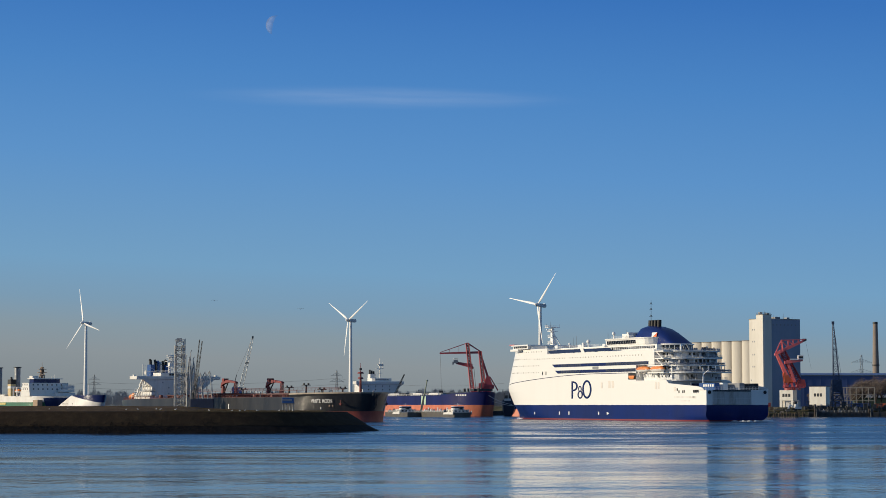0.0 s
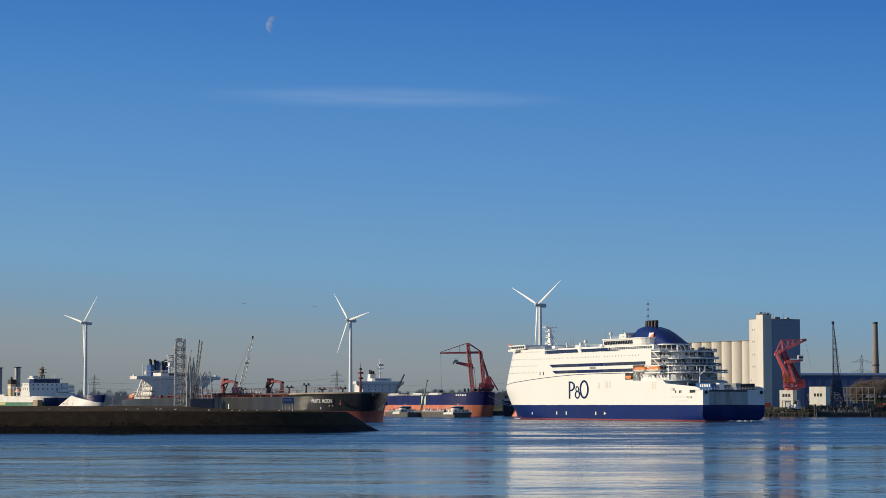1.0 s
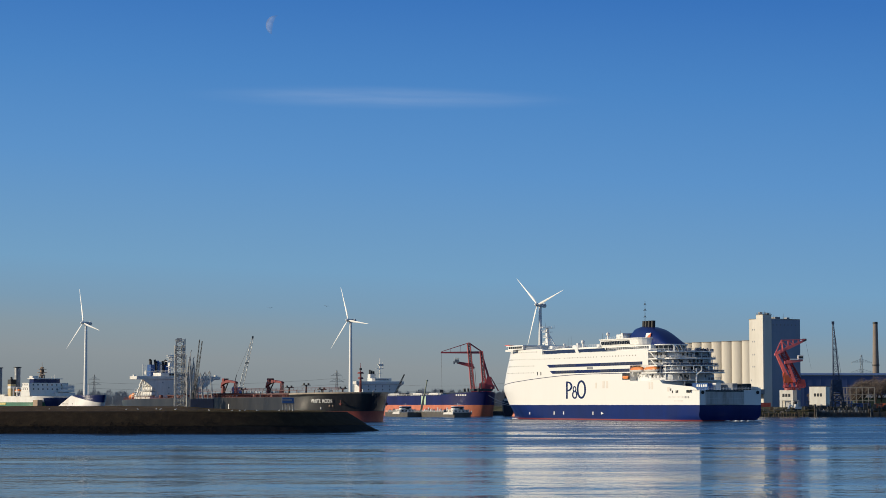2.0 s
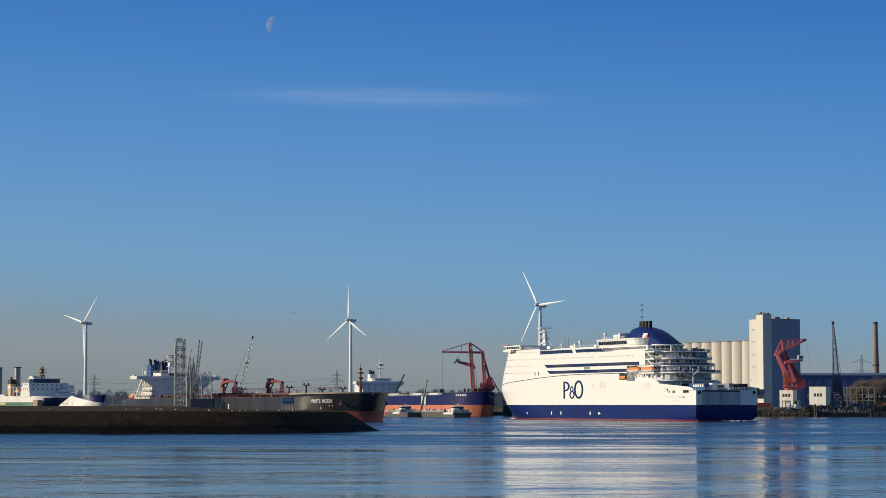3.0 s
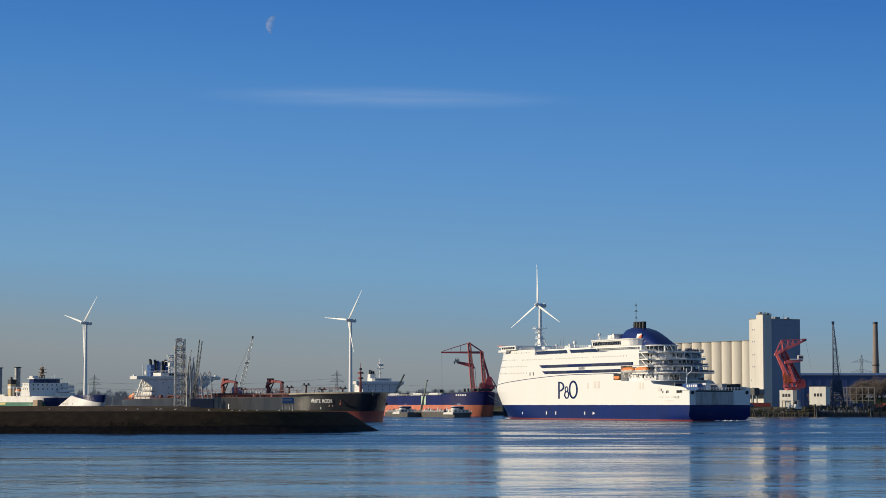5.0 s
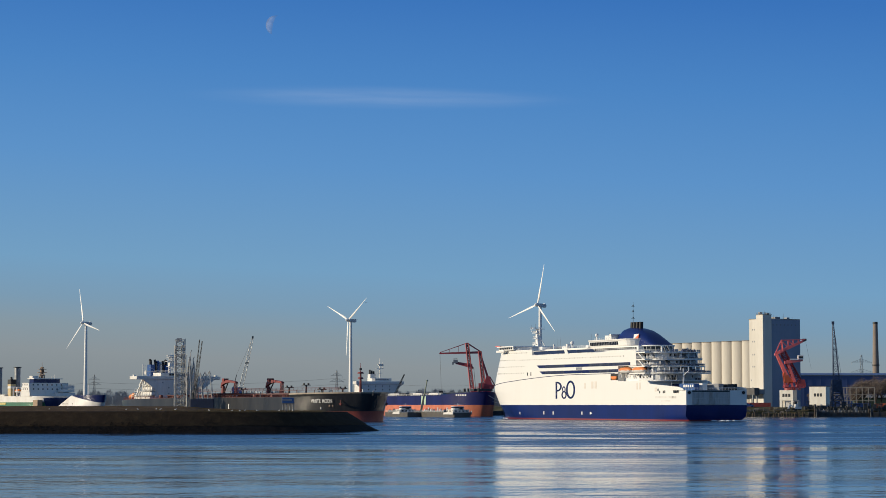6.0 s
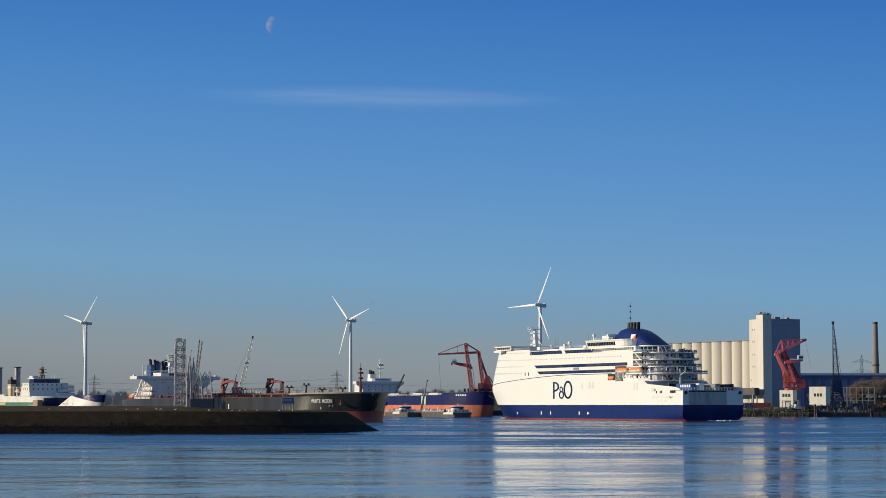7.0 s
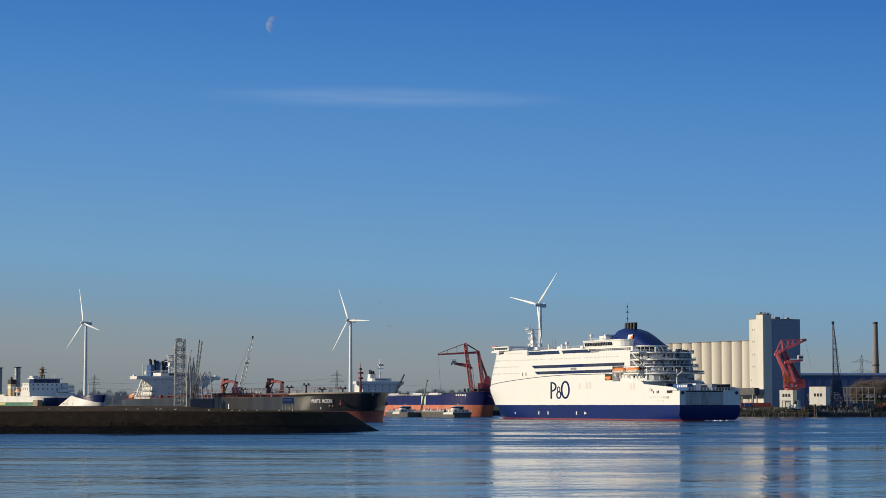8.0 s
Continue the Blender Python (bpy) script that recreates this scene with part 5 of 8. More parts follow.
def loading_tower(x, y):
    t = thing("loading_tower", "grey lattice loading tower on a jetty platform", "tower", pose(x, y, 0))
    bm = bmesh.new()
    lattice(bm, (0, 0, 4.0), (0, 0, 34.6), 3.6, 3.2, 16, 0.2, 0.11)
    lattice(bm, (1.2, 0.6, 4.0), (1.2, 0.6, 33.0), 1.2, 1.2, 22, 0.09, 0.06)
    part("frame", bm, LOADER_GREY, t)
    for z in (8, 12, 16, 20, 24, 28, 31.5, 34.5):
        bm = bmesh.new()
        box(bm, -1.7, 1.7, -2.0, 2.0, z, z + 0.15)
        rail(bm, [(-1.9, -2.1, z), (1.9, -2.1, z), (1.9, 2.1, z), (-1.9, 2.1, z), (-1.9, -2.1, z)], 1.1, 1.3, 0.05)
        part("landing", bm, LOADER_GREY, t)
    bm = bmesh.new()
    box(bm, -1.4, 0.6, -1.2, 1.2, 34.7, 36.2)
    part("lift_house", bm, LOADER_GREY, t)
    bm = bmesh.new()
    tube(bm, (-2.3, 0, 4), (-2.3, 0, 33), 0.28, None, 8)
    tube(bm, (2.3, -0.5, 4), (2.3, -0.5, 36), 0.16, None, 6)
    part("riser", bm, LOADER_GREY, t)
    return t


def loading_arm(x, y, h, lean, fold, turn):
    a = thing("marine_loader", "grey folded marine loading arm", "loader", pose(x, y, 4.0, 0, 0, turn), group="marine loaders")
    bm = bmesh.new()
    tube(bm, (0, 0, 0), (-lean * 0.3, 0, h * 0.62), 0.3, 0.25, 8)
    box(bm, -0.9, 0.9, -0.9, 0.9, 0, 0.8)
    part("riser", bm, LOADER_GREY, a)
    bm = bmesh.new()
    tube(bm, (-lean * 0.4, 0, h * 0.6), (lean, 0, h), 0.24, 0.2, 7)
    tube(bm, (-lean * 0.4 + 0.1, 0.4, h * 0.53), (lean + 0.2, 0.4, h * 0.94), 0.12, None, 5)
    part("inboard_arm", bm, LOADER_GREY, a)
    bm = bmesh.new()
    tube(bm, (lean, 0, h), (lean + fold, 0, h * 0.22), 0.2, 0.17, 7)
    tube(bm, (lean + 0.45, 0.3, h * 0.95), (lean + fold + 0.3, 0.3, h * 0.3), 0.1, None, 5)
    part("outboard_arm", bm, LOADER_GREY, a)
    bm = bmesh.new()
    box(bm, -lean * 0.4 - 0.9, -lean * 0.4 + 0.2, -0.5, 0.5, h * 0.58 - 0.6, h * 0.58 + 0.6)
    part("counterweight", bm, LOADER_GREY, a)
    return a


def platform(x0, x1, y0, y1, z, label):
    p = thing("jetty_platform", label, "jetty", pose((x0 + x1) / 2, (y0 + y1) / 2, 0))
    w, d = (x1 - x0) / 2, (y1 - y0) / 2
    bm = bmesh.new()
    box(bm, -w, w, -d, d, z - 1.2, z)
    bmesh.ops.bevel(bm, geom=[e for e in bm.edges], offset=0.1, segments=1, affect="EDGES")
    part("slab", bm, CONCRETE, p)
    for k in range(5):
        for s in (-1, 1):
            bm = bmesh.new()
            tube(bm, (-w + 1 + k * (w * 2 - 2) / 4, s * (d - 1), -2), (-w + 1 + k * (w * 2 - 2) / 4, s * (d - 1), z - 1.2), 0.5, None, 9)
            part("pile", bm, STEEL_DARK, p)
    return p


for k, (px, ph) in enumerate(((-114.6, 20), (-113.9, 24), (-113.1, 17), (-112.5, 22), (-111.8, 26), (-111.2, 19), (-110.6, 23), (-110.0, 15))):
    riser = thing("pipe_riser", "slender grey pipe riser with a valve on the jetty", "pipe", pose(px, 966 + 0.7 * (k % 3), 4.2), group="pipe risers")
    bm = bmesh.new()
    tube(bm, (0, 0, 0), (0, 0, ph), 0.22, 0.18, 7)
    tube(bm, (0, 0, ph), (0.5, 0, ph + 0.8), 0.18, None, 6)
    tube(bm, (0, 0, 2.4), (1.5, 0, 0.2), 0.24, None, 6)
    tube(bm, (0.45, 0.3, 2), (0.45, 0.3, ph * 0.8), 0.1, None, 5)
    part("pipe", bm, LOADER_GREY, riser)
    bm = bmesh.new()
    tube(bm, (0, -0.5, ph * 0.3), (0, 0.5, ph * 0.3), 0.4, None, 8)
    part("valve", bm, GEAR_RED, riser)
platform(-122, -95, 955, 972, 4.2, "concrete jetty platform on steel piles")
loading_tower(-116.2, 964)
for k, (ax, h, lean, fold, turn) in enumerate(((-112.6, 24, 0.8, 1.0, -14), (-111.0, 22, 1.0, 1.2, 10), (-109.4, 17, 2.6, 1.2, -10), (-107.4, 17.4, 2.6, 1.4, -10), (-105.4, 17.8, 2.6, 1.4, -8))):
    loading_arm(ax, 962 + 0.8 * (k % 2), h, lean, fold, turn)


def pole_crane(x, y, z0, top, w, label):
    c = thing("derrick", label, "crane", pose(x, y, z0))
    bm = bmesh.new()
    tube(bm, (0, 0, 0), (0, 0, 8), 0.3, 0.25, 8)
    part("post", bm, STEEL_DARK, c)
    bm = bmesh.new()
    lattice(bm, (0.3, 0, 2), top, w, 0.3, 14, 0.07, 0.045)
    part("boom", bm, STEEL_DARK, c)
    bm = bmesh.new()
    tube(bm, (0, 0, 8), top, 0.05, None, 4)
    part("stay", bm, STEEL_DARK, c)
    return c


pole_crane(-109.6, 958, 4.2, (3.8, 0, 30.5), 0.6, "dark slender lattice derrick on the jetty")
pole_crane(-110.2, 960, 4.2, (3.0, 0, 31.2), 0.5, "thin dark lattice boom raised on the jetty")
bm = bmesh.new()
box(bm, -5.2, 5.2, -1.2, 1.2, 4.2, 9.4)
bmesh.ops.bevel(bm, geom=[e for e in bm.edges], offset=0.15, segments=1, affect="EDGES")
tagged(part("switch_house", bm, mat("dark_blue_house", (0.02, 0.03, 0.06), 0.6, vary=0.2, scale=0.3), None, m=pose(-105.7, 958.5, 0)), "dark blue flat-roofed hut on the jetty", "hut")


def dolphin(x, y, top, panel):
    d = thing("mooring_dolphin", "small mooring platform with a blue panel on piles" if panel else "tarred timber mooring dolphin by the quay", "dolphin", pose(x, y, 0))
    if panel:
        bm = bmesh.new()
        box(bm, -2.4, 2.4, -1.5, 1.5, top - 2.3, top)
        bmesh.ops.bevel(bm, geom=[e for e in bm.edges], offset=0.1, segments=1, affect="EDGES")
        part("panel", bm, FUNNEL_BLUE, d, "blue panel")
        bm = bmesh.new()
        box(bm, -2.2, 1.6, -1.56, -1.5, top - 1.2, top - 0.7)
        part("painted_bar", bm, STEEL_GREY, d)
        for k in range(4):
            bm = bmesh.new()
            tube(bm, (-2.1 + k * 1.4, 0.4 * (-1) ** k, -2), (-2.0 + k * 1.35, 0.3 * (-1) ** k, top - 2.6), 0.2, None, 8)
            part("pile", bm, STEEL_GREY, d)
        bm = bmesh.new()
        box(bm, -2.6, 2.6, -1.6, 1.6, top - 2.6, top - 2.3)
        part("deck", bm, CONCRETE, d)
    else:
        for k, (px, py) in enumerate(((-0.7, 0), (0.7, 0), (0, 0.7), (0, -0.7))):
            bm = bmesh.new()
            tube(bm, (px * 1.9, py * 1.9, -2), (px, py, top - 0.3 * (k % 2)), 0.55, 0.5, 9)
            part("pile", bm, STEEL_DARK if k else BARK, d)
        bm = bmesh.new()
        box(bm, -1.3, 1.3, -1.3, 1.3, top - 1.6, top - 1.1)
        part("band", bm, STEEL_DARK, d)
    return d


dolphin(-62.4, 880, 9.7, True)
dolphin(211.0, 1234, 4.6, False)
dolphin(241.5, 1234, 4.6, False)

# ---- bulk carrier, inland barges, further ships ----


def build_bulker(m):
    B = thing("bulk_carrier", "blue bulk carrier with orange underwater hull lying at anchor", "ship", m)

    def sheer(x, z):
        return z if z < 7 else 6.75 + (z - 6.75) * (1.0 + 0.42 * max(0, (x - 190) / 35))

    def rake(z):
        return 1.5, -6 + 0.5 * z
    shaped_hull(B, "underwater_hull", 225, 16, (-2, 0, 3, 6.75), BULK_ORANGE, "orange-red underwater hull", 188, lambda z: 1.9, rake, sheer, 0.6)
    _, breadth = shaped_hull(B, "hull", 225, 16, (6.75, 9, 12.4), BULK_BLUE, "dark blue topsides", 188, lambda z: 1.9, rake, sheer, 0.7)
    for k in range(7):
        x = 52 + k * 21.5
        bm = bmesh.new()
        box(bm, x, x + 15, -8, 8, 12.4, 13.7)
        box(bm, x - 0.3, x + 15.3, -8.6, 8.6, 13.7, 14.2)
        part("hatch_cover", bm, STEEL_GREY if k % 2 else STEEL_DARK, B)
    bm = bmesh.new()
    rail(bm, [(48, -15.4, 12.4), (190, -15.4, 12.4)], 1.1, 3.0, 0.08)
    part("deck_rail", bm, RAIL, B)
    bm = bmesh.new()
    for x in (60, 98, 140, 168):
        box(bm, x, x + 16, -15.0, -14.6, 13.0, 14.0)
        for j in range(5):
            box(bm, x + j * 3.8, x + j * 3.8 + 0.4, -14.9, -14.7, 12.4, 13.0)
    part("deck_screen", bm, ACCOM, B)
    for k in range(5):
        bm = bmesh.new()
        x = 208.0 + k * 1.7
        box(bm, -0.55, 0.55, -0.12, 0.1, -0.45, 0.45)
        part("painted_bar", bm, ACCOM, B, m=pose(x, -breadth(x, 12), 12.6, 0, 0, math.degrees(math.atan2(breadth(x - 0.5, 12) - breadth(x + 0.5, 12), 1.0))))
    for k, x in enumerate((158, 163)):
        bm = bmesh.new()
        prism(bm, [(x, 7.0), (x + 3.0, 7.0), (x + 3.6, 12.2), (x + 0.6, 12.2)], -16.25, -16.02)
        part("painted_panel", bm, mat("pale_green", (0.42, 0.55, 0.40), 0.6, vary=0.2, scale=0.4), B, "pale green painted panel")
    bm = bmesh.new()
    box(bm, 18, 35, -12.2, 12.2, 12.4, 20.6)
    box(bm, 17, 35.2, -12.8, 12.6, 15.3, 15.5)
    house = part("accommodation", bm, ACCOM, B, "white accommodation block")
    bm = bmesh.new()
    box(bm, 28.5, 35.6, -17.0, 17.0, 20.6, 22.6)
    bmesh.ops.bevel(bm, geom=[e for e in bm.edges], offset=0.2, segments=1, affect="EDGES")
    for s in (-1, 1):
        prism(bm, [(s * 12.0, 17.0), (s * 16.5, 20.6), (s * 12.0, 20.6)], 33.6, 35.2, "x")
    part("bridge_wing", bm, ACCOM, B, "white full-width bridge with bracketed wings")
    bm = bmesh.new()
    loft(bm, [[(x, y, z) for x, y in ((24, -5), (33, -5), (34.2, -3), (34.2, 7), (33, 9), (24, 9))] for z in (22.6, 24.6)])
    wheel = part("wheelhouse", bm, ACCOM, B)
    bm = bmesh.new()
    box(bm, -0.06, 0.06, -0.34, 0.34, -0.34, 0.34)
    me = mesh_of("window", bm, GLASS_DARK)
    for k in range(7):
        same("window", me, wheel, pose(34.2, -2.4 + k * 1.4, 23.8))
    for z in (14.0, 17, 19.4):
        for k in range(4):
            same("window", me, house, pose(35, -8 + k * 5.0, z))
    bm = bmesh.new()
    tube(bm, (32, 1, 24.6), (32, 1, 38), 0.55, 0.2, 8)
    for z, w in ((28.0, 1.8), (31.0, 2.6), (34.0, 1.6)):
        box(bm, 31.4, 32.6, 1 - w, 1 + w, z, z + 0.3)
    box(bm, 31.6, 32.8, 0.2, 3.4, 33.0, 34.0)
    tube(bm, (32, 3.0, 31), (32, 3.0, 35.6), 0.12, None, 5)
    part("radar_mast", bm, ACCOM, B)
    bm = bmesh.new()
    loft(bm, [[(26 + dx * g, -2.6 + dy * g, z) for dx, dy in ((-3, -2.2), (3, -2.2), (3, 2.2), (-3, 2.2))] for z, g in ((20.6, 1.0), (27.5, 0.9))])
    funnel = part("funnel", bm, ACCOM, B)
    for k in range(3):
        bm = bmesh.new()
        tube(bm, (26, -4.0 + k * 1.4, 27), (25.6, -4.0 + k * 1.4, 30.4 - 0.5 * k), 0.65, None, 8)
        part("uptake", bm, PIPE_BLACK, funnel)
    bm = bmesh.new()
    lattice(bm, (42, 8, 13), (50, 12, 27), 1.2, 0.5, 8, 0.12)
    part("stores_crane", bm, STEEL_DARK, B)
    bm = bmesh.new()
    tube(bm, (217, 0, 15), (217, 0, 20.5), 0.4, 0.2, 7)
    box(bm, 214, 220, -6, 6, 15.0, 16.2)
    part("foredeck_gear", bm, STEEL_DARK, B)
    for x in (200, 206, 223):
        bm = bmesh.new()
        tube(bm, (x, -4, 14.6), (x, -4, 16.6), 0.8, None, 8)
        part("winch", bm, STEEL_DARK, B)
    return B


bulker = build_bulker(pose(-55, 1500, 0, 0, 0, -69))


def hawser(a, b, sag):
    a, b = Vector(a), Vector(b)
    bm = bmesh.new()
    pts = [a.lerp(b, k / 12) - Vector((0, 0, sag * 4 * (k / 12) * (1 - k / 12))) for k in range(13)]
    for p, q in zip(pts, pts[1:]):
        tube(bm, p, q, 0.14, None, 5)
    return tagged(part("hawser", bm, RAIL), "pale slack mooring rope from the bulk carrier", "rope", group="hawsers")


hawser((23.0, 1290.5, 15.0), (41.0, 1299, 7.0), 1.3)
hawser((16.5, 1302, 14.6), (42.0, 1300, 6.2), 1.5)


def build_barge(x, y, turn, length, house_at, boom, label):
    G = thing("inland_barge", label, "barge", pose(x, y, 0, 0, 0, turn), group="inland barges")
    bm = bmesh.new()

    def rake(z):
        return 0.0, -2.5 + z
    shaped_hull(G, "hull", length, 5.5, (-1, 0.3, 1.6, 2.6), BARGE_HULL, "weathered dark steel hull", length - 14, lambda z: 2.4, rake, None, 0.85)
    bm = bmesh.new()
    box(bm, 18, length - 12, -4.2, 4.2, 2.6, 3.5)
    part("cargo_trunk", bm, mat("barge_olive", (0.10, 0.10, 0.085), 0.6, vary=0.3, scale=0.3), G)
    bm = bmesh.new()
    box(bm, house_at - 5.5, house_at + 5, -4.5, 4.5, 2.6, 4.1)
    box(bm, house_at - 5.9, house_at + 5.4, -4.8, 4.8, 4.1, 4.25)
    h = part("deckhouse", bm, ACCOM, G, "white deckhouse")
    bm = bmesh.new()
    for s in (-1, 1):
        prism(bm, [(house_at - 7.4, 1.6), (house_at + 8.5, 1.6), (house_at + 7.0, 2.7), (house_at - 4.2, 2.8), (house_at - 7.6, 3.7)], s * 5.45 - 0.12, s * 5.45 + 0.12)
    part("bulwark", bm, ACCOM, G, "white bulwark")
    bm = bmesh.new()
    tube(bm, (house_at + 0.4, 0, 6.1), (house_at + 0.4, 0, 7.8), 0.1, 0.06, 6)
    tube(bm, (house_at + 0.4, -1.4, 7.2), (house_at + 0.4, 1.4, 7.2), 0.07, None, 5)
    tube(bm, (house_at + 3.6, 1, 4.2), (house_at + 3.6, 1, 6.4), 0.07, None, 5)
    part("signal_mast", bm, RAIL, G)
    bm = bmesh.new()
    loft(bm, [[(house_at - 4.6 + dx * w, dy * w, z) for dx, dy in ((-0.9, -1.1), (0.9, -1.1), (0.9, 1.1), (-0.9, 1.1))] for z, w in ((4.25, 1.0), (5.0, 0.85), (5.3, 0.6))])
    part("funnel_casing", bm, STEEL_DARK, G)
    bm = bmesh.new()
    loft(bm, [[(house_at + 0.2 + dx * 2.2 * g, dy * 3.2 * g, z) for dx, dy in ((-1, -0.8), (-0.8, -1), (0.8, -1), (1, -0.8), (1, 0.8), (0.8, 1), (-0.8, 1), (-1, 0.8))] for z, g in ((4.25, 1.0), (5.0, 1.0), (5.02, 0.95), (5.75, 0.9), (5.77, 1.06), (6.0, 1.0))])
    part("wheelhouse", bm, ACCOM, G)
    bm = bmesh.new()
    loft(bm, [[(house_at + 0.2 + dx * 2.2 * g, dy * 3.2 * g, z) for dx, dy in ((-1, -0.8), (-0.8, -1), (0.8, -1), (1, -0.8), (1, 0.8), (0.8, 1), (-0.8, 1), (-1, 0.8))] for z, g in ((5.03, 0.97), (5.74, 0.93))])
    part("wheelhouse_windows", bm, GLASS_DARK, G)
    rnd = random.Random(int(length))
    for k in range(14):
        bm = bmesh.new()
        xx = rnd.uniform(17, length - 8)
        yy = rnd.uniform(-3.6, 3.6)
        hh = rnd.uniform(0.5, 1.5)
        box(bm, xx - 0.6, xx + 0.6, yy - 0.5, yy + 0.5, 3.45, 3.5 + hh * 0.6)
        tube(bm, (xx, yy, 3.5 + hh * 0.6), (xx, yy, 3.7 + hh), 0.12, None, 5)
        part("deck_fitting", bm, (STEEL_GREY, BARGE_HULL, RAIL)[k % 3], G)
    bm = bmesh.new()
    box(bm, -0.5, 0.5, -0.05, 0.05, -0.4, 0.4)
    me = mesh_of("window", bm, GLASS_DARK)
    for k in range(4):
        for s in (-1, 1):
            same("window", me, h, pose(house_at - 3.6 + k * 2.4, s * 4.5, 3.4))
    for k in range(4):
        same("window", me, h, pose(house_at - 5.5, -3.2 + k * 2.1, 3.4, 0, 0, 90))
    bm = bmesh.new()
    rail(bm, [(16, 5.2, 2.6), (length - 10, 4.9, 2.6)], 1.0, 3.0, 0.06)
    rail(bm, [(0.5, 4.5, 2.6), (0.5, -4.5, 2.6)], 1.0, 2.0, 0.06)
    part("deck_rail", bm, RAIL, G)
    for k in range(6):
        bm = bmesh.new()
        xx = 22 + k * (length - 40) / 6
        tube(bm, (xx, (-1) ** k * 2, 3.5), (xx, (-1) ** k * 2, 4.8 + 0.5 * (k % 2)), 0.4, 0.3, 7)
        part("tank_vent", bm, RAIL if k % 2 else CRANE_RED, G)
    if boom:
        bm = bmesh.new()
        tube(bm, (length * 0.78, 0, 3.5), (length * 0.78 - 4, -2.0, 20.5), 0.45, 0.3, 8)
        tube(bm, (length * 0.78, 0.7, 3.5), (length * 0.78 - 2.2, -0.6, 12.5), 0.2, 0.15, 6)
        tube(bm, (length * 0.78, 0, 3.5), (length * 0.78, 0, 6), 0.5, None, 8)
        box(bm, length * 0.78 - 4.6, length * 0.78 - 3.4, -2.5, -1.5, 20.2, 21.0)
        part("boom", bm, mat("boom_grey_green", (0.22, 0.25, 0.20), 0.5, vary=0.2, scale=0.4), G, "grey-green raised boom")
    return G


build_barge(10.6, 1186, 110, 86, 7.5, True, "low dark inland tanker barge with a white deckhouse")
build_barge(-15.5, 1232, 106, 58, 22, False, "low inland tanker barge with a white house and a small funnel")


def build_rotor_ship(m):
    R = thing("rotor_sail_ship", "white and green cargo ship with tall rotor sails", "ship", m)

    def rake(z):
        return 2.0, -8 + 0.6 * z

    green = mat("hull_green", (0.03, 0.14, 0.08), 0.45, vary=0.2, scale=0.1)
    shaped_hull(R, "lower_hull", 126, 13, (-2, 0, 4, 8.4), green, "dark green lower hull", 100, lambda z: 2.4, rake, None, 0.8)
    shaped_hull(R, "upper_hull", 126, 13, (8.4, 10, 12.2), ACCOM, "white upper hull", 100, lambda z: 2.4, rake, None, 0.9)
    # shell over the bow tip; the shade beyond the stem is put into its navy
    shaped_hull(R, "bow_panel", 126.4, 13.3, (1.0, 4, 8.4, 11.0), BOW_SHADE_NAVY, "dark blue bow tip with the shaded side put into its colour", 100, lambda z: 2.4, lambda z: (117.5, -8 + 0.6 * z), None, 1.0)
    house = None
    for x0, x1, w, z0, z1 in ((96, 108, 13.4, 12.2, 15.0), (97, 107.5, 13.4, 15.0, 17.8), (98, 107, 13.4, 17.8, 20.3)):
        bm = bmesh.new()
        box(bm, x0, x1, -w, w, z0, z1 - 0.12)
        house = part("accommodation", bm, ACCOM, R, "white accommodation tier")
        bm = bmesh.new()
        box(bm, x0 - 0.3, x1 + 0.2, -w - 0.4, w + 0.4, z1 - 0.12, z1)
        part("deck_slab", bm, ACCOM, house)
    bm = bmesh.new()
    box(bm, -0.06, 0.06, -0.42, 0.42, -0.4, 0.4)
    me = mesh_of("window", bm, GLASS_DARK)
    for z, x in ((16.5, 107.5), (19.1, 107)):
        for k in range(7):
            same("window", me, house, pose(x, -10.5 + k * 3.2, z))
        for k in range(3):
            same("window", me, house, pose(x - 2.5 - k * 2.8, -13.4, z, 0, 0, 90))
    bm = bmesh.new()
    loft(bm, [[(x, y, z) for x, y in ((99, -9), (104.5, -9), (106, -6), (106, 6), (104.5, 9), (99, 9))] for z in (20.3, 22.6)])
    wheel = part("wheelhouse", bm, STRIPE_BLUE, R, "dark glazed wheelhouse")
    bm = bmesh.new()
    box(bm, 98, 106.6, -9.8, 9.8, 22.6, 23.1)
    box(bm, 99, 103, -9, -5, 23.1, 24.6)
    part("wheelhouse_roof", bm, ACCOM, wheel)
    bm = bmesh.new()
    lattice(bm, (102, -2, 22.6), (102, -2, 30), 2.4, 1.2, 6, 0.2)
    for z, w in ((24.6, 1.8), (26.6, 3.0), (28.6, 2.6)):
        box(bm, 101.2, 102.8, -2 - w, -2 + w, z, z + 0.3)
    tube(bm, (102, -2, 30), (102, -2, 33), 0.14, 0.08, 5)
    box(bm, 101.4, 102.6, -3.0, -1.0, 26.9, 28.4)
    part("radar_mast", bm, mat("mast_brown", (0.24, 0.15, 0.09), 0.6, vary=0.2, scale=0.4), R)
    for x, y in ((75, -5), (50, -5)):
        bm = bmesh.new()
        tube(bm, (x, y, 12.2), (x, y, 30.0), 1.9, 1.9, 20)
        sail = part("rotor_sail", bm, STEEL_GREY, R, "grey rotor sail cylinder", smooth=True)
        bm = bmesh.new()
        tube(bm, (x, y, 30.0), (x, y, 30.5), 2.5, 2.5, 20)
        part("end_plate", bm, STEEL_DARK, sail)
    bm = bmesh.new()
    box(bm, 74, 78, -11.0, -7.8, 12.2, 17.0)
    part("funnel", bm, mat("funnel_yellow", (0.55, 0.42, 0.22), 0.5, vary=0.1, scale=0.3), R, "yellow funnel with black top")
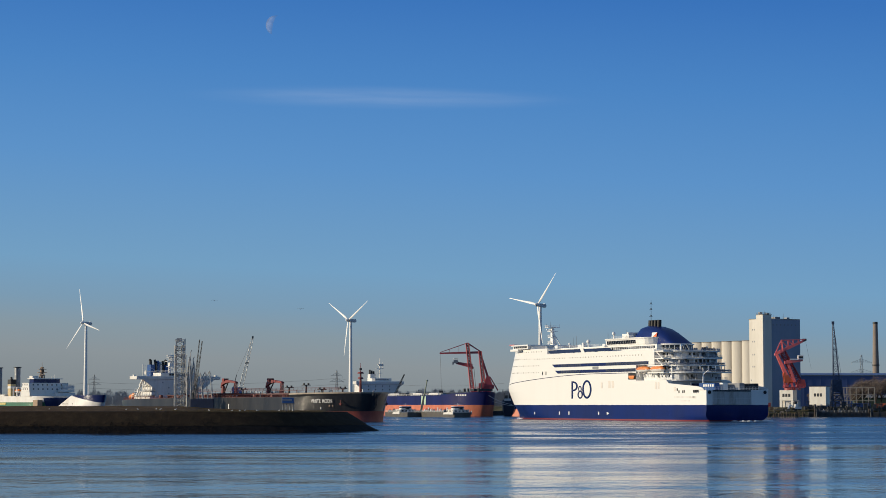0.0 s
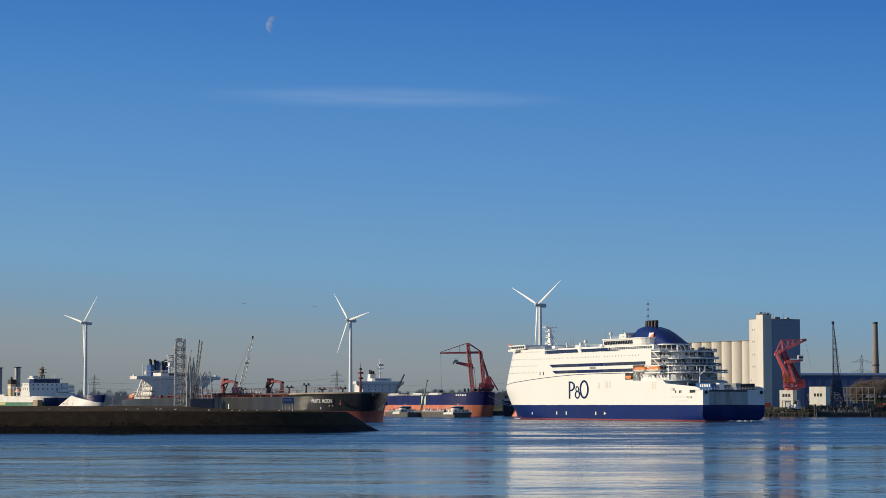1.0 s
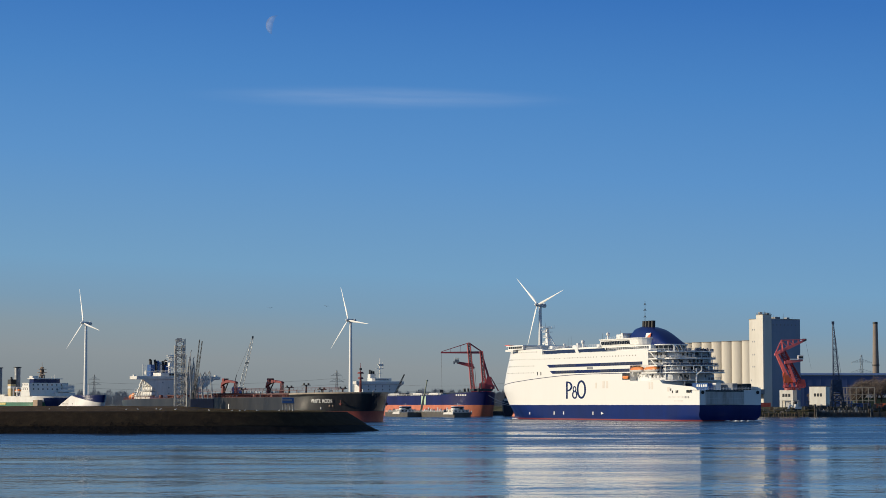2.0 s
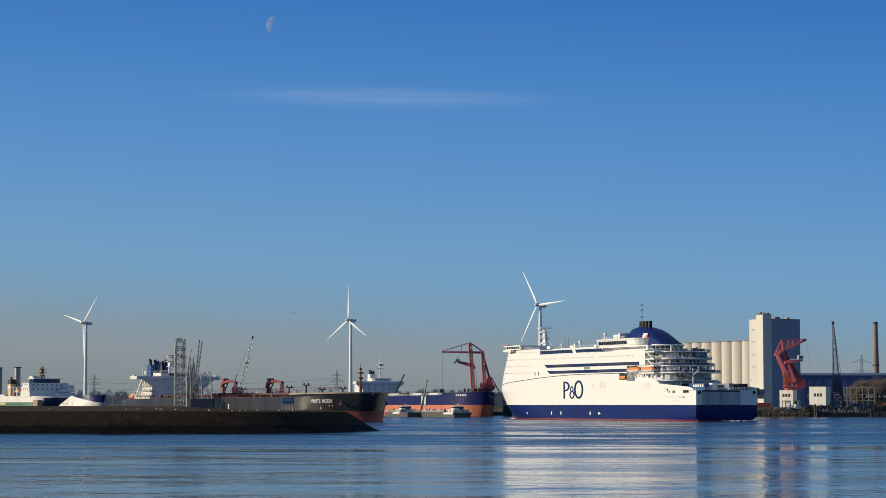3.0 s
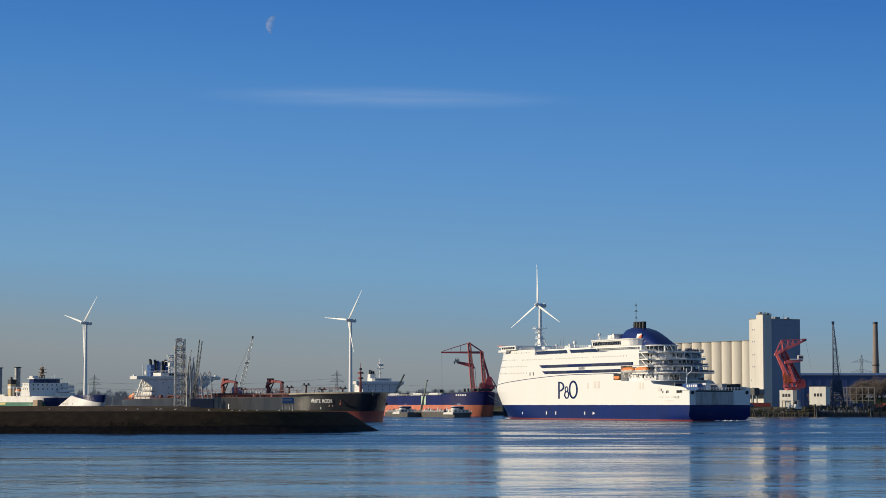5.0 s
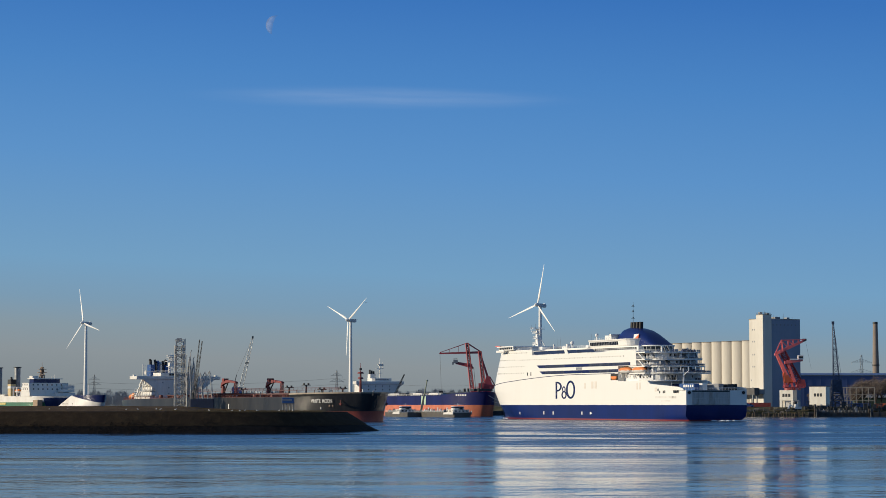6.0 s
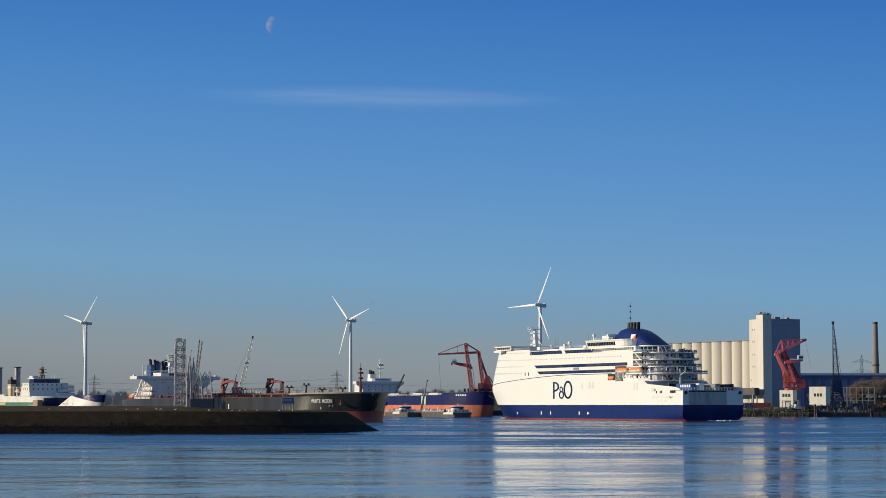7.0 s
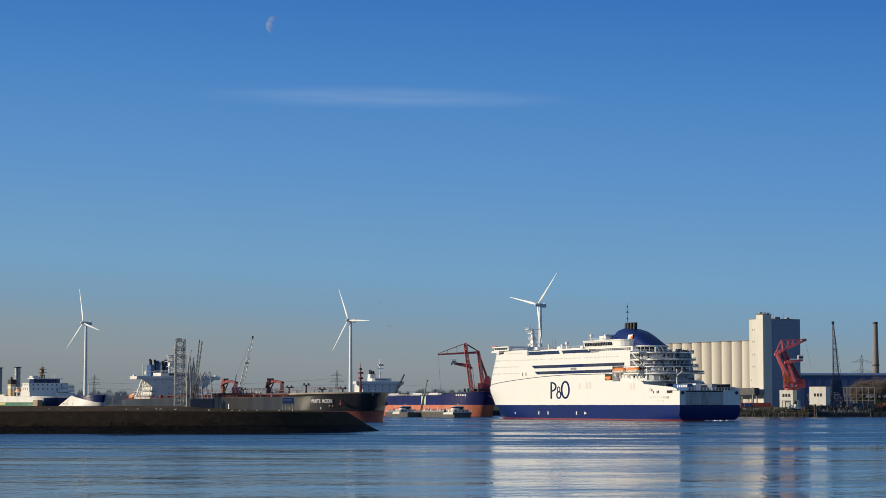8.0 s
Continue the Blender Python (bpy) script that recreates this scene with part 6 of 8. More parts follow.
    for z0, z1, mt in ((17.0, 18.4, ACCOM), (18.4, 19.6, mat("funnel_yellow", (0.55, 0.42, 0.22))), (19.6, 22.6, PIPE_BLACK)):
        bm = bmesh.new()
        box(bm, 73.9, 78.1, -11.1, -7.7, z0, z1)
        part("funnel_band", bm, mt, R)
    bm = bmesh.new()
    tube(bm, (76, -9.4, 22.4), (75.4, -9.4, 24.0), 0.8, 0.7, 10)
    part("uptake", bm, PIPE_BLACK, R)
    bm = bmesh.new()
    box(bm, 62, 76, -13.4, -13.0, 6.9, 8.2)
    part("name_board", bm, mat("board_yellow", (0.52, 0.45, 0.16), 0.5, vary=0.15, scale=0.4), R, "yellow board on the hull")
    bm = bmesh.new()
    box(bm, 111.5, 117.4, -12.9, -9.6, 6.0, 9.8)
    part("side_door", bm, mat("tan_door", (0.30, 0.21, 0.14), 0.6, vary=0.2, scale=0.3), R, "tan side door")
    bm = bmesh.new()
    box(bm, 108.0, 112.5, 2.0, 15.5, 12.2, 14.2)
    box(bm, 107.6, 110.5, 6.0, 16.0, 14.6, 16.4)
    box(bm, 107.2, 109.6, 9.0, 16.4, 16.8, 18.8)
    part("wing_deck", bm, ACCOM, R)
    for k in range(5):
        bm = bmesh.new()
        tube(bm, (100 + (k % 2) * 3, -6 + k * 3.4, 22.6), (100 + (k % 2) * 3, -6 + k * 3.4, 24.4 + 1.2 * (k % 3)), 0.16, 0.1, 5)
        part("aerial", bm, ACCOM, R)
    lifeboat(R, 91.5, -12.6, 15.4, 6.5, ORANGE)
    bm = bmesh.new()
    box(bm, 60, 74, -13.2, -8, 12.2, 13.2)
    box(bm, 30, 60, -13.0, -9, 12.2, 14.0)
    part("side_casing", bm, ACCOM, R)
    return R


build_rotor_ship(pose(-204 - 0.616 * 170, 1295 + 0.788 * 170, 0, 0, 0, -52))


def build_swoosh_ship(m):
    W = thing("white_ferry", "white ferry bow with a dark blue sweep moored upstream", "ship", m)

    def sweep(x, z):
        return z if z < 7 or z > 12 else 8.2 + 4.2 * (1 - min(1, max(0, (x - 64) / 24)))
    def raked(z):
        return 46 + 6.0 * max(0, z - 6), -5 + 0.5 * z
    shaped_hull(W, "lower_hull", 90, 9.5, (-2, 0, 3, 6.0), STRIPE_BLUE, "dark blue lower hull", 62, lambda z: 1.8, raked, None, 0.9)
    shaped_hull(W, "white_side", 90, 9.5, (6.0, 9.0), ACCOM, "white hull side", 62, lambda z: 1.8, raked, sweep, 0.9)
    shaped_hull(W, "sweep", 90, 9.5, (9.0, 12.6), STRIPE_BLUE, "dark blue bow sweep", 62, lambda z: 1.8, lambda z: (66.0, -5 + 0.5 * z), sweep, 0.9)
    bm = bmesh.new()
    box(bm, -0.3, 0.3, -0.05, 0.05, -0.25, 0.25)
    me = mesh_of("window", bm, GLASS_DARK)
    for x in (54, 55.5, 57, 58.5, 60, 66, 69, 72):
        same("window", me, W, pose(x, -9.3 + max(0, x - 62) * 0.16, 7.4))
    bm = bmesh.new()
    tube(bm, (70, 0, 11.6), (70, 0, 19.0), 0.4, 0.3, 8)
    part("mast", bm, ACCOM, W)
    return W


build_swoosh_ship(pose(-203 - 0.574 * 88, 1300 + 0.819 * 88, 0, 0, 0, -55))


def moored_lighter():
    g = thing("moored_lighter", "dark blue moored lighter with deck machinery", "barge", pose(36.5, 1318, 0))
    bm = bmesh.new()
    loft(bm, [[(x, y, z) for x, y in ((0 + k, 0), (16, 0), (16, 30), (0 + k, 30))] for z, k in ((-1, 1.5), (3, 0.2), (10.0, 0))])
    part("hull", bm, mat("lighter_blue", (0.02, 0.028, 0.055), 0.55, vary=0.25, scale=0.2), g)
    for k in range(5):
        bm = bmesh.new()
        box(bm, 0.8 + k * 2.6, 2.6 + k * 2.6, 1, 5, 10.0, 12.5 + 2.2 * ((k * 7) % 3) / 2)
        part("machinery", bm, STEEL_DARK, g)
    bm = bmesh.new()
    rail(bm, [(0.2, 0.2, 14), (14, 0.2, 14)], 1.0, 2.0, 0.08)
    box(bm, 0.2, 14.5, 0.3, 6, 13.8, 14.0)
    for x in (0.5, 5, 10, 14):
        tube(bm, (x, 0.5, 10), (x, 0.5, 14), 0.15, None, 5)
    part("gantry_walk", bm, STEEL_DARK, g)
    bm = bmesh.new()
    box(bm, 0.5, 4.5, -0.4, 0, 9.2, 10.6)
    part("fender_screen", bm, ACCOM, g)
    return g


moored_lighter()


def far_ship():
    s = thing("moored_ship", "dark ship with an orange bow moored behind the ferry", "ship", pose(150, 1296, 0, 0, 0, 180))

    def rake(z):
        return 1.0, -1.0 - 0.25 * z if z > 2 else -0.5
    shaped_hull(s, "underwater_hull", 110, 10, (-2, 0, 2.2, 4.4), BULK_ORANGE, "orange underwater bow", 92, lambda z: 2.0, rake, None, 0.8)
    shaped_hull(s, "hull", 110, 10, (4.4, 7, 9.5), STRIPE_BLUE, "dark blue hull", 92, lambda z: 2.0, rake, None, 0.8)
    return s


far_ship()

# ---- cranes ----


CRANE_MAROON = mat("crane_maroon_red", (0.40, 0.06, 0.068), 0.5, vary=0.2, scale=0.3)


def far_crane(x, y):
    """Floating grab crane: pontoon, portal, two lattice legs, a long top jib and a shorter arm."""
    c = thing("floating_crane", "dark red floating grab crane working beside the bulk carrier", "crane", pose(x, y, 0))
    bm = bmesh.new()
    loft(bm, [[(sx * (17 - k), sy * 9, z) for sx, sy in ((-1, -1), (1, -1), (1, 1), (-1, 1))] for z, k in ((-1, 1.5), (1, 0), (3, 0))])
    part("pontoon", bm, STEEL_DARK, c)
    bm = bmesh.new()
    tube(bm, (0, 0, 3), (0, 0, 14.6), 5.0, 4.4, 16)
    part("tower", bm, STEEL_DARK, c)
    bm = bmesh.new()
    box(bm, -4.5, 8.5, -4, 4, 14.6, 17.2)
    box(bm, 2.0, 10.5, -3.4, 3.4, 17.2, 19.6)
    prism(bm, [(4.0, 19.6), (9.6, 19.6), (7.6, 25.0), (5.6, 25.0)], -2.2, 2.2)
    rail(bm, [(-4.5, -4, 17.2), (8.5, -4, 17.2)], 1.1, 1.4, 0.1)
    part("machinery_house", bm, CRANE_MAROON, c)
    bm = bmesh.new()
    box(bm, 0.6, 4.2, -4.4, -1.4, 17.4, 20.6)
    part("operator_cab", bm, CRANE_MAROON, c)
    for a, b, w0, w1 in (((-3.5, 0, 17), (-6.6, 0, 46.2), 2.2, 1.7), ((4.2, 0, 17), (1.6, 0, 41), 2.2, 1.5)):
        bm = bmesh.new()
        lattice(bm, a, b, w0, w1, 9, 0.4, 0.26)
        part("lattice_leg", bm, CRANE_MAROON, c, "dark red lattice leg")
    bm = bmesh.new()
    beam(bm, (9.0, 0, 16.5), (1.5, 0, 41), 1.7, 0.9)
    beam(bm, (13.0, 0, 16.0), (7.8, 0, 25.0), 0.8, 0.6)
    part("back_strut", bm, CRANE_MAROON, c)
    bm = bmesh.new()
    beam(bm, (2.0, 0, 40.4), (-24.4, 0, 39.8), 1.5, 0.9)
    part("jib", bm, CRANE_MAROON, c, "long dark red jib")
    bm = bmesh.new()
    beam(bm, (-6.6, 0, 46.4), (-24.0, 0, 40.4), 0.5, 0.35)
    beam(bm, (-6.6, 0, 46.4), (1.8, 0, 41.0), 0.9, 0.7)
    beam(bm, (-12, 0, 44.3), (-12, 0, 40.3), 0.25, 0.25)
    beam(bm, (-18, 0, 42.3), (-18, 0, 40.1), 0.25, 0.25)
    part("tie", bm, CRANE_MAROON, c)
    bm = bmesh.new()
    beam(bm, (-3.4, 0, 31.6), (-14.0, 0, 33.8), 2.6, 1.5)
    beam(bm, (-4.2, 0, 31.8), (-2.8, 0, 30.0), 1.6, 1.0)
    part("lower_arm", bm, CRANE_MAROON, c)
    bm = bmesh.new()
    box(bm, -15.4, -12.6, -1.5, 1.5, 33.6, 35.6)
    box(bm, -16.2, -15.2, -1.0, 1.0, 32.6, 34.4)
    rail(bm, [(-15.4, -1.5, 35.6), (-12.6, -1.5, 35.6)], 0.9, 0.9, 0.08)
    part("cab", bm, STEEL_GREY, c)
    bm = bmesh.new()
    tube(bm, (-24.0, 0, 39.8), (-23.2, 0, 16), 0.07, None, 4)
    tube(bm, (-2.4, 0, 31), (-1.2, 0, 17), 0.12, None, 4)
    part("hoist_rope", bm, STEEL_DARK, c)
    bm = bmesh.new()
    box(bm, -24.6, -22.2, -0.8, 0.8, 13.6, 16)
    part("grab", bm, STEEL_DARK, c)
    return c


far_crane_ob = far_crane(22.2, 1400)


def plain_bars(parent, x, y, z, n, w, h, gap):
    for k in range(n):
        bm = bmesh.new()
        box(bm, x + k * (w + gap), x + k * (w + gap) + w, y - 0.06, y, z, z + h)
        part("painted_bar", bm, STEEL_DARK, parent)


def quay_crane(x, y):
    c = thing("level_luffing_crane", "red level-luffing crane on a cream portal house", "crane", pose(x, y, 5.4))
    turn = pose(0, 0, 0, 0, 0, -27)
    cream = CREAM
    bm = bmesh.new()
    box(bm, -4.1, 4.1, -3.4, 3.4, 3.8, 9.9)
    bmesh.ops.bevel(bm, geom=[e for e in bm.edges], offset=0.12, segments=1, affect="EDGES")
    house = part("portal_house", bm, cream, c, "cream painted machinery house with dark bars", m=turn)
    plain_bars(house, -2.4, -3.4, 6.0, 3, 1.25, 1.8, 0.5)
    for px, py in ((-3.4, -2.8), (3.4, -2.8), (-3.4, 2.8), (3.4, 2.8)):
        bm = bmesh.new()
        box(bm, px - 0.7, px + 0.7, py - 0.6, py + 0.6, 0, 3.8)
        part("portal_leg", bm, cream, c, m=turn)
    bm = bmesh.new()
    tube(bm, (1.0, 0, 9.9), (1.0, 0, 11.6), 3.4, 3.0, 14)
    rail(bm, [(-2.8, -3.6, 9.9), (6.6, -3.6, 9.9), (6.6, 3.6, 9.9)], 1.1, 1.0, 0.07)
    box(bm, -2.6, 9.4, -3.0, 3.0, 11.3, 11.7)
    part("slewing_ring", bm, CRANE_DARK, c)
    for s in (-1, 1):
        bm = bmesh.new()
        prism(bm, [(-2.2, 14.0), (2.7, 14.2), (2.9, 15.2), (1.2, 16.6), (-1.2, 20.4), (-2.9, 20.0)], s * 2.2 - 0.3, s * 2.2 + 0.3)
        part("gusset_plate", bm, CRANE_ORANGE, c, "orange gusset plate")
        for x0, x1 in ((-2.4, -1.6), (-0.6, 0.6), (2.6, 2.0), (-2.0, 1.6)):
            bm = bmesh.new()
            beam(bm, (x0, s * 2.2, 11.6), (x1, s * 2.2, 14.6), 0.6, 0.6)
            part("base_leg", bm, CRANE_RED, c)
        bm = bmesh.new()
        beam(bm, (-0.9, s * 1.8, 18.6), (-6.4, s * 1.2, 30.6), 1.6, 1.2)
        part("main_strut", bm, CRANE_RED, c, "faded red main strut")
        bm = bmesh.new()
        beam(bm, (3.6, s * 2.4, 14.6), (-0.8, s * 2.2, 27.0), 1.5, 1.2)
        part("second_strut", bm, CRANE_RED, c)
    bm = bmesh.new()
    lattice(bm, (7.4, 0.6, 12.4), (-2.8, 0.6, 32.0), 3.6, 2.8, 9, 0.36, 0.22)
    part("back_tower", bm, CRANE_DARK, c, "dark red lattice back tower")
    for k in range(4):
        bm = bmesh.new()
        t0, t1 = k / 4, (k + 0.7) / 4
        beam(bm, Vector((-0.9, -1.8, 18.6)).lerp(Vector((-6.4, -1.2, 30.6)), t0), Vector((3.4, -1.6, 16.4)).lerp(Vector((-2.6, -1.2, 31.0)), t1), 0.5, 0.45)
        part("cross_brace", bm, CRANE_DARK, c)
    bm = bmesh.new()
    loft(bm, [[(x, y, z) for x, y in ((4.6 + g, -2.8), (10.0 - g * 0.4, -2.8), (10.0 - g * 0.4, 2.8), (4.6 + g, 2.8))] for z, g in ((11.9, 0), (13.6, 0.4), (16.0, 2.0))])
    part("winch_house", bm, CRANE_DARK, c)
    bm = bmesh.new()
    loft(bm, [[(xx, yy * w, z0 + zz * h) for yy, zz in ((-1, -0.5), (1, -0.5), (1, 0.5), (-1, 0.5))] for xx, z0, w, h in ((-7.7, 30.6, 1.2, 1.2), (-4.5, 32.2, 1.5, 2.0), (2, 35.2, 1.2, 1.7), (8.6, 38.2, 0.9, 1.4), (10.4, 38.9, 0.6, 0.8))])
    bmesh.ops.recalc_face_normals(bm, faces=bm.faces)
    part("fly_jib", bm, CRANE_RED, c, "faded red fly jib")
    bm = bmesh.new()
    for s in (-1, 1):
        beam(bm, (-3.6, s * 1.1, 38.9), (-3.0, s * 1.3, 32.8), 0.5, 0.5)
        beam(bm, (-3.6, s * 1.1, 38.9), (-7.2, s * 1.1, 31.2), 0.45, 0.45)
        beam(bm, (-3.6, s * 1.1, 38.9), (10.2, s * 0.6, 39.3), 0.5, 0.4)
        beam(bm, (0.2, s * 1.0, 39.0), (0.4, s * 1.0, 34.6), 0.4, 0.4)
        beam(bm, (-3.4, s * 1.1, 38.6), (0.2, s * 1.0, 34.8), 0.32, 0.32)
        beam(bm, (3.2, s * 0.9, 39.1), (3.2, s * 0.9, 36.0), 0.4, 0.4)
        beam(bm, (0.2, s * 1.0, 38.8), (3.2, s * 0.9, 36.2), 0.3, 0.3)
        beam(bm, (6.2, s * 0.8, 39.2), (6.2, s * 0.8, 37.2), 0.35, 0.35)
    part("jib_stay", bm, CRANE_RED, c)
    bm = bmesh.new()
    box(bm, 8.6, 10.9, -0.8, 0.8, 38.6, 39.8)
    part("jib_head", bm, STEEL_DARK, c)
    bm = bmesh.new()
    tube(bm, (10.4, 0, 38.8), (13.6, 0, 22.0), 0.04, None, 4)
    part("hoist_rope", bm, STEEL_DARK, c)
    bm = bmesh.new()
    loft(bm, [[(xx, yy * w - 2.2, z0 + zz * h) for yy, zz in ((-1, -0.5), (1, -0.5), (1, 0.5), (-1, 0.5))] for xx, z0, w, h in ((-2.4, 25.8, 1.3, 1.5), (2, 26.6, 1.4, 2.0), (8.2, 27.2, 1.1, 1.0))])
    bmesh.ops.recalc_face_normals(bm, faces=bm.faces)
    part("counter_arm", bm, CRANE_RED, c)
    bm = bmesh.new()
    box(bm, 0.6, 5.2, -3.7, -3.5, 27.3, 28.1)
    part("name_plate", bm, RAIL, c, "pale plate on the arm")
    bm = bmesh.new()
    loft(bm, [[(7.0 + dx * g, dy * 1.5 * g - 2.2, z) for dx, dy in ((-1.5, -1), (1.5, -1), (1.5, 1), (-1.5, 1))] for z, g in ((27.6, 0.9), (28.6, 1.0), (30.2, 0.95))])
    cab = part("operator_cab", bm, RAIL, c, "white operator cab")
    bm = bmesh.new()
    box(bm, 5.75, 8.2, -3.76, -3.64, 28.4, 29.5)
    part("cab_window", bm, GLASS_DARK, cab)
    return c


CRANE_DARK = mat("crane_dark_red", (0.33, 0.05, 0.05), 0.5, vary=0.3, scale=0.4)
CREAM = mat("cream_paint", (0.80, 0.77, 0.68), 0.6, vary=0.08, scale=0.25, streak=True, stain=(0.66, 0.61, 0.51))
quay_crane(200.4, 1268)


def store_house(x, y):
    c = thing("machinery_house", "cream windowless machinery house with three dark bars", "building", pose(x, y, 5.0, 0, 0, -28))
    bm = bmesh.new()
    box(bm, -5.0, 5.0, -3.4, 3.4, 1.4, 12.2)
    bmesh.ops.bevel(bm, geom=[e for e in bm.edges], offset=0.12, segments=1, affect="EDGES")
    body = part("body", bm, CREAM, c)
    plain_bars(body, -2.3, -3.4, 6.6, 3, 1.25, 1.8, 0.5)
    bm = bmesh.new()
    box(bm, -5.2, 5.2, -3.6, 3.6, 12.2, 12.45)
    part("roof", bm, CONCRETE, c)
    bm = bmesh.new()
    for px in (-4.4, -1.6, 1.6, 4.4):
        for py in (-2.8, 2.8):
            box(bm, px - 0.3, px + 0.3, py - 0.3, py + 0.3, 0, 1.4)
    part("footing", bm, STEEL_DARK, c)
    return c


store_house(217.6, 1262)


def dark_crane(x, y):
    c = thing("lattice_crane", "dark blue old lattice tower crane on the quay", "crane", pose(x, y, 5.2))
    dark = mat("crane_navy", (0.045, 0.06, 0.105), 0.6, vary=0.25, scale=0.4)
    bm = bmesh.new()
    lattice(bm, (0.4, 0, 0.5), (-0.2, 0, 16), 7.0, 4.6, 4, 0.45, 0.28)
    part("portal", bm, dark, c)
    bm = bmesh.new()
    box(bm, -2.6, 2.8, -2.4, 2.4, 9.0, 16.2)
    part("machine_house", bm, dark, c)
    bm = bmesh.new()
    lattice(bm, (0, 0, 16), (-1.6, 0, 49.6), 3.4, 0.6, 17, 0.17, 0.1)
    part("jib", bm, dark, c)
    bm = bmesh.new()
    box(bm, -2.3, -0.9, -0.7, 0.7, 48.6, 50.2)
    part("jib_head", bm, dark, c)
    bm = bmesh.new()
    tube(bm, (3.2, 0, 16), (-1.4, 0, 49.4), 0.08, None, 4)
    part("luffing_rope", bm, dark, c)
    return c


dark_crane(229.2, 1272)


def steel_frame(x, y):
    c = thing("steel_frame", "open tan steel framework behind the quay cranes", "frame", pose(x, y, 5.3))
    for k in range(6):
        bm = bmesh.new()
        box(bm, k * 3.6 - 0.2, k * 3.6 + 0.2, -0.2, 0.2, 0, 11.8)
        part("column", bm, FRAME_TAN, c)
    for z in (3.8, 7.6, 11.6):
        bm = bmesh.new()
        box(bm, -0.3, 18.3, -0.25, 0.25, z, z + 0.35)
        part("rail", bm, FRAME_TAN, c)
    for k in range(5):
        bm = bmesh.new()
        tube(bm, (k * 3.6, 0, 3.8), (k * 3.6 + 3.6, 0, 7.6), 0.12, None, 5)
        part("brace", bm, FRAME_TAN, c)
    return c


FRAME_TAN = mat("frame_tan", (0.42, 0.37, 0.29), 0.6, vary=0.2, scale=0.4)
steel_frame(221, 1292)
steel_frame(238, 1296)


def pontoon_crane(x, y):
    c = thing("crawler_crane", "lattice boom crane with a blue house on a pontoon", "crane", pose(x, y, 0))
    bm = bmesh.new()
    box(bm, -10, 10, -7, 7, -1, 2.2)
    part("pontoon", bm, STEEL_DARK, c)
    bm = bmesh.new()
    box(bm, -3, 3, -3, 3, 2.2, 9.5)
    part("pedestal", bm, STEEL_DARK, c)
    bm = bmesh.new()
    box(bm, -3.2, 1.6, -2, 2, 9.5, 15.6)
    part("house", bm, FUNNEL_BLUE, c, "blue machinery house")
    bm = bmesh.new()
    lattice(bm, (0.5, 0, 12), (7.0, 0, 40.6), 2.0, 0.9, 16, 0.06, 0.05)
    part("boom", bm, STEEL_GREY, c)
    bm = bmesh.new()
    box(bm, 6.6, 7.4, -0.4, 0.4, 40.2, 41.4)
    box(bm, 3.4, 5.0, -0.6, 0.6, 27.6, 28.2)
    part("boom_head", bm, STEEL_DARK, c)
    bm = bmesh.new()
    beam(bm, (-2.5, 0, 15.5), (-1.0, 0, 22), 0.4, 0.3)
    tube(bm, (-1.0, 0, 22), (6.8, 0, 40.4), 0.05, None, 4)
    part("a_frame", bm, STEEL_DARK, c)
    return c


pontoon_crane(-103, 1100)

# ---- the grain silos ----
SILO_POSE = pose(198.2, 1350, 0, 0, 0, 31.5)


# shade of the tower's right face, put into a darker blue-grey than the concrete
TOWER_SHADE = mat("tower_shade_grey", (0.25, 0.29, 0.38), 0.7, vary=0.06, scale=0.12, streak=True)


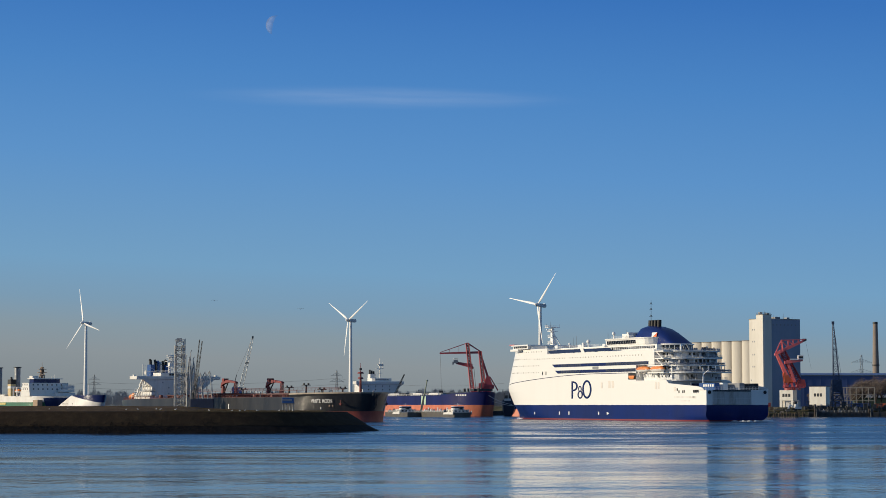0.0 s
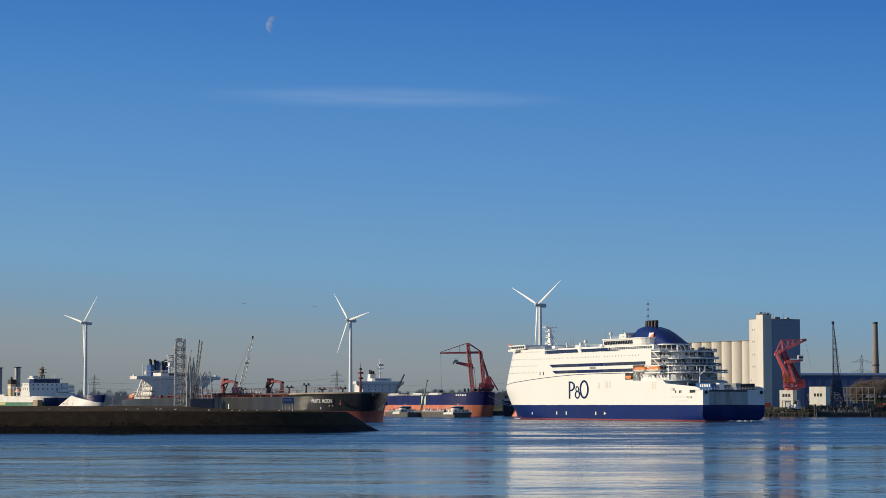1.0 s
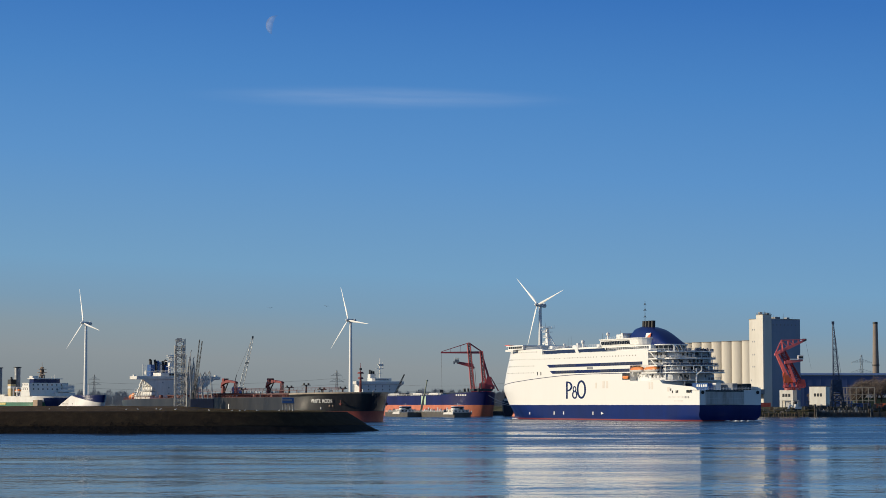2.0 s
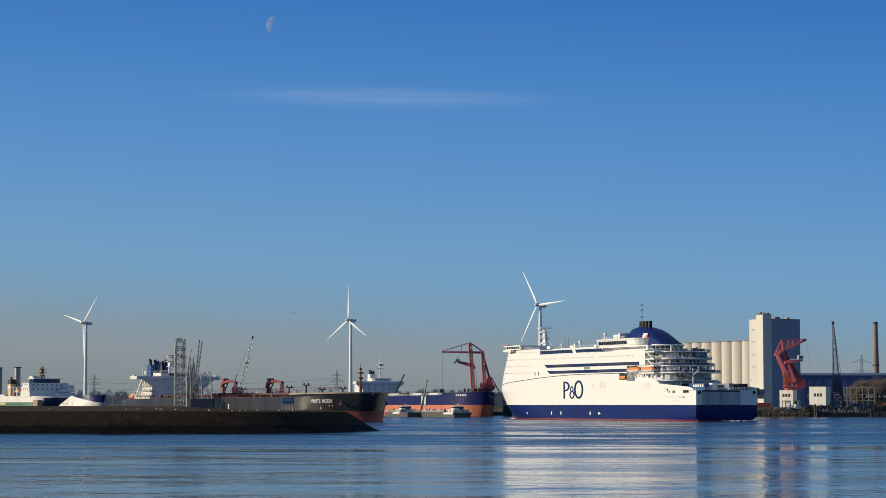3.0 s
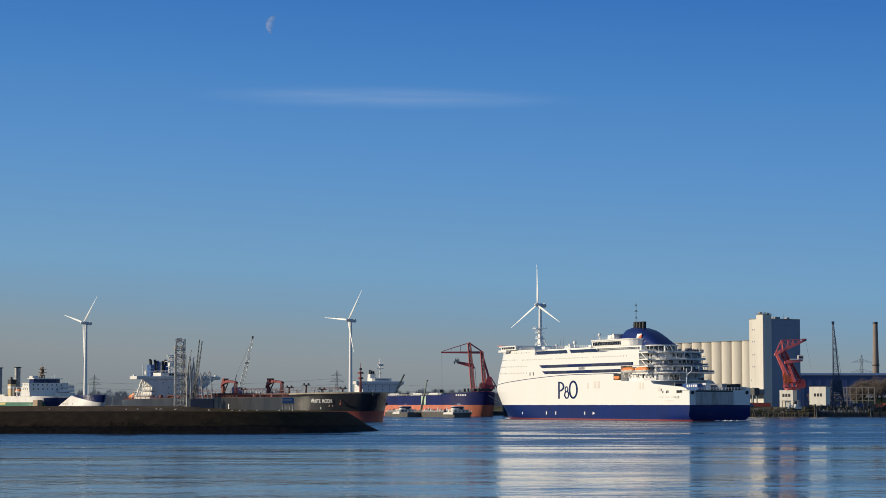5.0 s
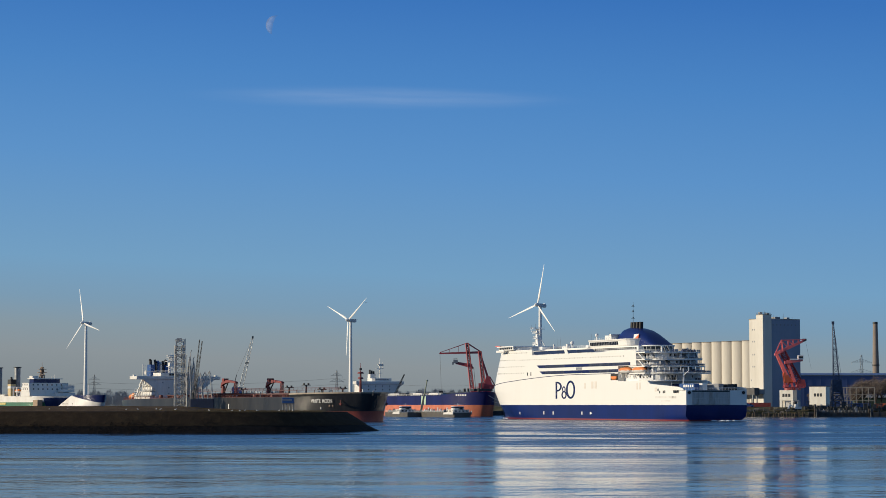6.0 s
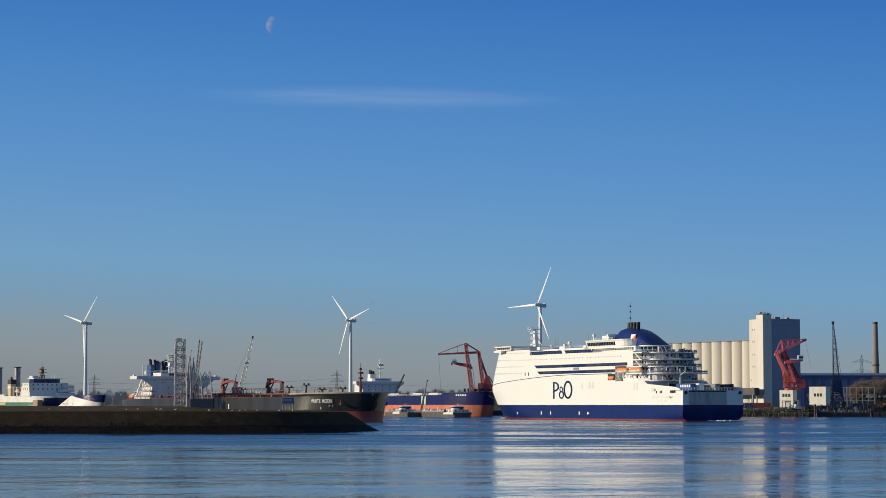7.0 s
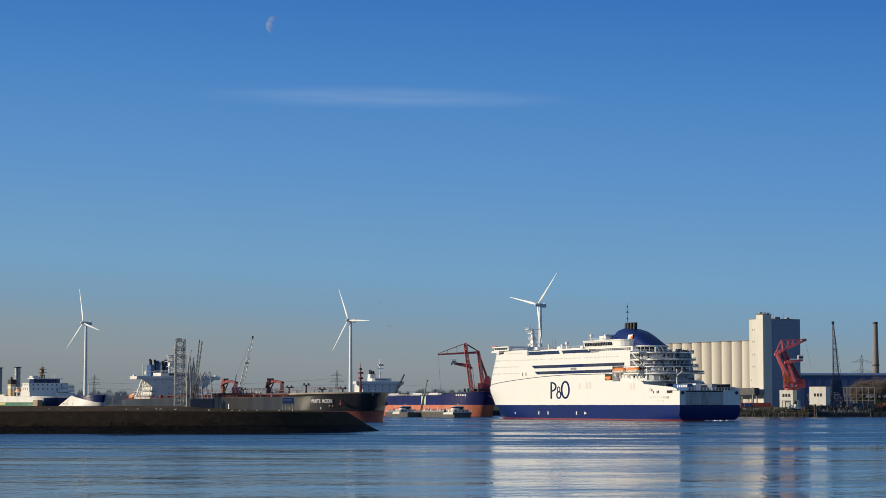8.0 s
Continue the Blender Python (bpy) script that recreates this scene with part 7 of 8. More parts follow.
def silo_tower():
    t = thing("silo_tower", "tall cream concrete grain elevator tower with a raised stair head", "tower", SILO_POSE)
    bm = bmesh.new()
    box(bm, 0, 29.8, 0, 13.5, 5.0, 60.0)
    bmesh.ops.bevel(bm, geom=[e for e in bm.edges], offset=0.15, segments=1, affect="EDGES")
    part("main_block", bm, TOWER_CONCRETE, t)
    # thin panels over the right face only, carrying its shade as colour
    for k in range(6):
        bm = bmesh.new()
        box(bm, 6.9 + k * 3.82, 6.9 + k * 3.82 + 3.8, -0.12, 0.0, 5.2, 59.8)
        part("shade_panel", bm, TOWER_SHADE, t, "blue-grey panel with the face's shade put into its colour")
    bm = bmesh.new()
    box(bm, -0.35, 6.6, -0.35, 6.2, 5.0, 62.5)
    bmesh.ops.bevel(bm, geom=[e for e in bm.edges], offset=0.15, segments=1, affect="EDGES")
    part("stair_tower", bm, TOWER_CONCRETE, t)
    bm = bmesh.new()
    box(bm, -0.5, 6.8, -0.5, 6.4, 62.5, 62.8)
    box(bm, 6.7, 30.0, -0.15, 13.7, 60.0, 60.3)
    box(bm, -0.15, 6.7, 6.3, 13.7, 60.0, 60.3)
    part("parapet", bm, CONCRETE, t)
    bm = bmesh.new()
    box(bm, -0.4, 0.4, -0.06, 0.06, -0.5, 0.5)
    me = mesh_of("window", bm, GREY_DOOR)
    for z in (53.5, 53.5 - 7.4, 38.0, 46.0 - 15.5):
        for y in (8.2, 10.0):
            same("window", me, t, pose(0, y, z, 0, 0, 90))
    for x in (8, 11, 14, 17, 20, 23, 26):
        same("window", me, t, pose(x, -0.12, 56.5))
    for y, z in ((11.6, 22.0), (10.2, 17.5), (8.4, 13.0), (9.0, 12.0)):
        same("window", me, t, pose(0, y, z, 0, 0, 90))
    for x0, x1, y0, y1, z1 in ((0.6, 2.4, 3.4, 5.4, 64.3), (4.0, 5.6, 0.8, 2.0, 63.9), (14, 18, 5, 9, 61.7), (22, 24, 3, 6, 61.4)):
        bm = bmesh.new()
        box(bm, x0, x1, y0, y1, 60.1 if x0 > 7 else 62.7, z1)
        part("roof_plant", bm, GREY_DOOR, t)
    bm = bmesh.new()
    rail(bm, [(0, 6, 62.7), (0, 0, 62.7), (6.4, 0, 62.7), (6.4, 6, 62.7)], 1.1, 1.5, 0.07)
    part("roof_rail", bm, STEEL_GREY, t)
    for x, y, h in ((3, 2, 65.1), (5.5, 4, 64.3), (12, 4, 63), (16, 6, 62.4), (19, 3, 64), (23, 8, 62.6), (27, 4, 61.8)):
        bm = bmesh.new()
        tube(bm, (x, y, 60.1 if x > 7 else 62.5), (x, y, h), 0.12, 0.06, 5)
        part("aerial", bm, STEEL_GREY, t)
    return t


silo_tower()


def silo(m):
    s = thing("grain_silo", "tall cream concrete grain silo cylinder", "silo", m, group="grain silos")
    bm = bmesh.new()
    tube(bm, (0, 0, 5), (0, 0, 46.6), 5.1, 5.1, 40)
    part("shell", bm, SILO_CONCRETE, s, smooth=True)
    bm = bmesh.new()
    tube(bm, (0, 0, 46.6), (0, 0, 47.1), 5.2, 5.2, 40)
    part("cap", bm, CONCRETE, s, smooth=True)
    return s


first_silo = silo(SILO_POSE @ pose(5.0, 18.6, 0))
for k in range(1, 13):
    copy_thing(first_silo, SILO_POSE @ pose(5.0, 18.6 + 10.15 * k, 0))


def conveyor():
    c = thing("conveyor_gallery", "dark enclosed conveyor gallery on trestles below the silos", "conveyor", SILO_POSE)
    bm = bmesh.new()
    box(bm, -9.0, -5.0, -2, 62, 13.0, 17.2)
    part("gallery", bm, mat("gallery_dark", (0.07, 0.07, 0.075), 0.7, vary=0.2, scale=0.3), c)
    bm = bmesh.new()
    box(bm, -5.0, 0.0, -1, 3, 13.4, 16.4)
    part("transfer_house", bm, GREY_DOOR, c)
    for k in range(5):
        for x in (-8.6, -5.4):
            bm = bmesh.new()
            box(bm, x - 0.3, x + 0.3, k * 14 - 0.3, k * 14 + 0.3, 5, 13)
            part("trestle_leg", bm, STEEL_GREY, c)
    return c


conveyor()

# ---- sheds, yard and distance ----


def blue_shed():
    s = thing("warehouse", "long dark blue clad warehouse with a low roof", "warehouse", pose(212, 1500, 5.0, 0, 0, 3))
    bm = bmesh.new()
    prism(bm, [(0, 0), (0, 22.3), (60, 24.5), (120, 22.3), (120, 0)], 0, 240, "x")
    part("wall", bm, SHED_BLUE, s)
    for k in range(41):
        bm = bmesh.new()
        box(bm, k * 6 - 0.12, k * 6 + 0.12, -0.15, 0.0, 0.3, 22.2)
        part("cladding_rib", bm, SHED_BLUE, s)
    bm = bmesh.new()
    box(bm, -0.5, 240.5, -0.6, -0.1, 21.9, 22.5)
    part("gutter", bm, STEEL_GREY, s)
    for k in range(4):
        bm = bmesh.new()
        box(bm, 40 + k * 40, 47 + k * 40, -0.2, 0.05, 0, 6.5)
        part("roller_door", bm, GREY_DOOR, s)
    return s


blue_shed()


def low_shed(x, y, w, d, h, material, label, turn=0):
    s = thing("shed", label, "shed", pose(x, y, 5.2, 0, 0, turn))
    bm = bmesh.new()
    prism(bm, [(0, 0), (0, h), (d / 2, h * 1.25), (d, h), (d, 0)], 0, w, "x")
    part("walls", bm, material, s)
    bm = bmesh.new()
    box(bm, w * 0.3, w * 0.5, -0.1, 0.05, 0, h * 0.8)
    part("door", bm, GREY_DOOR, s)
    bm = bmesh.new()
    prism(bm, [(-0.4, h - 0.1), (d / 2, h * 1.25), (d / 2, h * 1.25 + 0.2), (-0.4, h + 0.15)], -0.4, w + 0.4, "x")
    part("roof", bm, STEEL_GREY, s)
    return s


low_shed(252, 1330, 60, 14, 6.0, mat("green_shed", (0.05, 0.08, 0.06), 0.6, vary=0.2, scale=0.3), "low green metal shed among the trees")
low_shed(204, 1300, 7, 9, 3.4, ACCOM, "small pale yard shed with a pitched roof", -20)
low_shed(190, 1392, 24, 10, 4.0, SHED_BLUE, "low dark blue yard shed under the tower")


def container(x, y, z, material, label, turn=0, length=12.2):
    c = thing("container", label, "container", pose(x, y, z, 0, 0, turn), group="yard containers")
    bm = bmesh.new()
    box(bm, -length / 2, length / 2, -1.22, 1.22, 0.08, 2.55)
    part("body", bm, material, c)
    bm = bmesh.new()
    n = int(length / 0.6)
    for k in range(n):
        box(bm, -length / 2 + 0.2 + k * 0.6, -length / 2 + 0.5 + k * 0.6, -1.27, -1.22, 0.25, 2.4)
    part("corrugation", bm, material, c)
    for sx in (-1, 1):
        for sy in (-1, 1):
            bm = bmesh.new()
            box(bm, sx * length / 2 - 0.12, sx * length / 2 + 0.12, sy * 1.22 - 0.09, sy * 1.22 + 0.09, 0, 2.62)
            part("corner_post", bm, material, c)
    return c


CONT_RED = mat("container_red", (0.50, 0.10, 0.07), 0.5, vary=0.15, scale=0.3)
container(186.5, 1286, 5.5, CONT_RED, "faded red shipping container in the yard", 4)
container(176.0, 1292, 5.5, CONT_RED, "faded red shipping container in the yard", 4)
container(168.0, 1298, 5.5, mat("container_pale", (0.5, 0.48, 0.45), 0.5, vary=0.15, scale=0.3), "pale grey shipping container in the yard", 4, 6.1)
container(252.5, 1262, 5.0, CRANE_ORANGE, "orange shipping container on the quay", -20, 6.1)
container(243.0, 1275, 5.2, SHED_BLUE, "dark blue shipping container on the quay", 5)


def vehicle(x, y, z, turn, material, label, van=True):
    v = thing("van" if van else "loader", label, "vehicle", pose(x, y, z, 0, 0, turn), group="yard vehicles")
    bm = bmesh.new()
    if van:
        prism(bm, [(-2.6, 0.4), (2.6, 0.4), (2.6, 1.2), (1.7, 1.4), (1.1, 2.2), (-2.6, 2.3)], -0.95, 0.95)
    else:
        box(bm, -2.6, 1.4, -1.2, 1.2, 0.8, 2.2)
        box(bm, -0.6, 1.0, -0.9, 0.9, 2.2, 3.6)
        beam(bm, (1.4, 0, 1.8), (4.0, 0, 3.2), 0.6, 0.5)
        beam(bm, (4.0, 0, 3.2), (5.0, 0, 1.0), 0.5, 0.9)
    part("body", bm, material, v)
    bm = bmesh.new()
    box(bm, 0.2, 1.2, -0.98, 0.98, 1.45, 2.05)
    part("windows", bm, GLASS_DARK, v)
    for sx in (-1.7, 1.7):
        for sy in (-1, 1):
            bm = bmesh.new()
            r = 0.42 if van else 0.75
            tube(bm, (sx, sy * 0.75, r), (sx, sy * 1.0, r), r, None, 12)
            part("wheel", bm, PIPE_BLACK, v)
    return v


vehicle(202.8, 1253.0, 3.6, 190, ACCOM, "pale loader on the sandy quay", False)
vehicle(250, 1300, 5.4, 0, ACCOM, "white van parked in the yard")
vehicle(245.5, 1300, 5.4, 5, ACCOM, "white van parked in the yard")
vehicle(171, 1276, 5.4, 175, ACCOM, "white van parked in the yard")
vehicle(163, 1278, 5.4, 10, STEEL_DARK, "dark van parked in the yard")
vehicle(178.5, 1274, 5.4, 0, FUNNEL_BLUE, "blue van parked in the yard")


def scrap_row():
    """Dark heaps, stacks and posts along the quay edge, each a thing of its own."""
    rnd = random.Random(21)
    for k in range(64):
        x = 163 + k * 1.5 + rnd.uniform(-0.8, 0.8)
        if 199 < x < 208:
            continue
        y = rnd.uniform(1251, 1260)
        z = 2.6 + (y - 1251) * 0.22
        h = rnd.uniform(0.8, 2.6) * (2.1 if x > 207 else 0.8)
        bm = bmesh.new()
        kind = k % 4
        if kind == 0:
            rings = []
            for t, r in ((0, 1.0), (0.35, 0.85), (0.7, 0.5), (1, 0.12)):
                rings.append([(r * 2.6 * math.cos(a) * rnd.uniform(0.7, 1.3), r * 1.9 * math.sin(a) * rnd.uniform(0.7, 1.3), t * h * 0.55) for a in [j * math.tau / 9 for j in range(9)]])
            loft(bm, rings)
            name, label, mt = "rubble_heap", "dark heap of rubble on the quay", STEEL_DARK
        elif kind == 1:
            for j in range(3):
                box(bm, -1.1 + 0.15 * j, 1.1, -0.8, 0.8, j * h / 3 + 0.04, (j + 1) * h / 3)
            name, label, mt = "crate_stack", "stack of weathered crates on the quay", (CONCRETE, STEEL_DARK, BARK)[k % 3] if x < 207 else STEEL_DARK
        elif kind == 2:
            tube(bm, (0, 0, 0), (0, 0, h * 0.8), 0.55, 0.5, 10)
            tube(bm, (0, 0, h * 0.8), (0, 0, h * 0.8 + 0.3), 0.75, 0.7, 10)
            name, label, mt = "quay_bollard", "dark iron bollard on the quay edge", STEEL_DARK
        else:
            beam(bm, (-0.8, 0, 0), (-0.6, 0, h), 0.25, 0.25)
            beam(bm, (0.8, 0, 0), (0.6, 0, h), 0.25, 0.25)
            beam(bm, (-1.4, 0, h * 0.9), (1.4, 0, h * 0.9), 0.3, 0.3)
            beam(bm, (-0.8, 0, 0.2), (0.7, 0, h * 0.9), 0.18, 0.18)
            name, label, mt = "timber_trestle", "old timber trestle on the quay edge", (BARK, CONCRETE)[k % 2] if x < 207 else STEEL_DARK
        tagged(part(name, bm, mt, None, m=pose(x, y, z - 0.3, 0, 0, rnd.uniform(-25, 25))), label, name.split("_")[-1], "quay clutter")


scrap_row()


def quay_wall():
    bm = bmesh.new()
    for k in range(30):
        x = 208 + k * 4
        box(bm, x, x + 3.9, 1243.6 - 0.15 * (k % 2), 1246.5, -1, 2.7 + 0.1 * (k % 3))
    return tagged(part("quay_wall", bm, mat("quay_dark", (0.05, 0.048, 0.045), 0.85, vary=0.4, scale=0.4)), "dark weathered quay wall", "quay", kind="structure")


quay_wall()


def work_pontoon(x, y):
    p = thing("work_pontoon", "black work pontoon with rails and fenders at the quay", "pontoon", pose(x, y, 0))
    bm = bmesh.new()
    box(bm, -15, 15, -3.4, 3.4, -1, 2.6)
    bmesh.ops.bevel(bm, geom=[e for e in bm.edges], offset=0.2, segments=1, affect="EDGES")
    part("hull", bm, STEEL_DARK, p)
    bm = bmesh.new()
    rail(bm, [(-14.6, -3.1, 2.6), (14.6, -3.1, 2.6)], 1.1, 2.0, 0.06)
    part("rail", bm, STEEL_GREY, p)
    for k in range(9):
        bm = bmesh.new()
        tube(bm, (-13.5 + k * 3.4, -3.6, 1.4), (-13.5 + k * 3.4, -3.2, 1.4), 0.75, None, 12)
        part("tyre_fender", bm, PIPE_BLACK, p)
    rnd = random.Random(31)
    for k in range(12):
        bm = bmesh.new()
        xx, hh = -13 + k * 2.3, rnd.uniform(0.8, 3.4)
        box(bm, xx - 0.8, xx + 0.7, -1.4, 1.2, 2.6, 2.6 + hh)
        tube(bm, (xx, 0.2, 2.6 + hh), (xx + 0.3, 0.2, 3.4 + hh), 0.25, 0.2, 7)
        part("deck_gear", bm, (STEEL_DARK, STEEL_GREY, BARGE_HULL, PIPE_BLACK)[k % 4], p)
    return p


work_pontoon(226, 1237)


def fender_row(x0, x1, y):
    """Old mooring timbers standing along the shore."""
    f = thing("timber_fender_row", "row of dark worn timber posts along the shore", "fender", pose(x0, y, 0))
    rnd = random.Random(17)
    bm = bmesh.new()
    tube(bm, (0, 0, -1.2), (0, 0, 2.4), 0.42, 0.38, 8)
    me = mesh_of("post", bm, BARK)
    n = int((x1 - x0) / 1.5)
    for k in range(n):
        same("post", me, f, pose(k * 1.5 + rnd.uniform(-0.3, 0.3), rnd.uniform(-0.3, 0.3), rnd.uniform(-0.7, 0.3), rnd.uniform(-4, 4), rnd.uniform(-4, 4), 0))
    bm = bmesh.new()
    box(bm, -0.5, x1 - x0, 0.35, 0.7, 0.7, 1.2)
    part("waling", bm, STEEL_DARK, f)
    return f


fender_row(158, 208, 1243.4)


def tank(x, y, r, h):
    t = thing("storage_tank", "dark upright steel tank on the quay", "tank", pose(x, y, 3.4))
    bm = bmesh.new()
    tube(bm, (0, 0, 0), (0, 0, h), r, r, 20)
    tube(bm, (0, 0, h), (0, 0, h + 0.5), r * 1.04, r * 0.5, 20)
    part("shell", bm, STEEL_DARK, t, smooth=True)
    bm = bmesh.new()
    for z in (h * 0.3, h * 0.65, h):
        tube(bm, (0, 0, z - 0.08), (0, 0, z + 0.08), r * 1.04, None, 20)
    part("hoop", bm, STEEL_GREY, t)
    return t


tank(202.4, 1256, 1.3, 5.2)


def chimney(x, y):
    c = thing("chimney", "tall brown industrial chimney in the distance", "chimney", pose(x, y, 5))
    bm = bmesh.new()
    tube(bm, (0, 0, 0), (0, 0, 90.5), 4.4, 2.6, 24)
    part("shaft", bm, mat("chimney_brown", (0.24, 0.20, 0.175), 0.85, vary=0.15, scale=0.1), c, smooth=True)
    bm = bmesh.new()
    tube(bm, (0, 0, 90.5), (0, 0, 93), 2.8, 2.7, 24)
    part("rim", bm, STEEL_DARK, c)
    bm = bmesh.new()
    tube(bm, (0, 0, 45), (0, 0, 46), 4.3, 4.3, 20)
    part("gallery", bm, STEEL_DARK, c)
    return c


chimney(476, 2400)


def pylon(x, y, h, arms, turn=0):
    p = thing("power_pylon", "grey lattice power pylon in the distance", "pylon", pose(x, y, 4, 0, 0, turn), group="power pylons")
    bm = bmesh.new()
    lattice(bm, (0, 0, 0), (0, 0, h * 0.62), h * 0.16, h * 0.05, 6, 0.17, 0.10)
    lattice(bm, (0, 0, h * 0.62), (0, 0, h), h * 0.05, h * 0.02, 5, 0.14, 0.09)
    part("mast", bm, STEEL_GREY, p)
    for z, w in arms:
        for s in (-1, 1):
            bm = bmesh.new()
            tube(bm, (0, 0, z), (s * w, 0, z - 0.4), 0.16, 0.1, 5)
            tube(bm, (0, 0, z + 3.0), (s * w, 0, z - 0.4), 0.14, 0.1, 5)
            for k in range(1, 5):
                tube(bm, (s * w * k / 5, 0, z), (s * w * k / 5, 0, z + 3 * (1 - k / 5)), 0.08, None, 4)
            tube(bm, (s * w, 0, z - 0.4), (s * w, 0, z - 3.0), 0.08, None, 4)
            part("arm", bm, STEEL_GREY, p)
    return p


pylon(422, 2200, 53, ((46, 10.5), (36, 11.5)), 8)
pylon(-109, 2240, 38, ((33, 6), (27, 7.5)), 20)
pylon(-361, 2260, 34, ((29, 6), (24, 7)), 20)


def power_line(a, b, sag):
    a, b = Vector(a), Vector(b)
    bm = bmesh.new()
    pts = [a.lerp(b, k / 20) - Vector((0, 0, sag * 4 * (k / 20) * (1 - k / 20))) for k in range(21)]
    for p, q in zip(pts, pts[1:]):
        tube(bm, p, q, 0.09, None, 4)
    return tagged(part("power_line", bm, STEEL_GREY), "thin sagging power line across the far shore", "power line", group="power lines")


for dy, z in ((0, 31), (4, 25)):
    power_line((-109, 2240 + dy, z + 3), (60, 2150 + dy, z - 3), 5)
    power_line((-361, 2260 + dy, z - 1), (-109, 2240 + dy, z + 3), 4)
    power_line((-560, 2280 + dy, z), (-361, 2260 + dy, z - 1), 5)

# ---- bare winter trees ----


def bare_tree(x, y, z, h, seed, label):
    rnd = random.Random(seed)
    t = thing("tree", label, "tree", pose(x, y, z), group="quay trees")
    bm = bmesh.new()
    tips = []
    tube(bm, (0, 0, -0.3), (0.2, 0, h * 0.35), h * 0.028, h * 0.02, 7)
    for k in range(9):
        a = k * 2.4 + rnd.random()
        b0 = Vector((0.1, 0, h * rnd.uniform(0.18, 0.36)))
        b1 = Vector((math.cos(a) * h * rnd.uniform(0.14, 0.3), math.sin(a) * h * rnd.uniform(0.14, 0.3), h * rnd.uniform(0.5, 0.78)))
        tube(bm, b0, b1, h * 0.013, h * 0.006, 5)
        tips.append(b1)
        for _ in range(4):
            c = b0.lerp(b1, rnd.uniform(0.4, 1))
            d = c + Vector((rnd.uniform(-1, 1), rnd.uniform(-1, 1), rnd.uniform(0.1, 1))) * h * 0.16
            tube(bm, c, d, h * 0.005, h * 0.002, 4)
            tips.append(d)
    part("trunk", bm, BARK, t)
    bm = bmesh.new()
    for p in tips:
        for _ in range(130):
            q = p + Vector((rnd.gauss(0, 1), rnd.gauss(0, 1), rnd.gauss(0.3, 0.8))) * h * 0.06
            d = Vector((rnd.gauss(0, 1), rnd.gauss(0, 1), rnd.gauss(0.7, 1))).normalized() * h * rnd.uniform(0.05, 0.11)
            w = Vector((rnd.gauss(0, 1), rnd.gauss(0, 1), rnd.gauss(0, 1))).normalized() * h * 0.0035
            bm.faces.new([bm.verts.new(v) for v in (q - w, q + w, q + d)])
    part("crown", bm, TWIGS, t, "bare brown twigs")
    return t


for k, (tx, ty, th) in enumerate(((249.0, 1312, 17.0), (254, 1318, 18.5), (259, 1308, 18.2), (264, 1316, 19.5), (270, 1310, 19), (277, 1322, 19.5), (231, 1330, 11), (226.5, 1336, 10), (248.5, 1318, 9.5))):
    bare_tree(tx, ty, 5.2, th, 40 + k, "bare brown winter tree behind the quay")


def far_woods(name, label, x0, x1, y0, y1, count, lo, hi, seed):
    rnd = random.Random(seed)
    verts, faces = [], []

    def tri(a, b, c):
        i = len(verts)
        verts.extend((a, b, c))
        faces.append((i, i + 1, i + 2))
    for _ in range(count):
        x, y = rnd.uniform(x0, x1), rnd.uniform(y0, y1)
        h = rnd.uniform(lo, hi) * (0.8 + 0.45 * noise.noise((x * 0.013, y * 0.01, 3)))
        z = 4.6
        tri((x - 0.2, y, z), (x + 0.2, y, z), (x, y, z + h * 0.8))
        r = h * rnd.uniform(0.14, 0.26)
        for _ in range(150):
            a, t = rnd.random() * 6.28, rnd.random()
            rr = r * math.sin(math.pi * (0.12 + 0.86 * t)) ** 0.6 * rnd.uniform(0.2, 1) ** 0.6
            p = (x + math.cos(a) * rr, y + math.sin(a) * rr, z + h * (0.12 + 0.8 * t))
            l, w = h * rnd.uniform(0.08, 0.18), h * 0.006
            dx = math.cos(a) * l * 0.5 + rnd.gauss(0, 0.2)
            tri((p[0] - w, p[1], p[2]), (p[0] + w, p[1] + w, p[2]), (p[0] + dx, p[1], p[2] + l))
    me = bpy.data.meshes.new(name)
    me.from_pydata(verts, [], faces)
    # twigs take the pale grey that has the distance haze in it
    me.materials.append(FAR_WOOD_HAZED)
    return tagged(new(name, me), label, "trees", kind="stuff")


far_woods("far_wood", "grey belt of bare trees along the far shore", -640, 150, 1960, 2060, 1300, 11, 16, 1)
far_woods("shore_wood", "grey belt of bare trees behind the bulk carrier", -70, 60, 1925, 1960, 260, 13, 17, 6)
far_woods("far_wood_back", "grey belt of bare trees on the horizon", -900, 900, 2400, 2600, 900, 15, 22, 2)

# ---- sky things: the moon and passing gulls ----


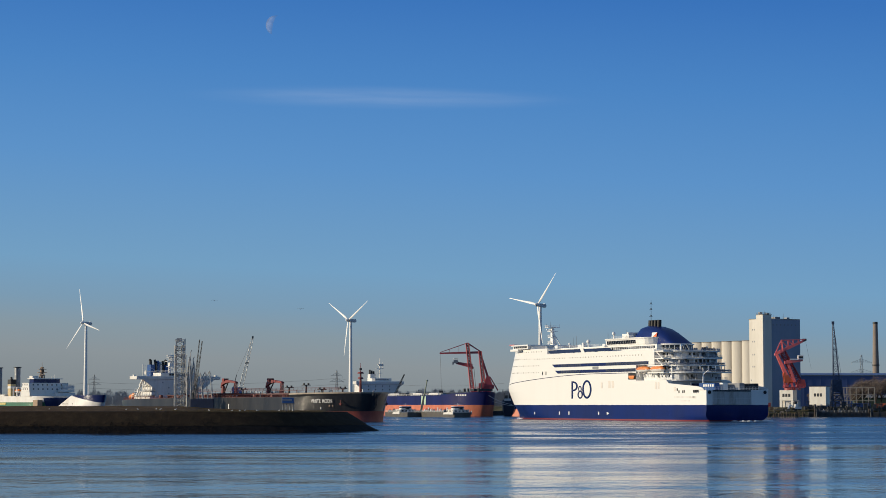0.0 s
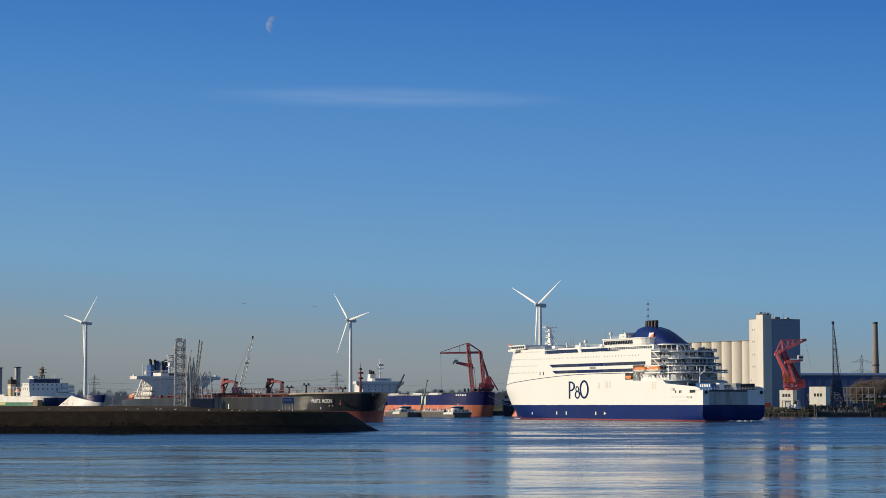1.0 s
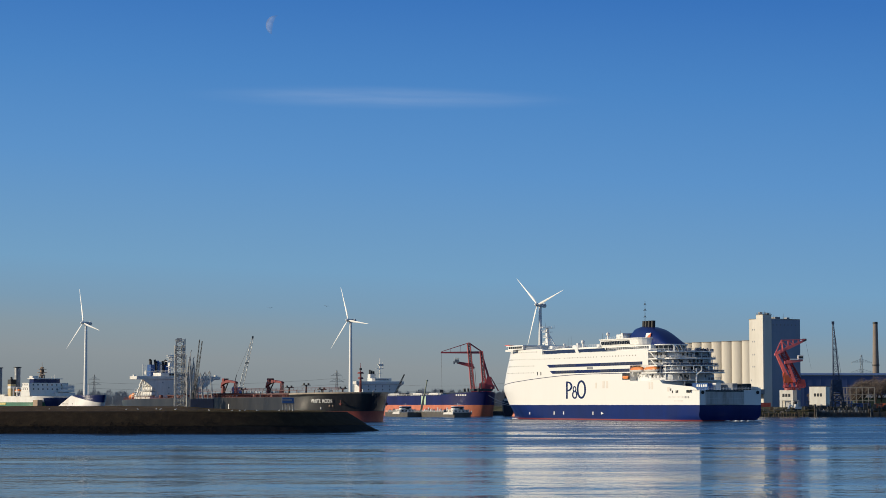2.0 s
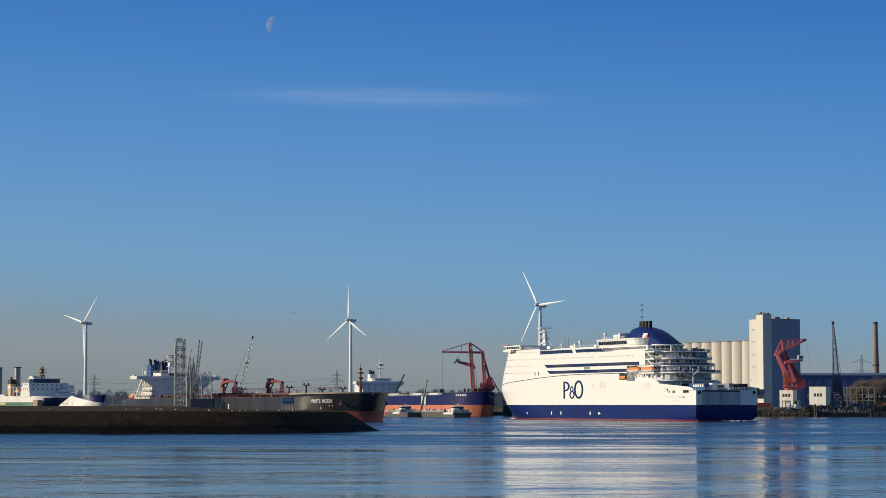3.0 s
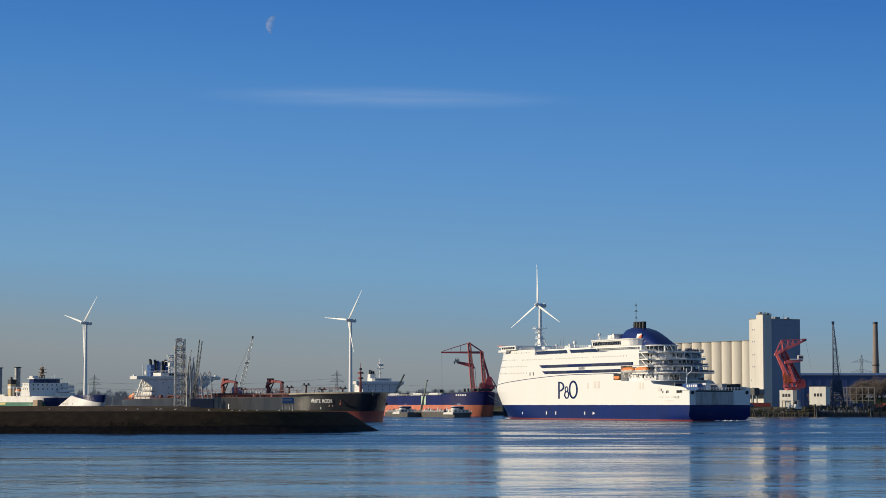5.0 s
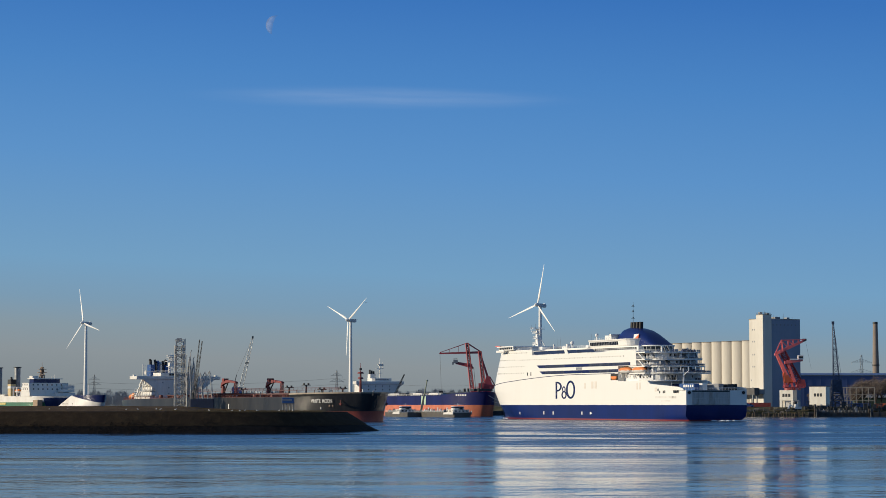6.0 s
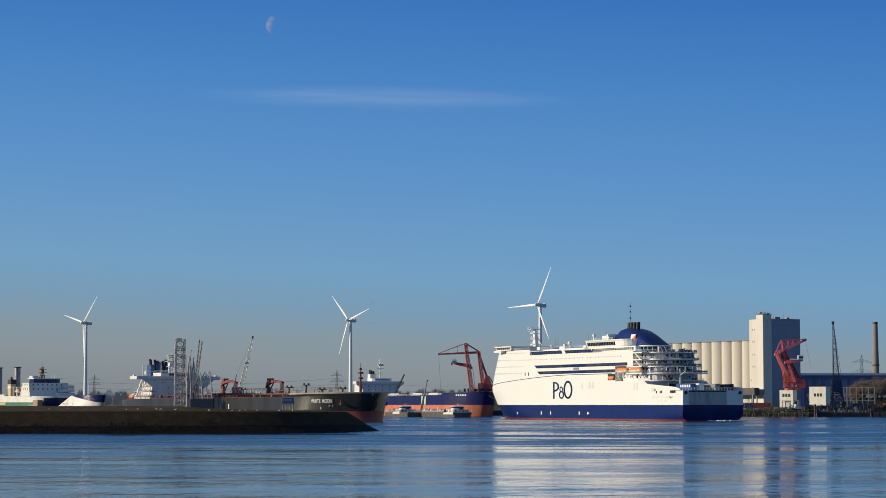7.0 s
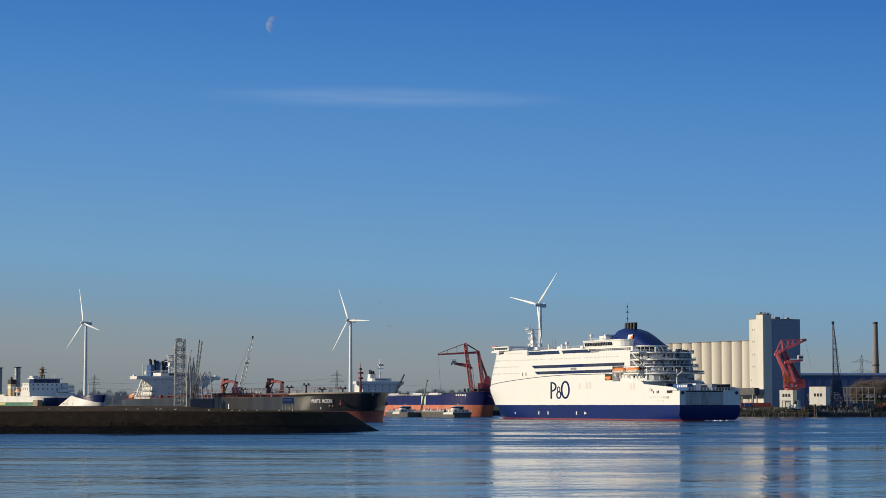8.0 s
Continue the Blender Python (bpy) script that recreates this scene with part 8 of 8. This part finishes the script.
def moon():
    """The sunlit part of a waning moon: a thin curved shell, pale behind the blue air."""
    m = bpy.data.materials.new("moon_dust")
    m.use_nodes = True
    t = m.node_tree
    N, L = t.nodes.new, t.links.new
    b = t.nodes["Principled BSDF"]
    b.inputs["Roughness"].default_value = 1.0
    b.inputs["Specular IOR Level"].default_value = 0.0
    coord, n = N("ShaderNodeTexCoord"), N("ShaderNodeTexNoise")
    n.inputs["Scale"].default_value, n.inputs["Detail"].default_value = 0.07, 4
    L(coord.outputs["Object"], n.inputs["Vector"])
    ramp = N("ShaderNodeValToRGB")
    ramp.color_ramp.elements[0].color, ramp.color_ramp.elements[1].color = (0.35, 0.35, 0.36, 1), (0.75, 0.74, 0.72, 1)
    ramp.color_ramp.elements[0].position, ramp.color_ramp.elements[1].position = 0.35, 0.65
    L(n.outputs[0], ramp.inputs[0]), L(ramp.outputs[0], b.inputs["Base Color"])
    b.inputs["Alpha"].default_value = 0.20
    bm = bmesh.new()
    r = 20.6
    rows = []
    for i in range(19):
        lat = -math.pi / 2 + math.pi * i / 18
        rows.append([bm.verts.new((-r * math.cos(lat) * math.cos(lon) , -r * math.cos(lat) * math.sin(lon), r * math.sin(lat))) for lon in [radians(-25 + 106 * j / 14) for j in range(15)]])
    for a, c in zip(rows, rows[1:]):
        for j in range(14):
            bm.faces.new((a[j], a[j + 1], c[j + 1], c[j]))
    bmesh.ops.remove_doubles(bm, verts=bm.verts, dist=0.01)
    d = 4550.0
    ob = part("moon", bm, m, None, m=pose(-353.0, d, EYE_Z + 798.5, 0, 16, 0), smooth=True)
    return tagged(ob, "pale waning half moon in the blue daytime sky", "moon")


moon()


def flying_gull(name_label):
    g = thing("flying_bird", name_label, "bird", group="passing birds")
    dark = mat("gull_grey", (0.2, 0.2, 0.21), 0.7, vary=0.2, scale=2)
    bm = bmesh.new()
    loft(bm, [[(xx, w * math.cos(a), w * math.sin(a)) for a in [k * math.tau / 8 for k in range(8)]] for xx, w in ((-0.3, 0.02), (-0.08, 0.07), (0.1, 0.08), (0.26, 0.02))])
    part("body", bm, dark, g, smooth=True)
    for s in (-1, 1):
        bm = bmesh.new()
        loft(bm, [[(0.12 + a * c, s * y, z + 0.02 * b) for a, b in ((0.5, 0), (0, 1), (-0.5, 0), (0, -1))] for y, z, c in ((0.05, 0.05, 0.2), (0.35, 0.2, 0.17), (0.75, 0.1, 0.04))])
        part("wing", bm, dark, g)
    return g


BIRDS = [(flying_gull("small dark gull gliding away over the river"), (-52.5, 500, 30.6), (4.4, 25, 0.2)),
         (flying_gull("small dark gull gliding over the river"), (-34.0, 520, 29.6), (1.5, 30, 1.6))]

# ---- what moves ----


def motions():
    walk(ferry, [(0.0, pose(*FERRY_0, 0, 0, 114.5)), (8.0, pose(*FERRY_8, 0, 0, 114.75))])
    for rotor, r, phase, speed in ROTORS:
        k = r / 35
        walk(rotor, [(t * 0.5, pose(-3.4 * k, 0, 0, phase + speed * t * 0.5, 0, 0)) for t in range(17)])
    # the floating crane heels slowly as its grab works
    walk(far_crane_ob, [(t, pose(22.2, 1400, 0, 0, a, 0)) for t, a in ((0.0, 0.0), (1.0, 0.35), (1.7, 0.8), (2.8, 2.0), (3.5, 2.3), (4.5, 2.0), (6.0, -0.2), (7.0, -1.4), (8.0, -1.7))])
    for bird, at, speed in BIRDS:
        turn = math.degrees(math.atan2(speed[1], speed[0]))
        walk(bird, [(t, pose(at[0] + speed[0] * t, at[1] + speed[1] * t, at[2] + speed[2] * t + 0.3 * math.sin(t * 1.3), 12 * math.sin(t * 1.1), 0, turn)) for t in range(9)])
    # the ripples drift with the stream
    walk(river, [(0.0, pose(0, 0, 0)), (8.0, pose(3.2, -4.0, 0))])


motions()
